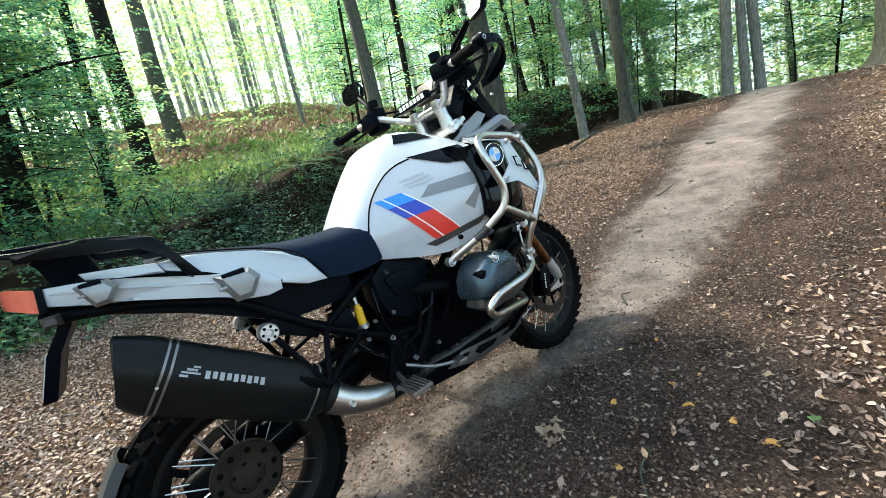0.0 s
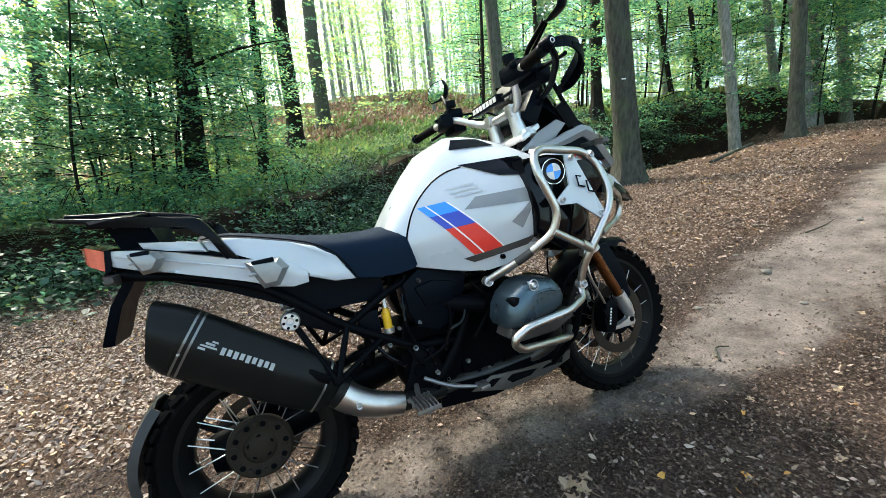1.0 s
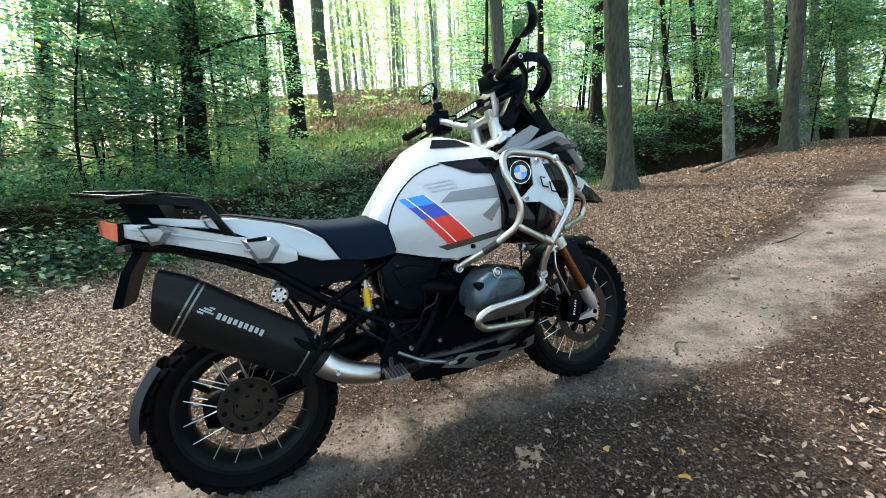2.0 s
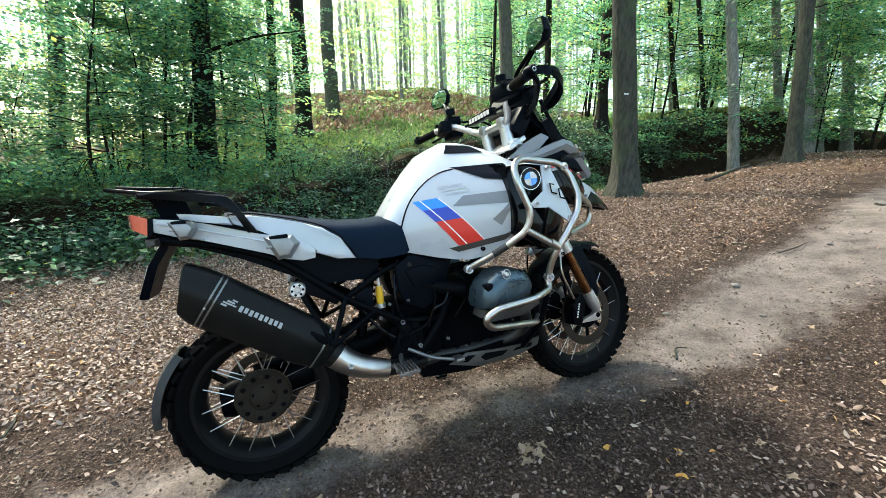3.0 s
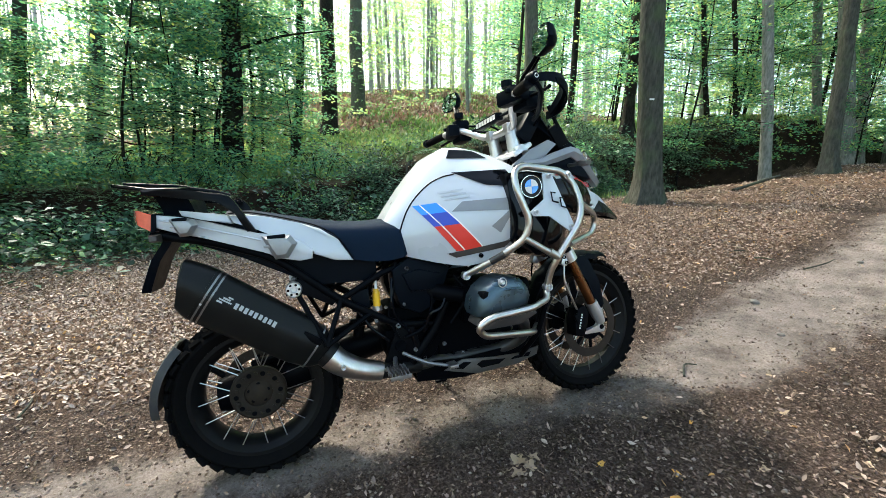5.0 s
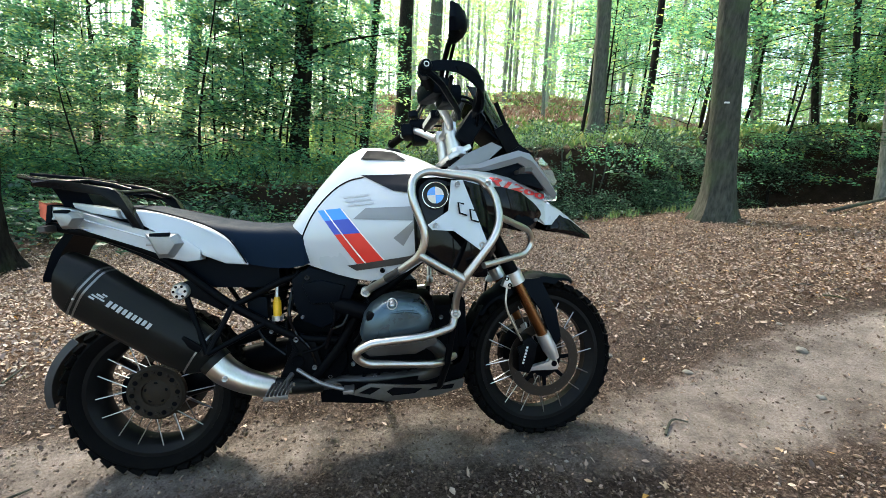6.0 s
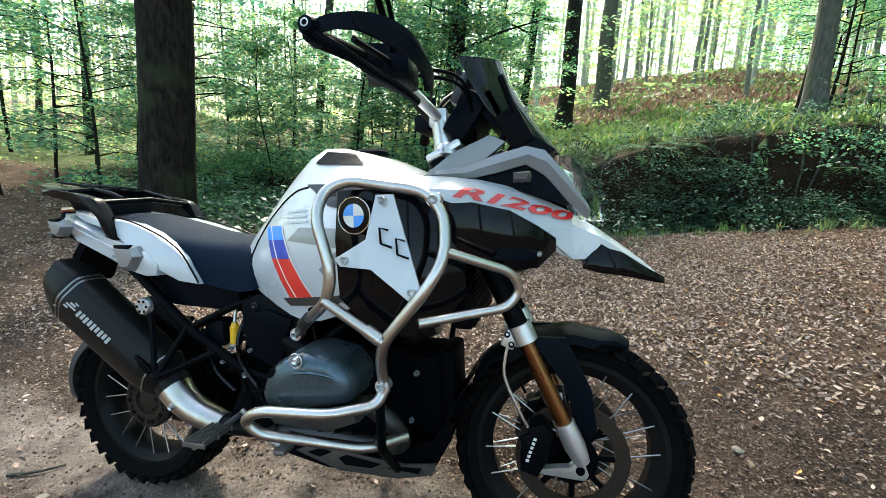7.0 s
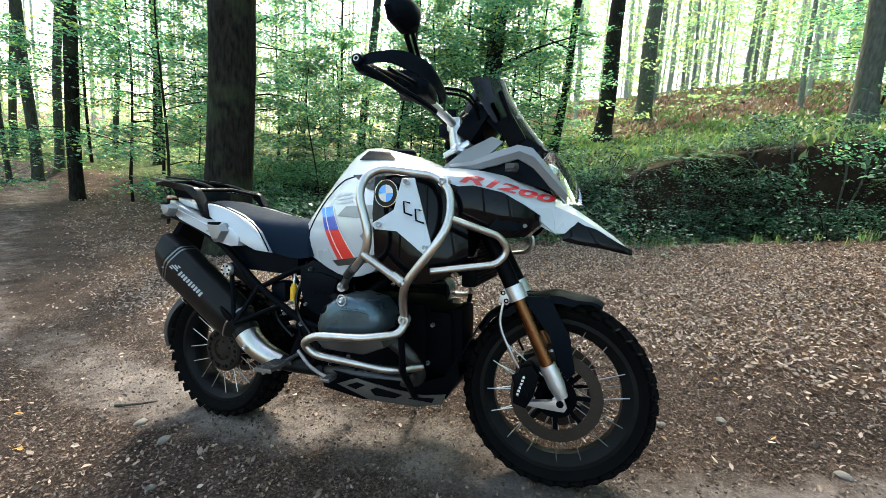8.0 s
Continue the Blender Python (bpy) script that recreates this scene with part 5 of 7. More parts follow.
for s in BOTH:
    # cylinder barrel with fins, head cover
    barrel = part("cylinder", flip(block((0.955, -0.2, 0.565), (0.17, 0.2, 0.13), 0.02), s), engine_black, bike)
    for k in range(5):
        part("cooling_fin", flip(block((0.955, -0.145 - 0.022 * k, 0.565), (0.2, 0.007, 0.15), 0.002), s), engine_black, barrel)
    outline = [(0.832, 0.578), (0.845, 0.62), (0.868, 0.65), (0.91, 0.676), (0.96, 0.682), (1.03, 0.664), (1.056, 0.63), (1.064, 0.597), (1.05, 0.566), (1.0, 0.552), (0.87, 0.545), (0.838, 0.555)]
    cx, cz = 0.948, 0.61
    rings = []
    for y, sc in ((-0.27, 1.0), (-0.34, 1.0), (-0.362, 0.985), (-0.380, 0.94), (-0.392, 0.84), (-0.398, 0.66), (-0.400, 0.4)):
        rings.append([Vector((cx + (x - cx) * sc, y + 0.028 * (x - cx) / 0.1 * 0.3, cz + (z - cz) * sc)) for x, z in outline])
    head = part("head_cover", flip(loft(rings), s), head_grey, bike, "grey metallic cylinder head cover")
    part("cover_rib", flip(tube(curve_pts([(0.868, -0.383, 0.600), (0.905, -0.398, 0.632), (0.96, -0.397, 0.640), (1.01, -0.388, 0.632), (1.043, -0.372, 0.608)], 5), 0.0045, 8), s), head_grey, head)
    part("plug_cap", flip(lathe([(0.003, -0.402), (0.016, -0.4), (0.019, -0.39), (0.019, -0.36)], 18, Matrix.Translation((0.875, 0.0, 0.628))), s), frame_black, head)
    part("bolt", flip(joined(lathe([(0.003, -0.408), (0.006, -0.41), (0.009, -0.406), (0.009, -0.37)], 16, Matrix.Translation((0.937, 0, 0.668))), tube(curve_pts([Vector((0.937 + 0.0150 * math.cos(a), -0.404, 0.668 + 0.0165 * math.sin(a))) for a in (k * math.pi / 6 for k in range(12))], 2, True), 0.0018, 6, True)), s), silver, head)
    part("head_guard", flip(plate([(0.83, 0.53), (0.845, 0.555), (0.98, 0.546), (1.06, 0.56), (1.075, 0.53), (1.0, 0.50), (0.86, 0.505)], -0.39, -0.30, 0.012), s), dark_grey, head)
    # header pipe under the cylinder, back to the silencer
    part("header_pipe", flip(tube(curve_pts([(1.02, -0.25, 0.52), (1.09, -0.24, 0.46), (1.10, -0.19, 0.38), (1.02, -0.14, 0.335), (0.85, -0.12, 0.33), (0.62, -0.12, 0.335)], 6), 0.024, 14), s), engine_black if s > 0 else dark_grey, bike)
    # intake stub behind the cylinder and airbox panel above the gearbox
    part("throttle_body", flip(tube([(0.86, -0.20, 0.60), (0.78, -0.17, 0.62), (0.72, -0.14, 0.64)], [0.03, 0.033, 0.03], 16), s), frame_black, bike)
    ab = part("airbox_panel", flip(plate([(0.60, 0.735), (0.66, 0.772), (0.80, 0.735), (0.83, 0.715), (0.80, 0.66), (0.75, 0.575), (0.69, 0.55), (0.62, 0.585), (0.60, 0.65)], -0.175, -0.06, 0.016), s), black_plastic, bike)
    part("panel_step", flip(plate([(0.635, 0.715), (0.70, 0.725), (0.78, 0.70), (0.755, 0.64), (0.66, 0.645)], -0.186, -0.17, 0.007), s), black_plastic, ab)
    part("bolt", flip(y_bolt((0.655, -0.178, 0.735), 0.008), s), dark_grey, ab)

# main frame and rear frame
for s in BOTH:
    part("frame_tube", flip(tube(bend_pts([(1.24, -0.10, 0.92), (1.02, -0.13, 0.745), (0.82, -0.155, 0.60), (0.74, -0.16, 0.47), (0.64, -0.15, 0.36)], 0.06), 0.019, 14), s), frame_black, bike)
    sub = part("rear_frame", flip(tube(bend_pts([(0.74, -0.15, 0.50), (0.60, -0.155, 0.52), (0.40, -0.17, 0.655), (0.20, -0.17, 0.84), (0.02, -0.15, 0.915), (-0.16, -0.11, 0.955)], 0.06), 0.0145, 12), s), frame_black, bike, "black tubular rear frame")
    part("brace", flip(tube([(0.385, -0.165, 0.645), (0.56, -0.15, 0.725), (0.68, -0.14, 0.76)], 0.0115, 10), s), frame_black, sub)
    part("peg_bracket", flip(joined(tube([(0.405, -0.175, 0.66), (0.335, -0.235, 0.515)], 0.0095, 8), tube([(0.255, -0.165, 0.715), (0.335, -0.235, 0.515)], 0.0095, 8), tube([(0.50, -0.17, 0.585), (0.335, -0.235, 0.515)], 0.0095, 8),
                                    plate([(0.22, 0.70), (0.24, 0.745), (0.29, 0.755), (0.40, 0.665), (0.37, 0.64), (0.28, 0.70)], -0.175, -0.16, 0.003)), s), frame_black, sub)
    lug = part("passenger_peg_lug", flip(lathe([(0.008, -0.182), (0.012, -0.192), (0.024, -0.192), (0.028, -0.186), (0.028, -0.16)], 24, Matrix.Translation((0.25, 0, 0.72))), s), silver, sub, "round silver lug with holes")
    hb = bmesh.new()
    for k in range(6):
        a = k * math.pi / 3
        lathe_into(hb, [(0.0045, -0.1935), (0.0045, -0.185)], 8, Matrix.Translation((0.25 + 0.018 * math.cos(a), 0, 0.72 + 0.018 * math.sin(a))))
    part("lug_hole", flip(hb, s), frame_black, lug)
    # rider's peg
    peg = part("footpeg", flip(tube([Vector((0.56, -0.33, 0.378)), Vector((0.56, -0.23, 0.38)), Vector((0.58, -0.14, 0.40))], 0.009, 8), s), band_metal, bike, "toothed steel footpeg with worn edges")
    for k in range(6):
        part("tooth_bar", flip(block((0.53 + 0.012 * k, -0.28, 0.388), (0.004, 0.10, 0.016), 0.001), s), band_metal, peg)
    for dy in (-0.33, -0.28, -0.23):
        part("cross_bar", flip(block((0.56, dy, 0.384), (0.075, 0.005, 0.013), 0.001), s), band_metal, peg)
    part("peg_plate", flip(plate([(0.52, 0.36), (0.60, 0.52), (0.66, 0.52), (0.68, 0.42), (0.60, 0.345)], -0.165, -0.15, 0.004), s), frame_black, bike)
part("pivot", joined(lathe([(0.01, -0.17), (0.02, -0.172), (0.024, -0.16), (0.024, 0.16), (0.02, 0.17)], 20, Matrix.Translation((0.60, 0, 0.44))), block((0.60, 0, 0.44), (0.10, 0.26, 0.12), 0.02)), engine_black, bike)
part("swingarm", joined(loft([[Vector((x, 0.06 + w * math.cos(a), z + h * math.sin(a))) for a in (2 * math.pi * k / 14 for k in range(14))] for x, z, w, h in ((0.58, 0.42, 0.045, 0.06), (0.40, 0.39, 0.05, 0.065), (0.15, 0.34, 0.055, 0.07), (0.0, 0.317, 0.06, 0.085), (-0.08, 0.315, 0.05, 0.06))]),
                         tube([(0.55, -0.03, 0.54), (0.30, 0.02, 0.47), (0.05, 0.06, 0.41)], 0.018, 10)), frame_black, bike)
sh = bmesh.new()
tube_into(sh, [Vector((0.46, 0.0, 0.46)), Vector((0.56, 0.0, 0.78))], 0.022, 14)
coil = [Vector((0.46 + 0.10 * t + 0.042 * math.cos(t * 44), 0.042 * math.sin(t * 44), 0.46 + 0.32 * t)) for t in (k / 120 for k in range(15, 110))]
tube_into(sh, coil, 0.006, 6)
shock = part("rear_shock", sh, frame_black, bike, "black coil shock with a yellow reservoir")
part("reservoir", joined(tube([(0.535, -0.13, 0.60), (0.537, -0.13, 0.655)], 0.0145, 16), tube([(0.537, -0.13, 0.655), (0.538, -0.13, 0.668)], [0.012, 0.009], 12)), yellow_plastic, shock, "yellow reservoir")
part("reservoir_foot", tube([(0.534, -0.13, 0.585), (0.535, -0.13, 0.602)], 0.0195, 16), silver, shock)
part("reservoir_hose", tube([(0.538, -0.13, 0.668), (0.54, -0.125, 0.71)], 0.006, 8), silver, shock)
for pts, r in (([(0.72, -0.17, 0.70), (0.74, -0.18, 0.60), (0.70, -0.175, 0.50), (0.62, -0.17, 0.47)], 0.006), ([(0.62, -0.15, 0.76), (0.60, -0.165, 0.66), (0.57, -0.16, 0.56), (0.60, -0.17, 0.47)], 0.005), ([(0.84, -0.17, 0.68), (0.87, -0.21, 0.6), (0.80, -0.2, 0.5)], 0.006)):
    part("hose", tube(curve_pts(pts, 6), r, 7), frame_black, bike)
# bolts, unions and clips that catch the light about the gearbox
for x, y, z, r in ((0.735, -0.176, 0.655, 0.007), (0.63, -0.178, 0.60, 0.006), (0.60, -0.168, 0.52, 0.009), (0.655, -0.17, 0.415, 0.008), (0.70, -0.125, 0.36, 0.007), (0.785, -0.13, 0.40, 0.008), (0.79, -0.135, 0.52, 0.007), (0.56, -0.172, 0.60, 0.006),
                   (0.52, -0.166, 0.555, 0.007), (0.83, -0.165, 0.605, 0.008), (0.86, -0.13, 0.345, 0.007), (1.02, -0.13, 0.345, 0.007), (1.10, -0.105, 0.40, 0.008), (1.12, -0.105, 0.54, 0.008)):
    part("bolt", y_bolt((x, y, z), r), mount_grey, bike)
for pts, r in (([(0.60, -0.15, 0.70), (0.585, -0.175, 0.62), (0.60, -0.172, 0.545), (0.64, -0.17, 0.49), (0.66, -0.16, 0.42)], 0.0065), ([(0.80, -0.19, 0.63), (0.77, -0.20, 0.57), (0.725, -0.185, 0.545), (0.70, -0.17, 0.48)], 0.008), ([(0.46, -0.16, 0.60), (0.50, -0.175, 0.53), (0.56, -0.17, 0.47)], 0.006)):
    part("hose", tube(curve_pts(pts, 6), r, 8), gloss_black, bike)
part("rear_reservoir_box", block((0.475, -0.12, 0.635), (0.07, 0.06, 0.085), 0.012), black_plastic, bike)
part("brake_pedal", joined(tube(curve_pts([(0.60, -0.19, 0.42), (0.68, -0.22, 0.375), (0.76, -0.235, 0.35)], 5), 0.007, 8), block((0.775, -0.245, 0.352), (0.035, 0.05, 0.014), 0.004)), band_metal, bike, "dull steel brake pedal")
# skid plate with cut-outs on the flank
scuffed = surface("scuffed_aluminium", (0.075, 0.072, 0.068), 0.5, 0.6, 60, 0.3, 0.1, dirt=(0.07, 0.055, 0.045), dirt_amount=0.6)
part("skid_plate", loft([[Vector((x, y * w, z + dz)) for y, dz in ((-1, 0.085), (-0.9, 0.0), (0.9, 0.0), (1, 0.085), (0.97, 0.085), (0.87, 0.006), (-0.87, 0.006), (-0.97, 0.085))] for x, z, w in ((0.66, 0.262, 0.13), (0.85, 0.25, 0.165), (1.10, 0.262, 0.165), (1.18, 0.29, 0.15), (1.22, 0.36, 0.13))]), frame_black, bike, "dark skid plate with scuffed aluminium flanks")
for s in BOTH:
    sk = part("skid_flank", flip(plate([(0.76, 0.305), (0.84, 0.335), (0.98, 0.315), (1.10, 0.305), (1.19, 0.32), (1.178, 0.285), (1.08, 0.262), (0.90, 0.262)], -0.172, -0.166, 0.001), s), scuffed, bike)
    for poly in (((0.80, 0.305), (0.845, 0.322), (0.88, 0.315), (0.84, 0.295)), ((0.90, 0.30), (0.925, 0.312), (1.03, 0.298), (1.0, 0.282), (0.92, 0.282)), ((1.05, 0.288), (1.07, 0.297), (1.15, 0.302), (1.14, 0.285))):
        part("slot", flip(plate(list(poly), -0.1735, -0.17), s), frame_black, sk, smooth=False)
part("side_stand", joined(tube([(0.86, 0.16, 0.33), (0.88, 0.325, 0.062)], [0.014, 0.012], 10), block((0.88, 0.33, 0.05), (0.06, 0.05, 0.012), 0.004)), frame_black, bike)

# ---- silencer ----
def hexa(c, ax, ux, w, h, cut=0.55):
    """Six-sided section round c: ux across, the third direction upright to both."""
    uz = ax.cross(ux).normalized()
    return [c + ux * (w * a) + uz * (h * b) for a, b in ((-1, 0.15), (-cut, 1), (cut, 1), (1, 0.15), (cut * 0.95, -1), (-cut * 0.95, -1))]


def round_ring(ring, n=4, k=0.28):
    """Rounds the corners of a section."""
    out, m = [], len(ring)
    for i in range(m):
        a, b, c = ring[i - 1], ring[i], ring[(i + 1) % m]
        s, e = b.lerp(a, k), b.lerp(c, k)
        for j in range(n):
            t = j / (n - 1)
            out.append((1 - t) ** 2 * s + 2 * t * (1 - t) * b + t * t * e)
    return out


F0, F1 = Vector((0.325, -0.174, 0.481)), Vector((-0.080, -0.188, 0.795))
ax = (F1 - F0).normalized()
ux = Vector((0, 0, 1)).cross(ax).normalized()
ux = ux if ux.y < 0 else -ux
can = [round_ring(hexa(F0.lerp(F1, t), ax, ux, w, h)) for t, w, h in ((0.0, 0.045, 0.05), (0.06, 0.066, 0.072), (0.2, 0.074, 0.084), (0.8, 0.076, 0.088), (0.86, 0.076, 0.088))]
silencer = part("silencer", loft(can), exhaust_black, bike, "matt black silencer canister")
uz = ax.cross(ux).normalized()
capr = []
for t, w, h, cut_back in ((0.86, 0.077, 0.089, 0.0), (0.94, 0.073, 0.085, 0.012), (1.05, 0.062, 0.074, 0.026), (1.055, 0.054, 0.064, 0.026), (0.98, 0.045, 0.055, 0.026)):
    c = F0.lerp(F1, t)
    capr.append([p - ax * cut_back * (1 - (p - c).dot(uz) / h) for p in round_ring(hexa(c, ax, ux, w, h))])     # the mouth is cut upright
part("end_cap", loft(capr), exhaust_black, silencer, "dark carbon end cap")
part("outlet", loft([round_ring(hexa(F0.lerp(F1, t), ax, ux, 0.04, 0.05)) for t in (0.93, 0.94)]), frame_black, silencer)
for t0 in (0.80, 0.83, 0.085):
    rr = [round_ring(hexa(F0.lerp(F1, t), ax, ux, w * 1.0, h * 1.0)) for t, w, h in ((t0, 0.0772 if t0 > 0.5 else 0.0705, 0.0892 if t0 > 0.5 else 0.079), (t0 + 0.011, 0.0778 if t0 > 0.5 else 0.0705, 0.0897 if t0 > 0.5 else 0.079))]
    part("band", loft(rr), band_metal, silencer, "thin steel clamp band")
for hgt in (-0.35, 0.35):
    c = F0.lerp(F1, 0.835) + ux * 0.0772 * (1 - 0.35 * abs(hgt)) + uz * hgt * 0.05
    part("rivet", tube([c - ux * 0.002, c + ux * 0.003], [0.004, 0.003], 8), silver, silencer)
# maker's mark as plain bars on the flank that faces out
def flank(t, v):
    """A point of the upper outer flank: t along the silencer, v across it."""
    a = F0.lerp(F1, t)
    p0, p1 = a + ux * 0.0755 + uz * 0.0865 * 0.15, a + ux * 0.0755 * 0.55 + uz * 0.0865
    return p0.lerp(p1, v)


nrm = (flank(0.5, 0.5) - F0.lerp(F1, 0.5)).normalized()


def flank_bar(t0, t1, v0, v1):
    q = [flank(t, v) + nrm * 0.0016 for t, v in ((t0, v0), (t1, v0), (t1, v1), (t0, v1))]
    mk = bmesh.new()
    mk.faces.new([mk.verts.new(p) for p in q])
    part("printed_bar", mk, mark_grey, silencer, "worn white lettering bar", smooth=False)


for k in range(9):
    flank_bar(0.665 - 0.0315 * k - 0.021, 0.665 - 0.0315 * k, 0.02 + 0.03 * (k % 2), 0.26)
flank_bar(0.685, 0.765, 0.11, 0.17)
flank_bar(0.70, 0.745, 0.20, 0.27)
flank_bar(0.69, 0.72, 0.30, 0.36)
flank_bar(0.735, 0.77, 0.0, 0.07)
part("link_pipe", tube(curve_pts([(0.330, -0.175, 0.474), (0.365, -0.18, 0.435), (0.43, -0.182, 0.394), (0.515, -0.178, 0.362)], 8), [0.050 - 0.014 * (k / 24) ** 1.2 for k in range(25)], 20), steel, bike, "bright steel exhaust link pipe")
part("link_tail", tube(curve_pts([(0.51, -0.178, 0.364), (0.58, -0.16, 0.352), (0.67, -0.13, 0.338)], 6), 0.03, 16), exhaust_black, bike)
part("pipe_collar", tube([(0.325, -0.174, 0.481), (0.342, -0.176, 0.462)], 0.051, 20), exhaust_black, bike)
part("bolt", y_bolt((0.378, -0.227, 0.425), 0.009), silver, bike)
part("silencer_strap", joined(tube([(0.335, -0.185, 0.50), (0.285, -0.19, 0.555)], 0.012, 8), block((0.29, -0.235, 0.552), (0.07, 0.01, 0.025), 0.003, Matrix.Rotation(0.66, 4, "Y"))), frame_black, bike)

# ---- tank ----
def half_ring(x, top, pts):
    """Closed section of the tank from half its outline: (y, z) from the ridge to the foot."""
    p = [(0.0, top)] + list(pts)
    q = curve_pts([(0, a, b) for a, b in p], 3)
    right_ = [Vector((x, -v.y, v.z)) for v in q]
    left_ = [Vector((x, v.y, v.z)) for v in q[1:]]
    return right_[::-1] + left_


TANK = [half_ring(0.600, 0.915, [(0.06, 0.915), (0.10, 0.910), (0.135, 0.885), (0.150, 0.84), (0.135, 0.80)]),
        half_ring(0.640, 0.968, [(0.06, 0.968), (0.105, 0.961), (0.145, 0.925), (0.172, 0.85), (0.155, 0.785)]),
        half_ring(0.700, 1.038, [(0.07, 1.038), (0.112, 1.030), (0.160, 0.97), (0.200, 0.86), (0.185, 0.765)]),
        half_ring(0.760, 1.102, [(0.075, 1.102), (0.118, 1.091), (0.178, 1.01), (0.232, 0.875), (0.215, 0.745)]),
        half_ring(0.820, 1.158, [(0.08, 1.157), (0.124, 1.144), (0.200, 1.04), (0.264, 0.885), (0.245, 0.73)]),
        half_ring(0.870, 1.181, [(0.085, 1.180), (0.130, 1.166), (0.222, 1.045), (0.288, 0.885), (0.265, 0.722)]),
        half_ring(0.930, 1.180, [(0.088, 1.178), (0.138, 1.162), (0.250, 1.035), (0.312, 0.888), (0.285, 0.728)]),
        half_ring(0.990, 1.166, [(0.092, 1.163), (0.155, 1.145), (0.282, 1.025), (0.334, 0.893), (0.305, 0.748)]),
        half_ring(1.060, 1.146, [(0.095, 1.142), (0.180, 1.115), (0.316, 1.010), (0.354, 0.905), (0.325, 0.79)]),
        half_ring(1.130, 1.115, [(0.09, 1.110), (0.20, 1.075), (0.320, 0.995), (0.346, 0.912), (0.31, 0.83)]),
        half_ring(1.200, 1.080, [(0.08, 1.075), (0.18, 1.048), (0.26, 0.98), (0.28, 0.92), (0.25, 0.86)])]
tank = part("tank", loft(TANK), white_paint, bike, "white painted fuel tank with a raised ridge")
tank_bm = loft(TANK)
bmesh.ops.triangulate(tank_bm, faces=tank_bm.faces)
from mathutils.bvhtree import BVHTree
tank_tree = BVHTree.FromBMesh(tank_bm)


def on_tank(x, z, lift=0.002):
    hit = tank_tree.ray_cast(Vector((x, -0.8, z)), Vector((0, 1, 0)))
    return hit[0] + hit[1] * (lift if hit[1].y < 0 else -lift) if hit[0] else Vector((x, -0.3, z))


def tank_patch(poly, lift=0.002, n=9, thick=0.0):
    """A patch with four corners in x and z, laid on the tank's flank."""
    bm = bmesh.new()
    a, b, c, d = (Vector((p[0], 0, p[1])) for p in poly)
    g = [[bm.verts.new(on_tank(*((a.lerp(b, i / n)).lerp(d.lerp(c, i / n), j / n)).xz, lift)) for i in range(n + 1)] for j in range(n + 1)]
    for j in range(n):
        for i in range(n):
            bm.faces.new((g[j][i], g[j][i + 1], g[j + 1][i + 1], g[j + 1][i]))
    return bm


def tank_line(pts, r=0.0025, lift=0.0005):
    return tube([on_tank(v.x, v.z, lift) for v in curve_pts([(x, 0, z) for x, z in pts], 8)], r, 6)


def stripe_q(u0, u1, v0, v1):
    """Piece of the slanted stripe: u across from rear to front, v from top to bottom."""
    tl, tr, br, bl = Vector((0.706, 0.962)), Vector((0.800, 0.966)), Vector((0.940, 0.785)), Vector((0.832, 0.782))
    f = lambda u, v: tuple(tl.lerp(tr, u).lerp(bl.lerp(br, u), v))
    return [f(u0, v0), f(u1, v0), f(u1, v1), f(u0, v1)]


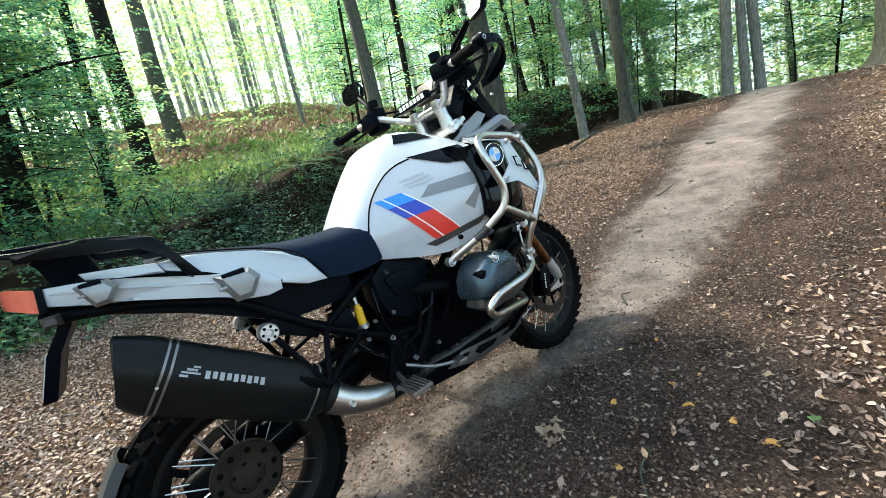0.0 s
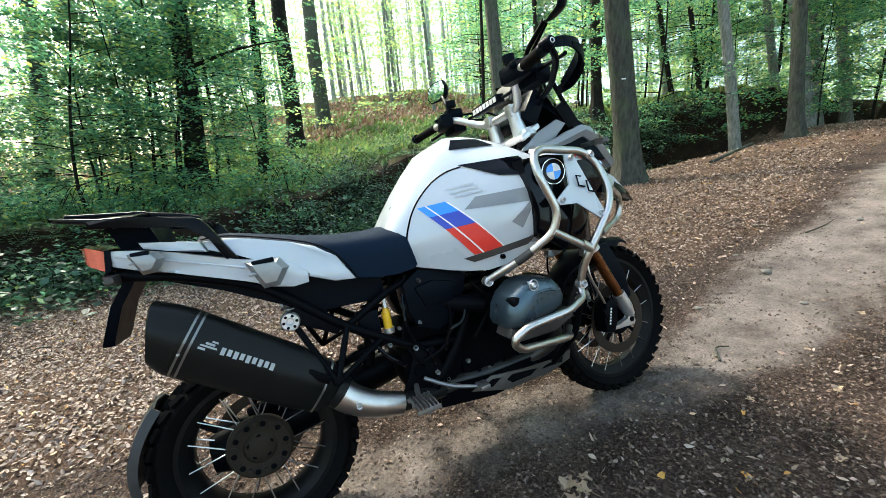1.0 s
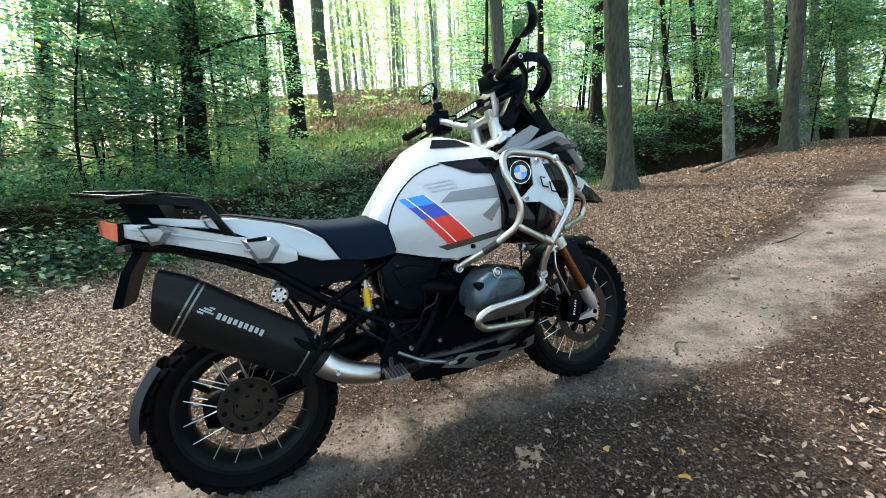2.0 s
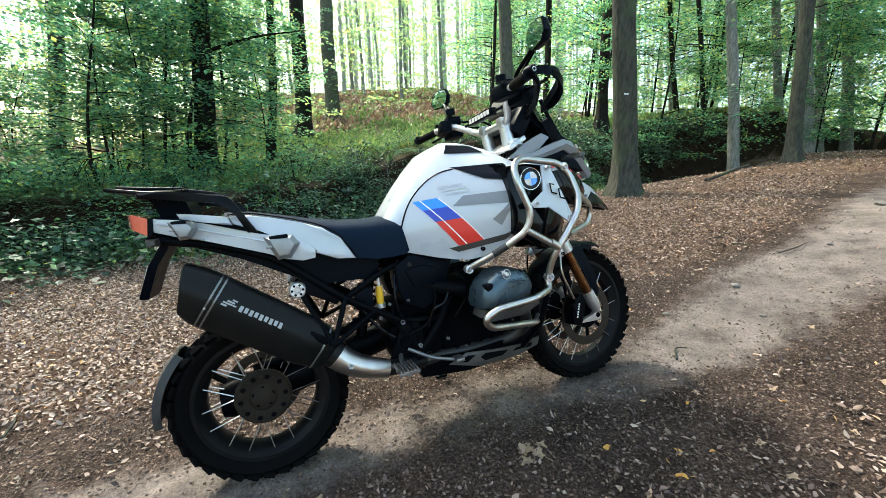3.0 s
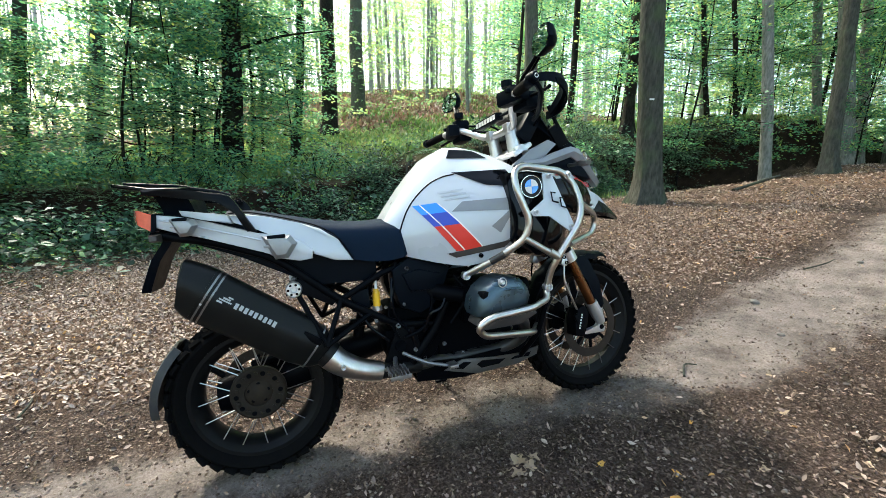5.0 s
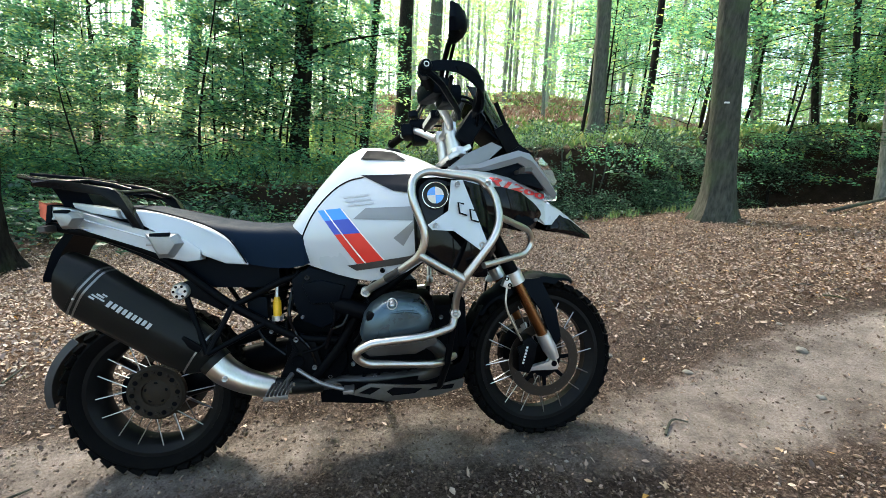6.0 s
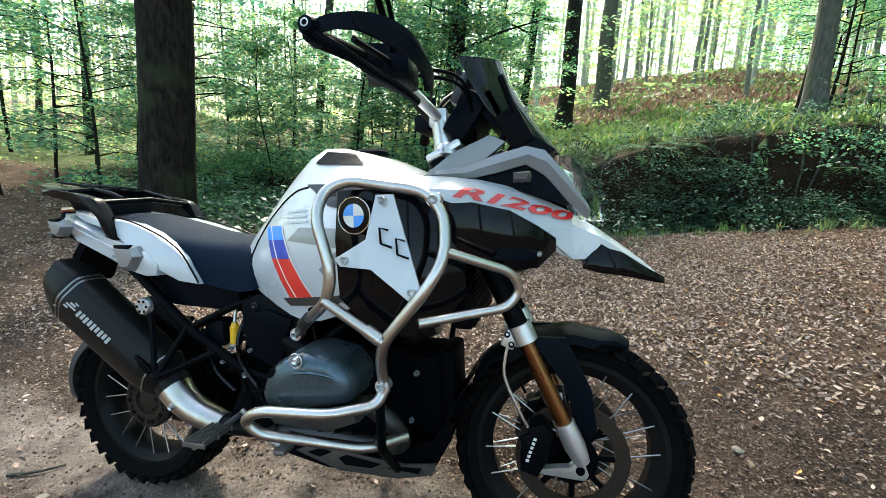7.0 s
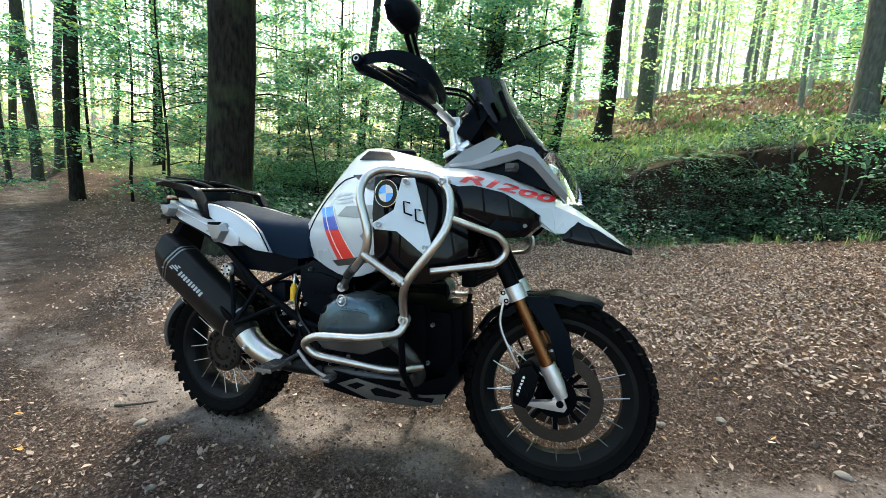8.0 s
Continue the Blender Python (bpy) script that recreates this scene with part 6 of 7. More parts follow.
for s in BOTH:
    for nm, u0, u1, v0, v1, mt in (("stripe", 0, 0.24, 0, 0.2, blue_light), ("stripe", 0.29, 0.86, 0, 0.2, blue_light), ("stripe", 0, 0.24, 0.2, 0.46, blue_dark), ("stripe", 0.29, 0.86, 0.2, 0.46, blue_dark),
                                   ("stripe", 0, 0.24, 0.46, 1, red_decal), ("stripe", 0.29, 0.86, 0.46, 1, red_decal), ("stripe_line", 0.24, 0.29, 0, 1, white_line), ("stripe_line", 0.86, 0.91, 0.02, 0.98, white_line)):
        part(nm, flip(tank_patch(stripe_q(u0, u1, v0, v1), 0.0022), s), mt, tank, {"stripe": "coloured slanted stripe", "stripe_line": "thin pale line"}[nm])
    for poly in ([(0.872, 0.961), (1.056, 0.958), (1.02, 0.914), (0.830, 0.928)], [(1.02, 0.9135), (1.058, 0.948), (0.985, 0.835), (0.955, 0.862)], [(1.03, 0.815), (1.06, 0.82), (1.035, 0.78), (0.975, 0.79)]):
        part("grey_flash", flip(tank_patch(poly, 0.0018), s), grey_paint, tank, "grey flash on the flank")
    # faint raised badge as plain bars, seams, lower grey band
    for k in range(3):
        part("badge_bar", flip(tank_patch([(0.80 + 0.008 * k, 1.005 - 0.014 * k), (0.885 + 0.008 * k, 1.008 - 0.014 * k), (0.883 + 0.008 * k, 1.001 - 0.014 * k), (0.797 + 0.008 * k, 0.998 - 0.014 * k)], 0.0024, 5), s), surface("badge_grey", (0.38, 0.40, 0.42), 0.3) if k == 0 and s < 0 else bpy.data.materials["badge_grey"], tank)
    part("seam", flip(tank_line([(0.625, 0.80), (0.655, 0.89), (0.70, 0.968), (0.765, 1.03), (0.82, 1.058), (0.87, 1.066)], 0.003), s), frame_black, tank)
    part("lower_band", flip(tank_patch([(0.80, 0.776), (1.03, 0.806), (1.0, 0.780), (0.83, 0.758)], 0.003), s), dark_grey, tank)
    part("black_wedge", flip(tank_patch([(0.862, 1.072), (1.06, 1.062), (1.065, 0.992), (0.965, 1.012)], 0.004), s), gloss_black, tank, "glossy black wedge panel")
    part("ridge_vent", flip(tank_patch([(0.885, 1.166), (0.975, 1.155), (1.02, 1.118), (0.862, 1.130)], 0.003), s), black_plastic, tank, "black recess beside the tank ridge")
    part("bolt", flip(y_bolt(tuple(on_tank(0.915, 0.758, 0.004)), 0.008), s), frame_black, tank)
part("filler_cap", lathe([(0.012, 0.008), (0.045, 0.008), (0.052, 0.0), (0.052, -0.01)], 28, pose(0.96, 0, 1.178, 90, 0, 0)), black_plastic, tank)

# ---- front panels beside the tank ----
for s in BOTH:
    pn = part("side_shroud", flip(loft([[Vector((x, -y0, z1)), Vector((x, -y1, (z0 + z1) / 2 + 0.01)), Vector((x, -y1 + 0.01, z0)), Vector((x, -y0 + 0.12, z0 - 0.01)), Vector((x, -y0 + 0.12, z1))] for x, y0, y1, z0, z1 in
                  ((1.02, 0.335, 0.355, 0.80, 1.045), (1.10, 0.355, 0.372, 0.74, 1.045), (1.18, 0.335, 0.362, 0.72, 1.035), (1.25, 0.29, 0.325, 0.74, 1.02), (1.30, 0.25, 0.28, 0.80, 1.0))]), s), gloss_black, bike, "glossy black tank shroud")
    # round emblem in plain colours
    ec = Vector((1.088, -0.383, 0.988))
    et = Matrix.Translation(ec) @ Matrix.Rotation(radians(-6), 4, "Z")
    em = part("emblem", flip(lathe([(0.002, -0.010), (0.036, -0.010), (0.040, -0.006), (0.040, 0.006)], 36, et), s), gloss_black, pn, "round emblem with blue and white quarters")
    part("emblem_rim", flip(tube([et @ Vector((0.0385 * math.cos(a), -0.0095, 0.0385 * math.sin(a))) for a in (2 * math.pi * k / 36 for k in range(36))], 0.0014, 6, True), s), chrome, em)
    for q in range(4):
        w = bmesh.new()
        vs = [w.verts.new(et @ Vector((0, -0.0112, 0)))] + [w.verts.new(et @ Vector((0.025 * math.cos(a), -0.0112, 0.025 * math.sin(a)))) for a in (math.pi / 2 * q + math.pi / 12 * k for k in range(7))]
        w.faces.new(vs)
        part("emblem_quarter", flip(w, s), roundel_blue if q in (1, 3) else mark_white, em, smooth=False)
    # white guard plate, stands off the shroud
    gp = part("guard_plate", flip(plate([(1.137, 1.030), (1.174, 1.030), (1.236, 0.838), (1.212, 0.815), (1.134, 0.879), (1.068, 0.884), (1.055, 0.900), (1.122, 0.938)], -0.412, -0.406, 0.001, lambda x, y, z: Vector((x, y - 0.12 * (0.93 - z) + 0.10 * (x - 1.15) + (0.10 if z > 0.93 else 0.02) * (z - 0.93), z))), s), white_paint, bike, "white guard plate bolted to the bars")
    for x, z in ((1.155, 1.018), (1.078, 0.897), (1.219, 0.832)):
        part("bolt", flip(y_bolt((x, -0.413 - 0.12 * (0.93 - z) + 0.10 * (x - 1.15) + 0.02 * max(0, z - 0.93), z), 0.009), s), silver, gp)
    for dx, dz in ((0, 0), (0.035, -0.022)):
        y = -0.4145
        part("slot", flip(tube([Vector((1.170 + dx, y + 0.004, 0.957 + dz)), Vector((1.152 + dx, y + 0.002, 0.962 + dz)), Vector((1.155 + dx, y, 0.93 + dz)), Vector((1.178 + dx, y + 0.001, 0.922 + dz))], 0.0028, 6), s), frame_black, gp)

    # ---- crash bars ----
    ub = part("upper_crash_bar", flip(tube(bend_pts([(0.853, -0.266, 0.688), (0.94, -0.36, 0.745), (1.03, -0.42, 0.808), (1.050, -0.43, 0.870), (1.012, -0.42, 0.985), (1.02, -0.395, 1.042), (1.065, -0.375, 1.064), (1.235, -0.36, 1.035), (1.278, -0.37, 0.985), (1.285, -0.40, 0.905), (1.255, -0.42, 0.845), (1.155, -0.42, 0.728), (1.135, -0.39, 0.67), (1.132, -0.365, 0.60)], 0.04, 6), 0.0125, 14), s), steel, bike, "brushed steel upper crash bar")
    part("cross_tube", flip(tube([(1.026, -0.425, 0.812), (1.156, -0.421, 0.728)], 0.0115, 12), s), steel, ub)
    part("sleeve", flip(tube([(1.120, -0.4235, 0.754), (1.150, -0.4225, 0.733)], 0.0145, 12), s), steel, ub)
    ex = part("front_loop", flip(tube(bend_pts([(1.285, -0.395, 0.912), (1.405, -0.31, 0.862), (1.425, -0.29, 0.82), (1.395, -0.30, 0.782), (1.225, -0.40, 0.765)], 0.03, 6), 0.0105, 12), s), steel, ub)
    for c in ((1.255, -0.360, 1.018), (0.855, -0.268, 0.688), (1.133, -0.372, 0.617)):
        part("bar_bolt", flip(joined(y_bolt((c[0], c[1] - 0.012, c[2]), 0.010, 0.01), lathe([(0.016, -0.012), (0.016, 0.012)], 16, Matrix.Translation(c))), s), silver, ub)
    part("printed_sleeve", flip(tube([(0.925, -0.352, 0.738), (0.965, -0.385, 0.764)], 0.0131, 12), s), dark_grey, ub)
    lb = part("lower_crash_bar", flip(tube(bend_pts([(1.132, -0.365, 0.605), (1.12, -0.385, 0.575), (1.03, -0.43, 0.566), (0.865, -0.44, 0.563), (0.815, -0.435, 0.535), (0.845, -0.42, 0.497), (1.075, -0.345, 0.447), (1.14, -0.26, 0.44)], 0.035, 6), 0.0125, 14), s), steel, bike, "brushed steel lower crash bar round the cylinder")
    part("bar_leg", flip(tube(bend_pts([(1.125, -0.38, 0.59), (1.105, -0.33, 0.44), (1.09, -0.20, 0.31)], 0.03), 0.011, 10), s), frame_black, lb)

# ---- beak, headlamp, screen ----
def beak_ring(x, w, zt, zs, zb):
    """Section of the beak: ridge zt, shoulder zs, lower edge zb, half width w."""
    h = [(0, zt), (w * 0.45, zt - 0.003), (w * 0.85, zs + 0.005), (w, zs), (w * 1.0, zb), (w * 0.95, zb), (w * 0.9, zs - 0.008), (w * 0.4, zt - 0.014), (0, zt - 0.014)]
    r = [Vector((x, -a, b)) for a, b in h]
    l = [Vector((x, a, b)) for a, b in h[1:-1]]
    return r + l[::-1]


beak = part("beak", loft([beak_ring(1.48, 0.125, 1.01, 0.975, 0.90), beak_ring(1.54, 0.118, 0.985, 0.955, 0.868), beak_ring(1.575, 0.108, 0.965, 0.938, 0.868), beak_ring(1.61, 0.095, 0.942, 0.922, 0.905), beak_ring(1.66, 0.07, 0.905, 0.888, 0.874), beak_ring(1.72, 0.04, 0.858, 0.845, 0.836), beak_ring(1.755, 0.018, 0.826, 0.818, 0.812)]), white_paint, bike, "white pointed beak")
for s in BOTH:
    part("beak_tip", flip(loft([[Vector((x, -w, z0)), Vector((x, -w - 0.004, z1)), Vector((x, -w * 0.9, z2)), Vector((x, -w * 0.5, z0 + 0.003))] for x, w, z0, z1, z2 in
         ((1.565, 0.112, 0.845, 0.858, 0.872), (1.61, 0.102, 0.832, 0.86, 0.91), (1.67, 0.073, 0.822, 0.845, 0.878), (1.73, 0.042, 0.806, 0.82, 0.838), (1.775, 0.012, 0.795, 0.80, 0.812))]), s), gloss_black, beak, "black beak underside")
    # white flank panel that runs from the tank to the beak
    fb = flip(loft([[Vector((x, -y0, zt)), Vector((x, -y1, zm)), Vector((x, -y1, zb)), Vector((x, -y1 + 0.01, zb - 0.003)), Vector((x, -y1 + 0.014, zm)), Vector((x, -y0 + 0.012, zt - 0.012))] for x, y0, y1, zt, zm, zb in
         ((1.15, 0.20, 0.285, 1.085, 1.045, 1.010), (1.24, 0.185, 0.275, 1.080, 1.045, 1.008), (1.32, 0.165, 0.245, 1.070, 1.040, 1.000), (1.40, 0.145, 0.205, 1.050, 1.020, 0.975), (1.48, 0.115, 0.155, 1.015, 0.985, 0.925), (1.54, 0.105, 0.122, 0.985, 0.955, 0.870))]), s)
    bmesh.ops.triangulate(fb, faces=fb.faces)
    fl = part("flank_panel", fb, white_paint, bike, "white flank panel with red lettering")
    # dark intake snorkel under the flank panel
    part("intake_cover", flip(loft([[Vector((x, -y + 0.09, zt)), Vector((x, -y + 0.01, zt)), Vector((x, -y, (zt + zb) / 2)), Vector((x, -y + 0.02, zb)), Vector((x, -y + 0.12, zb))] for x, y, zt, zb in
         ((1.24, 0.305, 1.01, 0.90), (1.32, 0.30, 1.012, 0.875), (1.40, 0.265, 0.992, 0.855), (1.46, 0.225, 0.955, 0.858), (1.50, 0.185, 0.925, 0.895))]), s), gloss_black, bike, "glossy black intake cover")
    part("intake_mouth", flip(plate([(1.36, 0.885), (1.44, 0.872), (1.465, 0.885), (1.40, 0.935)], -0.272, -0.262, 0.004, lambda x, y, z: Vector((x, y + 0.62 * (x - 1.38), z))), s), black_plastic, bike)
    part("bolt", flip(y_bolt((1.463, -0.225, 0.892), 0.006), s), silver, bike)
    # grey nose arm that frames the lamp
    arm = part("nose_arm", flip(loft([[Vector((x, -y, z + h)), Vector((x + 0.006, -y - 0.012, z)), Vector((x, -y, z - h)), Vector((x - 0.004, -y + 0.03, z - h)), Vector((x - 0.004, -y + 0.03, z + h))] for x, y, z, h in
         ((1.20, 0.155, 1.088, 0.012), (1.28, 0.165, 1.088, 0.016), (1.36, 0.165, 1.108, 0.022), (1.43, 0.16, 1.125, 0.022), (1.475, 0.155, 1.105, 0.030), (1.525, 0.145, 1.045, 0.030), (1.575, 0.13, 0.985, 0.020))]), s), grey_paint, bike, "grey nose arm")
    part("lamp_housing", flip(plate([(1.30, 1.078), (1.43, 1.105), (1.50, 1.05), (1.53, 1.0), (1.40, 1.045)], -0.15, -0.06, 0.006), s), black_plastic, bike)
    ts = part("turn_signal", flip(joined(tube([(1.42, -0.15, 1.068), (1.425, -0.22, 1.066)], 0.008, 8), loft([[Vector((1.425 + a, -0.215 - d, 1.066 + b)) for a, b in ((-r, -r * 0.6), (r, -r * 0.6), (r * 1.2, 0), (r, r * 0.6), (-r, r * 0.6))] for d, r in ((0, 0.014), (0.03, 0.019), (0.06, 0.012))])), s), dark_grey, bike)
    part("dash_side", flip(plate([(1.155, 1.085), (1.30, 1.10), (1.38, 1.165), (1.34, 1.185), (1.24, 1.145)], -0.135, -0.115, 0.006), s), grey_paint, bike)
lamp = part("headlamp", loft([[Vector((x, y * w, z)) for y, z, x in ((-1, z0, x0), (-0.3, z0 - 0.005, x0 + 0.012), (0.3, z0 - 0.005, x0 + 0.012), (1, z0, x0), (0.9, z0, x0 - 0.05), (-0.9, z0, x0 - 0.05))] for x0, z0, w in ((1.535, 1.125, 0.115), (1.575, 1.075, 0.12), (1.60, 1.02, 0.11), (1.61, 0.965, 0.075))]), lamp_glass, bike, "clear headlamp glass")
part("reflector", joined(*[lathe([(0.012, 0.0), (0.03, 0.012), (0.042, 0.03), (0.045, 0.034), (0.03, 0.036)], 24, pose(1.555, y, 1.06, 0, 0, 90)) for y in (-0.055, 0.055)]), chrome, lamp)
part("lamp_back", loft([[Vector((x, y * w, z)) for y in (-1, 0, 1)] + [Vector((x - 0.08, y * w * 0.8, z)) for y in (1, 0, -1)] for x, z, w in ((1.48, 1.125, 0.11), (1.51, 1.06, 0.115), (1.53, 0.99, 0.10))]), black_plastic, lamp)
# curved screen, raked back
scr = []
for k in range(9):
    t = k / 8
    x, z, w = 1.515 - 0.155 * t - 0.012 * math.sin(t * math.pi), 1.145 + 0.245 * t, 0.10 + 0.03 * math.sin(t * 2.4)
    scr.append((x, z, w))
sbm = bmesh.new()
loft_into(sbm, [[Vector((x - 0.10 * u * u, w * u, z + (0.012 * (1 - abs(u)) if k == 8 else 0))) for u in (-1, -0.75, -0.5, -0.25, 0, 0.25, 0.5, 0.75, 1)] + [Vector((x - 0.10 * u * u - 0.004, w * u, z)) for u in (1, 0.75, 0.5, 0.25, 0, -0.25, -0.5, -0.75, -1)] for k, (x, z, w) in enumerate(scr)])
screen = part("windscreen", sbm, screen_clear, bike, "smoked windscreen, raked back")
for s in BOTH:
    part("screen_mount", flip(joined(tube([(1.36, -0.10, 1.16), (1.40, -0.12, 1.24), (1.365, -0.115, 1.33)], 0.009, 8), block((1.40, -0.115, 1.20), (0.06, 0.02, 0.10), 0.006, Matrix.Rotation(-0.5, 4, "Y"))), s), frame_black, bike)
    part("bolt", flip(y_bolt((1.43, -0.15, 1.235), 0.006), s), silver, screen)
part("screen_frame", loft([[Vector((x, y, z + 0.012)) for y in (-w, 0, w)] + [Vector((x - 0.03, y, z - 0.012)) for y in (w, 0, -w)] for x, z, w in ((1.50, 1.13, 0.11), (1.42, 1.185, 0.12), (1.35, 1.25, 0.105), (1.31, 1.30, 0.07))]), black_plastic, bike)
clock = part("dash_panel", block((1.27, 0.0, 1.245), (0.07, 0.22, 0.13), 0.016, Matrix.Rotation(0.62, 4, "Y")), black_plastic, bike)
part("display", block((1.243, 0.02, 1.262), (0.003, 0.17, 0.095), 0.001, Matrix.Rotation(0.62, 4, "Y")), surface("display_glass", (0.20, 0.23, 0.26), 0.08, 0, 30, 0.1, 0), clock, "grey display glass")
part("navigation_unit", joined(block((1.245, 0.03, 1.335), (0.025, 0.14, 0.09), 0.01, Matrix.Rotation(0.45, 4, "Y")), block((1.23, 0.03, 1.338), (0.003, 0.12, 0.072), 0.001, Matrix.Rotation(0.45, 4, "Y"))), dark_grey, bike)

# red lettering on both flank panels
def letters(text, size, at, material, parent, name="lettering", label="", shear=0.25):
    cu = bpy.data.curves.new("letters", "FONT")
    cu.body, cu.size, cu.shear, cu.extrude, cu.space_character = text, size, shear, 0.0006, 1.1
    cu.align_x, cu.align_y = "CENTER", "CENTER"
    cu.offset = 0.0012
    tmp = new("tmp_letters", cu)
    me = bpy.data.meshes.new_from_object(tmp.evaluated_get(bpy.context.evaluated_depsgraph_get()))
    bpy.data.objects.remove(tmp)
    me.name = name
    me.materials.append(material)
    ob = new(name, me)
    ob.parent = parent
    ob.matrix_basis = at
    return tagged(ob, label)


# ---- handlebar ----
STEER = Matrix.Translation((0.022, 0, 0.008)) @ STEER
bars = part("handlebar", steer(tube(bend_pts([(1.005, -0.455, 1.295), (1.075, -0.24, 1.315), (1.165, -0.115, 1.235), (1.165, 0.115, 1.235), (1.075, 0.24, 1.315), (1.005, 0.455, 1.295)], 0.05, 6), 0.0145, 14)), silver, bike, "silver tapered handlebar")
part("bar_pad", steer(joined(tube([(1.115, -0.155, 1.285), (1.115, 0.155, 1.285)], 0.0065, 8), block((1.112, 0, 1.287), (0.034, 0.19, 0.034), 0.008))), black_plastic, bars, "black crossbar pad")
for k in range(7):
    part("printed_bar", steer(block((1.0945, 0.075 - 0.025 * k, 1.287), (0.0012, 0.019, 0.019), 0)), mark_white, bars, "white lettering bar on the pad", smooth=False)
part("top_yoke", steer(joined(block((1.185, 0, 1.14), (0.10, 0.27, 0.022), 0.009, Matrix.Rotation(-0.45, 4, "Y")), *[joined(tube([(1.185, y, 1.12), (1.168, y, 1.235)], [0.032, 0.024], 14), block((1.165, y, 1.238), (0.05, 0.042, 0.048), 0.01)) for y in (-0.075, 0.075)], *[lathe([(0.03, -0.016), (0.034, 0.0), (0.03, 0.016)], 20, pose(1.19, y, 1.135, 65, 0, 0)) for y in (-0.105, 0.105)])), silver, bike, "silver yoke with bar risers")
for s in BOTH:
    gr = bmesh.new()
    e0, e1 = Vector((1.005, -0.46, 1.295)), Vector((1.044, -0.335, 1.306))
    ring = [e0.lerp(e1, k / 22) for k in range(23)]
    tube_into(gr, ring, [0.0165 + 0.0012 * (k % 2) for k in range(23)], 14)
    part("grip", steer(flip(gr, s)), rubber, bars, "ribbed black rubber grip")
    part("bar_end", steer(flip(tube([(1.003, -0.485, 1.293), (1.005, -0.46, 1.295)], [0.016, 0.019], 16), s)), black_plastic, bars)
    part("switch_box", steer(flip(joined(block((1.062, -0.278, 1.308), (0.056, 0.125, 0.058), 0.014, Matrix.Rotation(0.25, 4, "Z")), block((1.115, -0.285, 1.285), (0.07, 0.10, 0.06), 0.016), block((1.035, -0.29, 1.325), (0.02, 0.02, 0.014), 0.004)), s)), black_plastic, bars)
    part("master_cylinder", steer(flip(joined(block((1.10, -0.25, 1.335), (0.075, 0.05, 0.045), 0.012), tube([(1.08, -0.22, 1.36), (1.08, -0.22, 1.385)], 0.022, 14)), s)), black_plastic, bars)
    part("lever", steer(flip(tube(curve_pts([(1.10, -0.25, 1.305), (1.105, -0.33, 1.295), (1.085, -0.45, 1.283), (1.08, -0.47, 1.283)], 6), 0.0065, 8), s)), frame_black, bars)
    # hand guard on the throttle side: bow from the bar end round to the bar, with a shield below it
    hg = bars
    if s < 0:
        bow = [(1.004, -0.486, 1.30), (1.06, -0.495, 1.305), (1.125, -0.475, 1.302), (1.172, -0.43, 1.286), (1.190, -0.37, 1.262), (1.188, -0.33, 1.238)]
        cb = curve_pts(bow, 5)
        gb = bmesh.new()
        loft_into(gb, [[p + Vector((a, 0, b)) for a, b in ((-0.008, -h), (0.008, -h), (0.012, 0), (0.008, h), (-0.008, h))] for p, h in ((p, 0.011 + 0.006 * math.sin(math.pi * min(1, i / (len(cb) - 1)))) for i, p in enumerate(cb))])
        hg = part("handguard", steer(flip(gb, s)), black_plastic, bars, "matt black handguard")
        inner = curve_pts([(1.01, -0.49, 1.29), (1.05, -0.46, 1.27), (1.09, -0.40, 1.25), (1.13, -0.33, 1.235), (1.15, -0.27, 1.225)], 5)
        gi = bmesh.new()
        tube_into(gi, inner, 0.010, 8)
        part("guard_strut", steer(flip(gi, s)), black_plastic, hg)
        sh = bmesh.new()
        a = curve_pts([(1.085, -0.492, 1.303), (1.13, -0.477, 1.30), (1.180, -0.432, 1.284), (1.200, -0.36, 1.257), (1.188, -0.30, 1.243)], 5)
        b = curve_pts([(1.09, -0.488, 1.290), (1.135, -0.467, 1.272), (1.180, -0.425, 1.250), (1.197, -0.36, 1.224), (1.185, -0.30, 1.215)], 5)
        loft_into(sh, [[p, p + Vector((0.006, -0.003, 0)), q + Vector((0.006, -0.003, 0)), q] for p, q in zip(a, b)])
        part("guard_shield", steer(flip(sh, s)), black_plastic, hg)
    part("bar_end_cap", steer(flip(lathe([(0.004, -0.508), (0.014, -0.506), (0.018, -0.498), (0.018, -0.47)], 16, Matrix.Translation((1.004, 0.0, 1.302))), s)), black_plastic, hg)
    part("bolt", steer(flip(tube([Vector((1.004 + 0.0065 * math.cos(q), -0.508, 1.302 + 0.0065 * math.sin(q))) for q in (k * math.pi / 7 for k in range(14))], 0.0013, 6, True), s)), silver, hg)
    # mirror on its stalk
    st = part("mirror_stalk", steer(flip(tube(bend_pts([(1.10, -0.27, 1.33), (1.10 + 0.005 * s, -0.30, 1.38 + 0.015 * s), (1.12 + 0.022 * s, -0.385, 1.43 + 0.025 * s), (1.127 + 0.022 * s, -0.40, 1.45 + 0.025 * s)], 0.03), 0.008, 10), s)), frame_black, bars)
    part("stalk_stem", steer(flip(tube([(1.112, -0.285, 1.36 + 0.01 * s), (1.138 + 0.022 * s, -0.385, 1.435 + 0.025 * s)], 0.0055, 8), s)), frame_black, st)
    mc = Matrix.Translation((1.123 + 0.022 * s, -0.425, 1.47 + 0.025 * s)) @ Matrix.Rotation(radians(-12), 4, "Z") @ Matrix.Rotation(radians(6), 4, "Y")
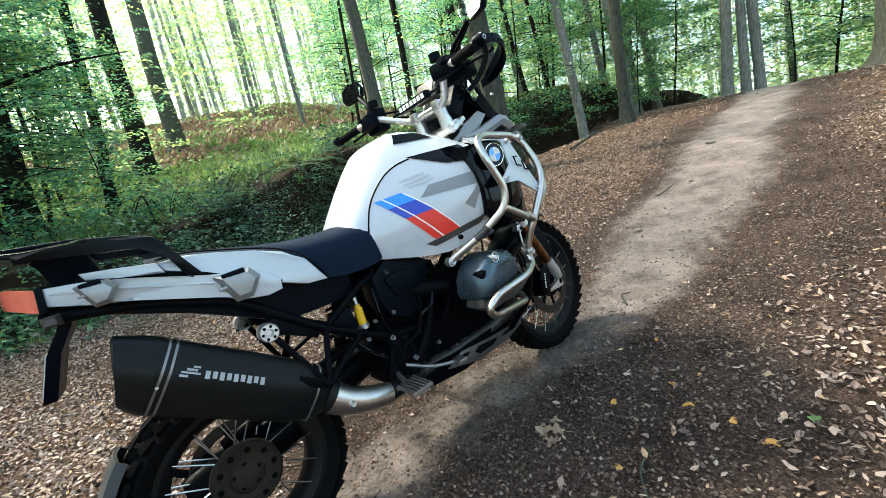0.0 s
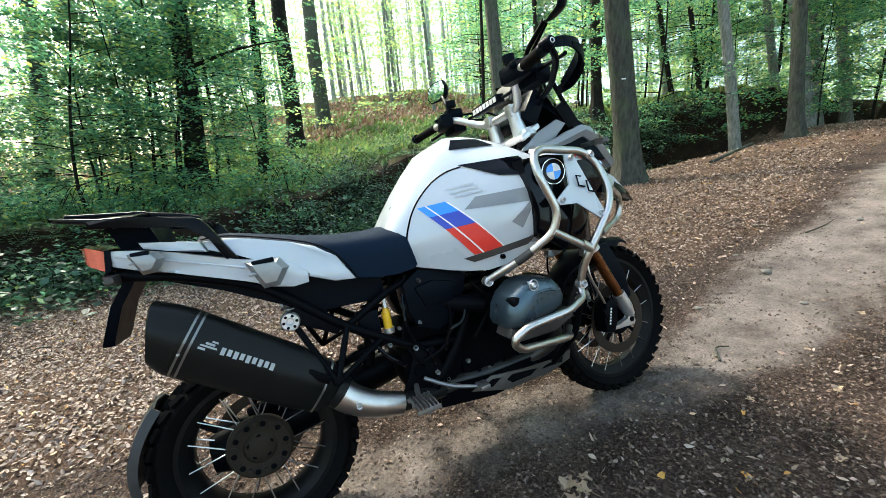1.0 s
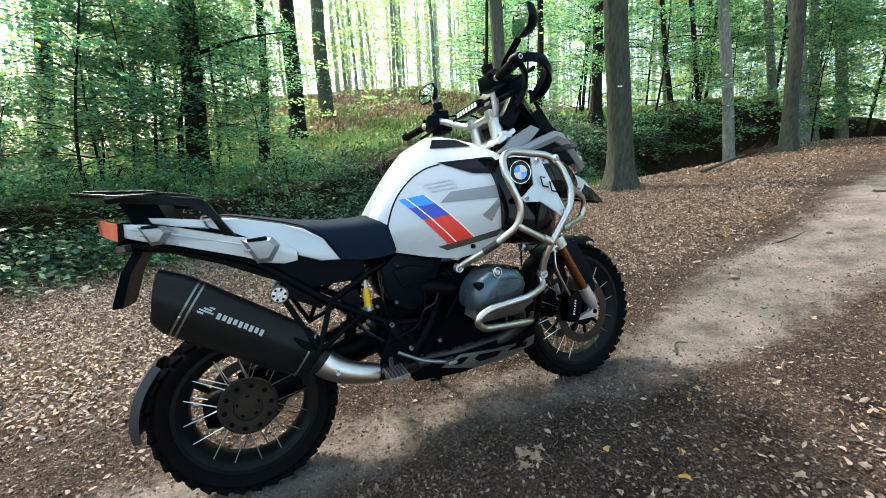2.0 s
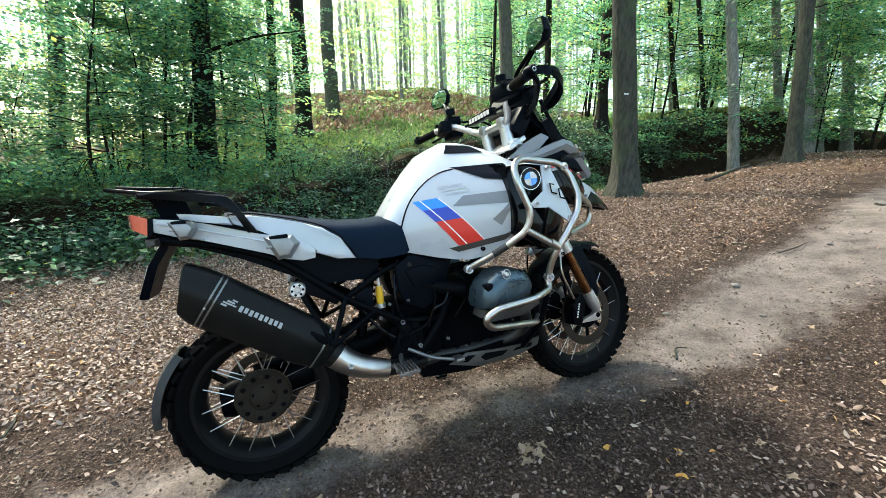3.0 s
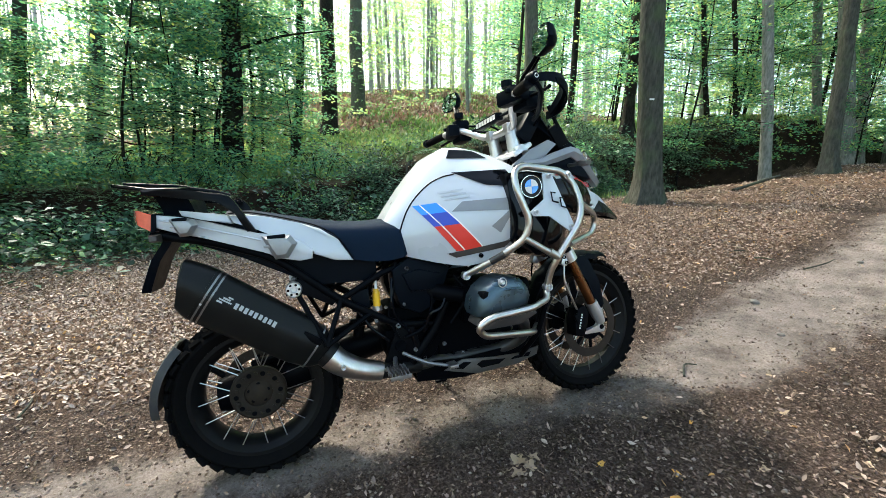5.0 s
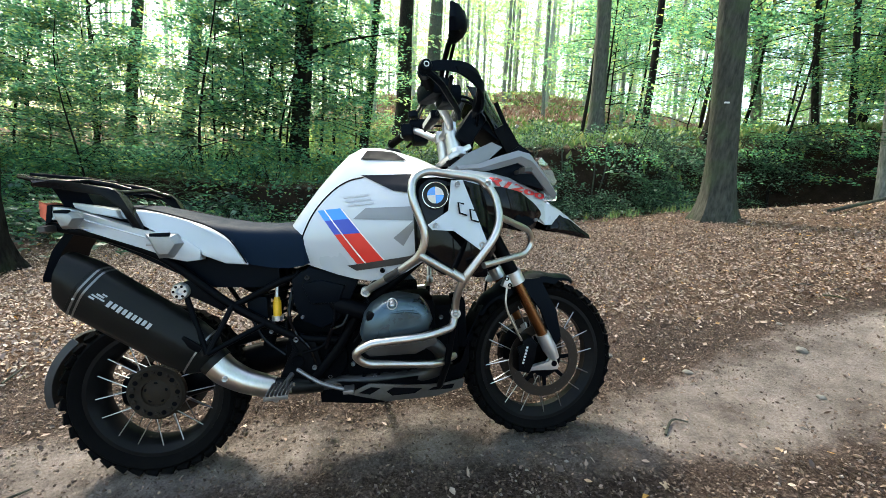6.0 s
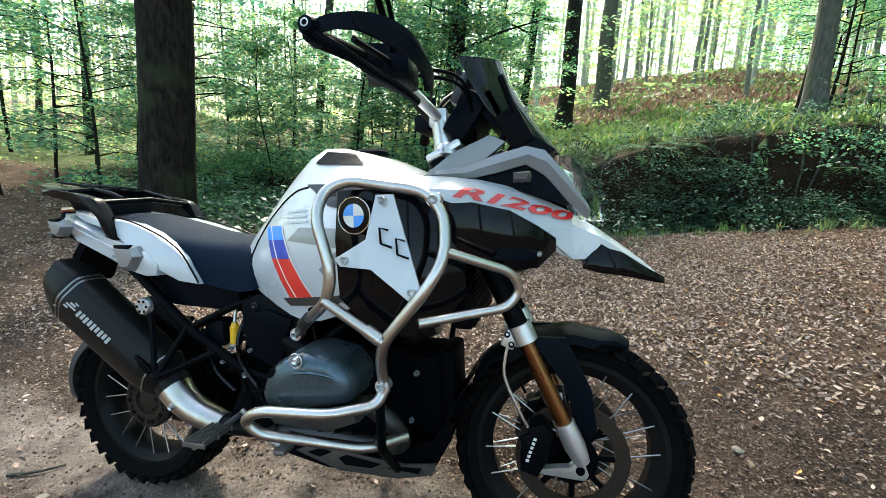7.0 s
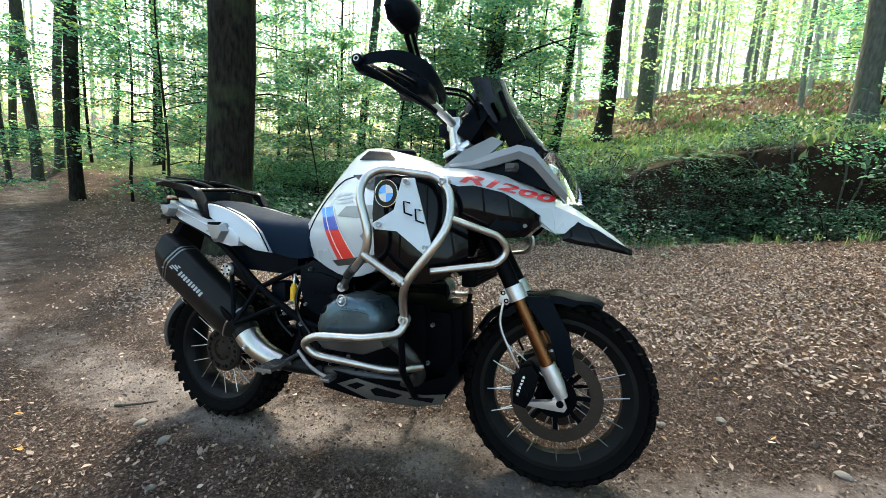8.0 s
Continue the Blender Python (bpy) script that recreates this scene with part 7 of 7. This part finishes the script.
    mir = lambda d, sc: [mc @ Vector((d, a * sc, b * sc)) for a, b in ((-0.075, -0.01), (-0.062, 0.036), (-0.02, 0.05), (0.05, 0.042), (0.068, 0.01), (0.055, -0.03), (0.01, -0.045), (-0.055, -0.038))]
    mh = part("mirror", steer(flip(loft([mir(0.045, 0.25), mir(0.035, 0.62), mir(0.015, 0.92), mir(0.0, 1.0), mir(-0.008, 1.0)]), s)), black_plastic, st, "black mirror housing")
    gl = bmesh.new()
    gl.faces.new([gl.verts.new(p) for p in mir(-0.0095, 0.93)])
    part("mirror_glass", steer(flip(gl, s)), mirror_glass, mh, smooth=False)
for y0, y1, dz in ((-0.24, -0.06, 0), (-0.22, -0.03, 0.02), (0.24, 0.05, 0), (0.21, 0.08, 0.02)):
    part("cable", steer(tube(curve_pts([(1.12, y0, 1.30 + dz), (1.24, y0 * 0.8, 1.28 + dz), (1.26, y1, 1.19), (1.22, y1, 1.08)], 6), 0.005, 7)), frame_black, bike)

# ---- seat, tail, rack ----
def seat_ring(x, w, zt, zb, crown=0.012):
    return [Vector((x, -w, zb)), Vector((x, -w * 1.0, zb + (zt - zb) * 0.55)), Vector((x, -w * 0.86, zt - 0.012)), Vector((x, -w * 0.45, zt + crown * 0.5)), Vector((x, 0, zt + crown)),
            Vector((x, w * 0.45, zt + crown * 0.5)), Vector((x, w * 0.86, zt - 0.012)), Vector((x, w, zb + (zt - zb) * 0.55)), Vector((x, w, zb))]


def round_line(rings, n=3):
    return [curve_pts(r, n) for r in rings]


seat = part("seat", loft(round_line([seat_ring(0.06, 0.12, 1.005, 0.97), seat_ring(0.14, 0.145, 0.998, 0.94), seat_ring(0.24, 0.16, 0.972, 0.90), seat_ring(0.34, 0.165, 0.945, 0.86), seat_ring(0.44, 0.165, 0.925, 0.80),
                  seat_ring(0.54, 0.16, 0.915, 0.775), seat_ring(0.60, 0.172, 0.916, 0.772), seat_ring(0.65, 0.182, 0.905, 0.778), seat_ring(0.675, 0.165, 0.875, 0.79)])), seat_leather, bike, "black padded saddle with pale side panels")
for s in BOTH:
    # pale cover along the flank
    wp = [(0.080, 0.996), (0.135, 0.994), (0.20, 0.978), (0.30, 0.946), (0.365, 0.918), (0.42, 0.875), (0.465, 0.793), (0.40, 0.802), (0.33, 0.835), (0.25, 0.90), (0.165, 0.938), (0.09, 0.970)]
    def bulge(x, y, z):
        return Vector((x, y + 0.035 * max(0, (z - 0.90)) / 0.08 * (0.6 if x < 0.2 else 1.0) - 0.012 * math.sin(math.pi * min(1, max(0, (x - 0.1) / 0.37))), z))
    part("seat_flank", flip(plate(wp, -0.185, -0.14, 0.010, bulge), s), white_paint, seat, "pale grey seat flank")
    part("seat_seam", flip(tube(curve_pts([bulge(x, -0.187, z) + Vector((0, 0.004, 0.006)) for x, z in wp[:7]], 4), 0.0025, 6), s), frame_black, seat)
    # side rail with case mounts
    taper = lambda x, y, z: Vector((x, y + 0.47 * max(0, 0.02 - x), z))
    rl = part("tail_panel", flip(plate([(-0.134, 1.020), (-0.06, 1.005), (0.015, 0.983), (0.17, 0.926), (0.25, 0.906), (0.296, 0.886), (0.332, 0.853), (0.327, 0.820), (0.285, 0.817), (0.215, 0.836), (0.17, 0.872), (0.011, 0.936), (-0.053, 0.945), (-0.142, 0.978)], -0.20, -0.15, 0.007, taper), s), white_paint, bike, "white tail side panel")
    part("panel_ridge", flip(tube([taper(-0.125, -0.201, 1.002), taper(-0.02, -0.201, 0.972), (0.175, -0.202, 0.902)], 0.0035, 6), s), white_paint, rl)
    part("seat_tail_cover", flip(plate([(-0.066, 1.027), (0.004, 1.013), (0.08, 0.996), (0.09, 0.966), (0.0, 0.990), (-0.058, 1.008)], -0.176, -0.11, 0.006, lambda x, y, z: Vector((x, y + 0.3 * max(0, 0.05 - x), z))), s), white_paint, bike, "white cover strip under the rack")
    part("lamp_frame", flip(plate([(-0.146, 1.022), (-0.132, 1.024), (-0.140, 0.968), (-0.156, 0.964)], -0.132, -0.05, 0.002), s), black_plastic, bike)
    for x, z, big in ((-0.045, 0.978, 0.8), (0.225, 0.885, 1.15)):
        rim_ = ((-0.045, 0.028), (0.035, 0.022), (0.052, -0.005), (0.022, -0.045), (-0.015, -0.045), (-0.03, -0.01))
        hk = joined(loft([[Vector((x + (a * k + 0.004 * (1 - k)) * big, -y, z + (b * k - 0.006 * (1 - k)) * big)) for a, b in rim_] for y, k in ((0.19, 1.0), (0.206, 0.98), (0.222, 0.66), (0.223, 0.5))]), block((x - 0.03 * big, -0.208, z - 0.004 * big), (0.022 * big, 0.016, 0.008 * big), 0.003))
        h = part("case_mount", flip(hk, s), mount_grey, rl, "cast grey case mount")
        part("catch", flip(joined(block((x - 0.004, -0.212, z + 0.021 * big), (0.05 * big, 0.016, 0.013), 0.003)), s), black_plastic, h)
    # grab rail: a flat bowed bar from the panel up to the rack
    part("grab_rail", flip(plate([(-0.15, 1.100), (-0.09, 1.095), (0.0, 1.082), (0.078, 1.066), (0.096, 1.058), (0.108, 1.040), (0.132, 0.992), (0.168, 0.925), (0.134, 0.930), (0.106, 0.998), (0.090, 1.026), (0.078, 1.036), (0.055, 1.043), (-0.02, 1.058), (-0.10, 1.074), (-0.15, 1.080)], -0.196, -0.158, 0.009, lambda x, y, z: Vector((x, y + 0.10 * max(0, -x), z))), s), rack_black, bike, "matt black grab rail")
deck = lambda x, y, z: Vector((x, z, 1.094 - 0.13 * x + y - 0.35 * max(0, abs(z) - 0.13)))
rack = part("luggage_rack", joined(plate([(-0.255, -0.085), (-0.205, -0.150), (-0.13, -0.172), (-0.055, -0.165), (-0.03, -0.11), (-0.03, 0.11), (-0.055, 0.165), (-0.13, 0.172), (-0.205, 0.150), (-0.255, 0.085)], -0.006, 0.006, 0.003, deck),
     *[tube([deck(-0.04, 0, y), deck(0.04, -0.008, y * 0.97), deck(0.085, -0.02, y * 0.95)], 0.008, 10) for y in (-0.095, 0.095)], tube([deck(0.085, -0.02, -0.17), deck(0.095, -0.018, 0), deck(0.085, -0.02, 0.17)], 0.009, 10)), rack_black, bike, "black luggage rack plate")
for y in (-0.07, 0.0, 0.07):
    part("rack_rib", tube([deck(-0.225, 0.008, y), deck(-0.045, 0.008, y)], 0.005, 8), black_plastic, rack)
part("rack_foot", loft([[Vector((x, -w, z)), Vector((x, w, z)), Vector((x + 0.09, w, z)), Vector((x + 0.09, -w, z))] for x, z, w in ((-0.145, 1.105, 0.13), (-0.125, 1.06, 0.115), (-0.115, 1.015, 0.10))]), black_plastic, rack)
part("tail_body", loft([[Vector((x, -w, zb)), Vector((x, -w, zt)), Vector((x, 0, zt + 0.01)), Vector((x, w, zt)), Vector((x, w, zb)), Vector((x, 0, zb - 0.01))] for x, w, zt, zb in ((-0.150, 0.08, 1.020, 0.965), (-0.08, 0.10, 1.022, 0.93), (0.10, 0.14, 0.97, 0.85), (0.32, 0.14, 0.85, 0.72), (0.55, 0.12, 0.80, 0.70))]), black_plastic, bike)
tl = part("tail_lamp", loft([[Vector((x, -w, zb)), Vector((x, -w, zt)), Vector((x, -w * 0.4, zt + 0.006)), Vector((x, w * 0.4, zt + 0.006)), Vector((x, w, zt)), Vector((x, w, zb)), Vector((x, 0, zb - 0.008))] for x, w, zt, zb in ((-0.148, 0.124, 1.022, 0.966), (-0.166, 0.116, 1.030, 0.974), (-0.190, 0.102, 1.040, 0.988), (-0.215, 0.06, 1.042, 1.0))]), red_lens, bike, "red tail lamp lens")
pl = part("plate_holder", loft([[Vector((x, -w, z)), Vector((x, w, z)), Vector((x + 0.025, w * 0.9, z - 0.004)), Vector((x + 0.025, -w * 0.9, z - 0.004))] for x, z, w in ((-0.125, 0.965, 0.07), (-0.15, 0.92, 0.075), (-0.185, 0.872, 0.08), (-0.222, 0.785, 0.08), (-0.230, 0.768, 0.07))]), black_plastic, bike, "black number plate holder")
part("number_plate", loft([[Vector((x - 0.003, -0.068, z)), Vector((x - 0.003, 0.068, z)), Vector((x - 0.001, 0.068, z)), Vector((x - 0.001, -0.068, z))] for x, z in ((-0.186, 0.874), (-0.224, 0.78))]), mark_white, pl, "white number plate, blank")
for s in BOTH:
    part("rear_signal", flip(joined(tube([(-0.135, -0.06, 0.95), (-0.14, -0.13, 0.945)], 0.007, 8), loft([[Vector((-0.14 + a, -0.125 - d, 0.945 + b)) for a, b in ((-r, -r * 0.7), (r, -r * 0.7), (r * 1.1, 0), (r, r * 0.7), (-r, r * 0.7))] for d, r in ((0, 0.012), (0.025, 0.018), (0.05, 0.01))])), s), dark_grey, pl)
guard_dusty = surface("guard_dusty", (0.012, 0.014, 0.016), 0.45, 0.0, 26, 0.35, 0.05, dirt=(0.16, 0.15, 0.14), dirt_amount=0.32, spec=0.2)
# hugger behind the rear tyre
hug = []
for k in range(13):
    a = radians(136 + (182 - 136) * k / 12)
    r = 0.334 + 0.012 * (k / 12)
    w = 0.088 - 0.022 * (abs(k - 6) / 6) ** 2
    c, si = math.cos(a), math.sin(a)
    hug.append([Vector((0.072 + (r + d) * c, y - 0.005, 0.336 + (r + d) * si)) for y, d in ((-w, -0.03), (-w * 0.95, -0.004), (-w * 0.5, 0.003), (0, 0.004), (w * 0.5, 0.003), (w * 0.95, -0.004), (w, -0.03), (w * 0.94, -0.03), (w * 0.9, -0.01), (0, -0.003), (-w * 0.9, -0.01), (-w * 0.94, -0.03))])
part("rear_mudguard", loft(hug), guard_dusty, bike, "black mudguard close behind the rear tyre")
part("mudguard_arm", tube([(-0.18, 0.07, 0.50), (-0.06, 0.09, 0.38), (0.01, 0.075, 0.317)], 0.012, 8), frame_black, bike)
def stick_on(ob, shift, m, n_, skin):
    """Lays one letter on the bent panel."""
    lm = bmesh.new()
    lm.from_mesh(ob.data)
    bmesh.ops.triangulate(lm, faces=lm.faces)
    bmesh.ops.subdivide_edges(lm, edges=lm.edges, cuts=2, use_grid_fill=True)
    lm.to_mesh(ob.data)
    lm.free()
    for v in ob.data.vertices:
        p = m @ Vector((v.co.x * 3.2 + shift * 1.88, v.co.y, 0))
        got = skin.ray_cast(p + n_ * 0.08, -n_)
        v.co = (got[0] if got[0] else p) + n_ * (0.005 + max(0, v.co.z))


# red model number along both flank panels, following their bend
for s in BOTH:
    panel = bpy.data.objects["flank_panel" if s < 0 else "flank_panel.001"]
    pb = bmesh.new()
    pb.from_mesh(panel.data)
    bmesh.ops.triangulate(pb, faces=pb.faces)
    skin = BVHTree.FromBMesh(pb)
    pb.free()
    n_ = Vector((0.42, 0.87 * s, 0.28)).normalized()
    xd = Vector((0.88, -0.43 * s, -0.2)) * (-s)
    xd = (xd - n_ * xd.dot(n_)).normalized()
    yd = n_.cross(xd)
    m = Matrix.Identity(4)
    for i in range(3):
        m[i][0], m[i][1], m[i][2] = xd[i], yd[i], n_[i]
    m.translation = Vector((1.418, 0.205 * s, 1.009))
    place = -0.088
    for ch, adv in (("R", 0.70), ("1", 0.46), ("2", 0.60), ("0", 0.60), ("0", 0.60)):
        wide = adv * 0.050 * 1.1
        ob = letters(ch, 0.037, Matrix(), mark_red, bike, "model_letter", "red slanted letter", 0.3)
        stick_on(ob, place + wide / 2, m, n_, skin)
        place += wide

# ---- single leaves and sticks on the path ----
def lobed_leaf(name, x, y, turn, size, mat, label, lobes=5, curl=0.25):
    bm = bmesh.new()
    pts = []
    n = lobes * 4
    for k in range(n):
        a = -math.pi + 2 * math.pi * (k + 0.5) / n
        r = 0.5 * (1 if k % 4 in (1, 2) else 0.62) * (0.75 + 0.25 * math.cos(a))
        pts.append((r * math.cos(a), r * 0.75 * math.sin(a)))
    lift = lambda px, py: curl * (px * px * 0.5 + abs(py) * 0.45) + 0.06 * math.sin(px * 9)
    c = bm.verts.new((0, 0, 0.02))
    vs = [bm.verts.new((px, py, lift(px, py) + 0.02)) for px, py in pts]
    for i in range(n):
        bm.faces.new((c, vs[i], vs[(i + 1) % n]))
    tube_into(bm, [Vector((-0.3, 0, 0.03)), Vector((-0.62, 0.04, 0.05))], 0.012, 5)
    z = float(ground_z(x, y))
    e = 0.1
    gx, gy = (float(ground_z(x + e, y)) - z) / e, (float(ground_z(x, y + e)) - z) / e
    nrm_ = Vector((-gx, -gy, 1)).normalized()
    q = Vector((0, 0, 1)).rotation_difference(nrm_).to_matrix().to_4x4()
    ob = part(name, bm, mat, None, label, at=Matrix.Translation((x, y, z + 0.002)) @ q @ Matrix.Rotation(radians(turn), 4, "Z") @ Matrix.Scale(size, 4))
    ob["category"] = "leaf"
    return ob


for k, (x, y, sz, turn) in enumerate(((0.96, -0.33, 0.10, 40), (1.0, -0.37, 0.09, 120), (0.95, -0.38, 0.085, 200), (1.03, -0.32, 0.07, 300))):
    lobed_leaf("oak_leaf", x, y, turn, sz, leaf_pale, "pale curled oak leaf on the bare soil", 5, 0.5)["group"] = "oak leaves"
for x, y, sz, turn in ((1.25, -0.44, 0.05, 20), (1.47, -0.57, 0.055, 80), (1.39, -0.66, 0.06, 150), (1.38, -0.80, 0.05, 10), (0.98, -0.62, 0.045, 60), (1.76, -0.35, 0.045, 220), (1.35, -0.92, 0.07, 130), (-0.9, -0.42, 0.07, 40), (-0.55, -0.55, 0.065, 0)):
    lobed_leaf("yellow_leaf", x, y, turn, sz, leaf_orange, "small orange yellow leaf on the dark soil", 3, 0.3)["group"] = "yellow leaves"
for x, y, sz, turn in ((2.16, -0.44, 0.07, 30), (1.85, -0.32, 0.05, 100), (1.77, -0.65, 0.055, 0), (2.94, -0.14, 0.06, 45), (2.12, -0.76, 0.05, 75), (2.6, -0.62, 0.07, 60), (0.2, -0.25, 0.045, 0), (2.4, -0.2, 0.05, 210), (1.7, -0.8, 0.06, 320)):
    lobed_leaf("fallen_leaf", x, y, turn, sz, leaf_pale, "pale dry leaf lying on the path", 4, 0.4)["group"] = "pale leaves"
lobed_leaf("green_leaf", 1.52, -0.98, 30, 0.06, leaf_grass, "fresh green leaf among brown ones", 5, 0.2)


def stick(pts, r, label="thin dry twig on the ground"):
    p = [(x, y, float(ground_z(x, y)) + r * 0.9 + dz) for x, y, dz in pts]
    ob = part("twig", tube(curve_pts(p, 4), [r * (1 - 0.5 * k / (4 * (len(p) - 1))) for k in range(4 * (len(p) - 1) + 1)], 7), bark_mid, None, label)
    tagged(ob, "", "twig", "twigs")
    return ob


stick([(2.02, -0.06, 0), (2.10, 0.02, 0.008), (2.16, 0.0, 0.004)], 0.006)
stick([(0.92, -0.75, 0), (1.0, -0.68, 0.01), (1.12, -0.66, 0)], 0.005)
stick([(-0.52, -0.20, 0), (-0.42, -0.16, 0.005), (-0.36, -0.10, 0)], 0.007)
stick([(7.0, 3.9, 0.0), (8.2, 4.1, 0.1), (9.0, 4.6, 0.05)], 0.03, "dead branch lying under the trees")
rdm = random.Random(8)
for _ in range(26):
    x, y, a, ln = rdm.uniform(-3, 5), rdm.uniform(0.6, 4.8), rdm.uniform(0, 6.3), rdm.uniform(0.12, 0.4)
    stick([(x, y, 0.01), (x + ln * 0.5 * math.cos(a), y + ln * 0.5 * math.sin(a), 0.02), (x + ln * math.cos(a + 0.2), y + ln * math.sin(a + 0.2), 0.005)], rdm.uniform(0.003, 0.007))


def stone(x, y, r, seed):
    rd = random.Random(seed)
    bm = bmesh.new()
    bmesh.ops.create_icosphere(bm, subdivisions=2, radius=r)
    for v in bm.verts:
        v.co = Vector((v.co.x * 1.3, v.co.y, v.co.z * 0.6)) * (1 + 0.25 * noise.noise(v.co / r * 1.3 + Vector((seed, 0, 0))))
    ob = part("stone", bm, stone_grey, None, "small grey stone on the trodden soil", at=pose(x, y, float(ground_z(x, y)) + r * 0.25, 0, 0, rd.uniform(0, 360)))
    return tagged(ob, "", "stone", "stones on the path")


stone_grey = surface("stone", (0.13, 0.12, 0.105), 0.8, 0, 40, 0.3, 0.4, dirt=(0.15, 0.12, 0.09), dirt_amount=0.5)
for k, (x, y, r) in enumerate(((5.95, 1.01, 0.05), (3.21, 0.51, 0.03), (2.45, 0.41, 0.02), (2.14, 0.66, 0.02), (-0.02, -0.30, 0.022), (0.2, -0.5, 0.014), (2.05, -0.02, 0.012), (3.4, 0.86, 0.016), (-0.25, -0.25, 0.02), (2.9, 0.1, 0.018), (1.9, 0.55, 0.015), (-1.2, 0.5, 0.018), (4.4, 0.6, 0.02))):
    stone(x, y, r, k)
# white painted mark on the nearest grey trunk
mk = bmesh.new()
block_into(mk, (0, 0, 0), (0.065, 0.012, 0.022), 0.003)
marked = bpy.data.objects["tree.005"]
stem = next(c for c in marked.children if c.name.startswith("trunk"))
stem_tree = BVHTree.FromPolygons([v.co for v in stem.data.vertices], [tuple(p.vertices) for p in stem.data.polygons])
out = Vector((-0.615, -0.789, 0))
mid_stem = Vector((-0.13 * 1.62, 0.03 * 1.62, 1.62))
spot = stem_tree.ray_cast(mid_stem + out, -out)[0] or mid_stem + out * 0.18
part("painted_mark", mk, mark_white, marked, "small white painted trail mark", at=Matrix.Translation(spot + out * 0.001) @ Matrix.Rotation(radians(-38), 4, "Z"))
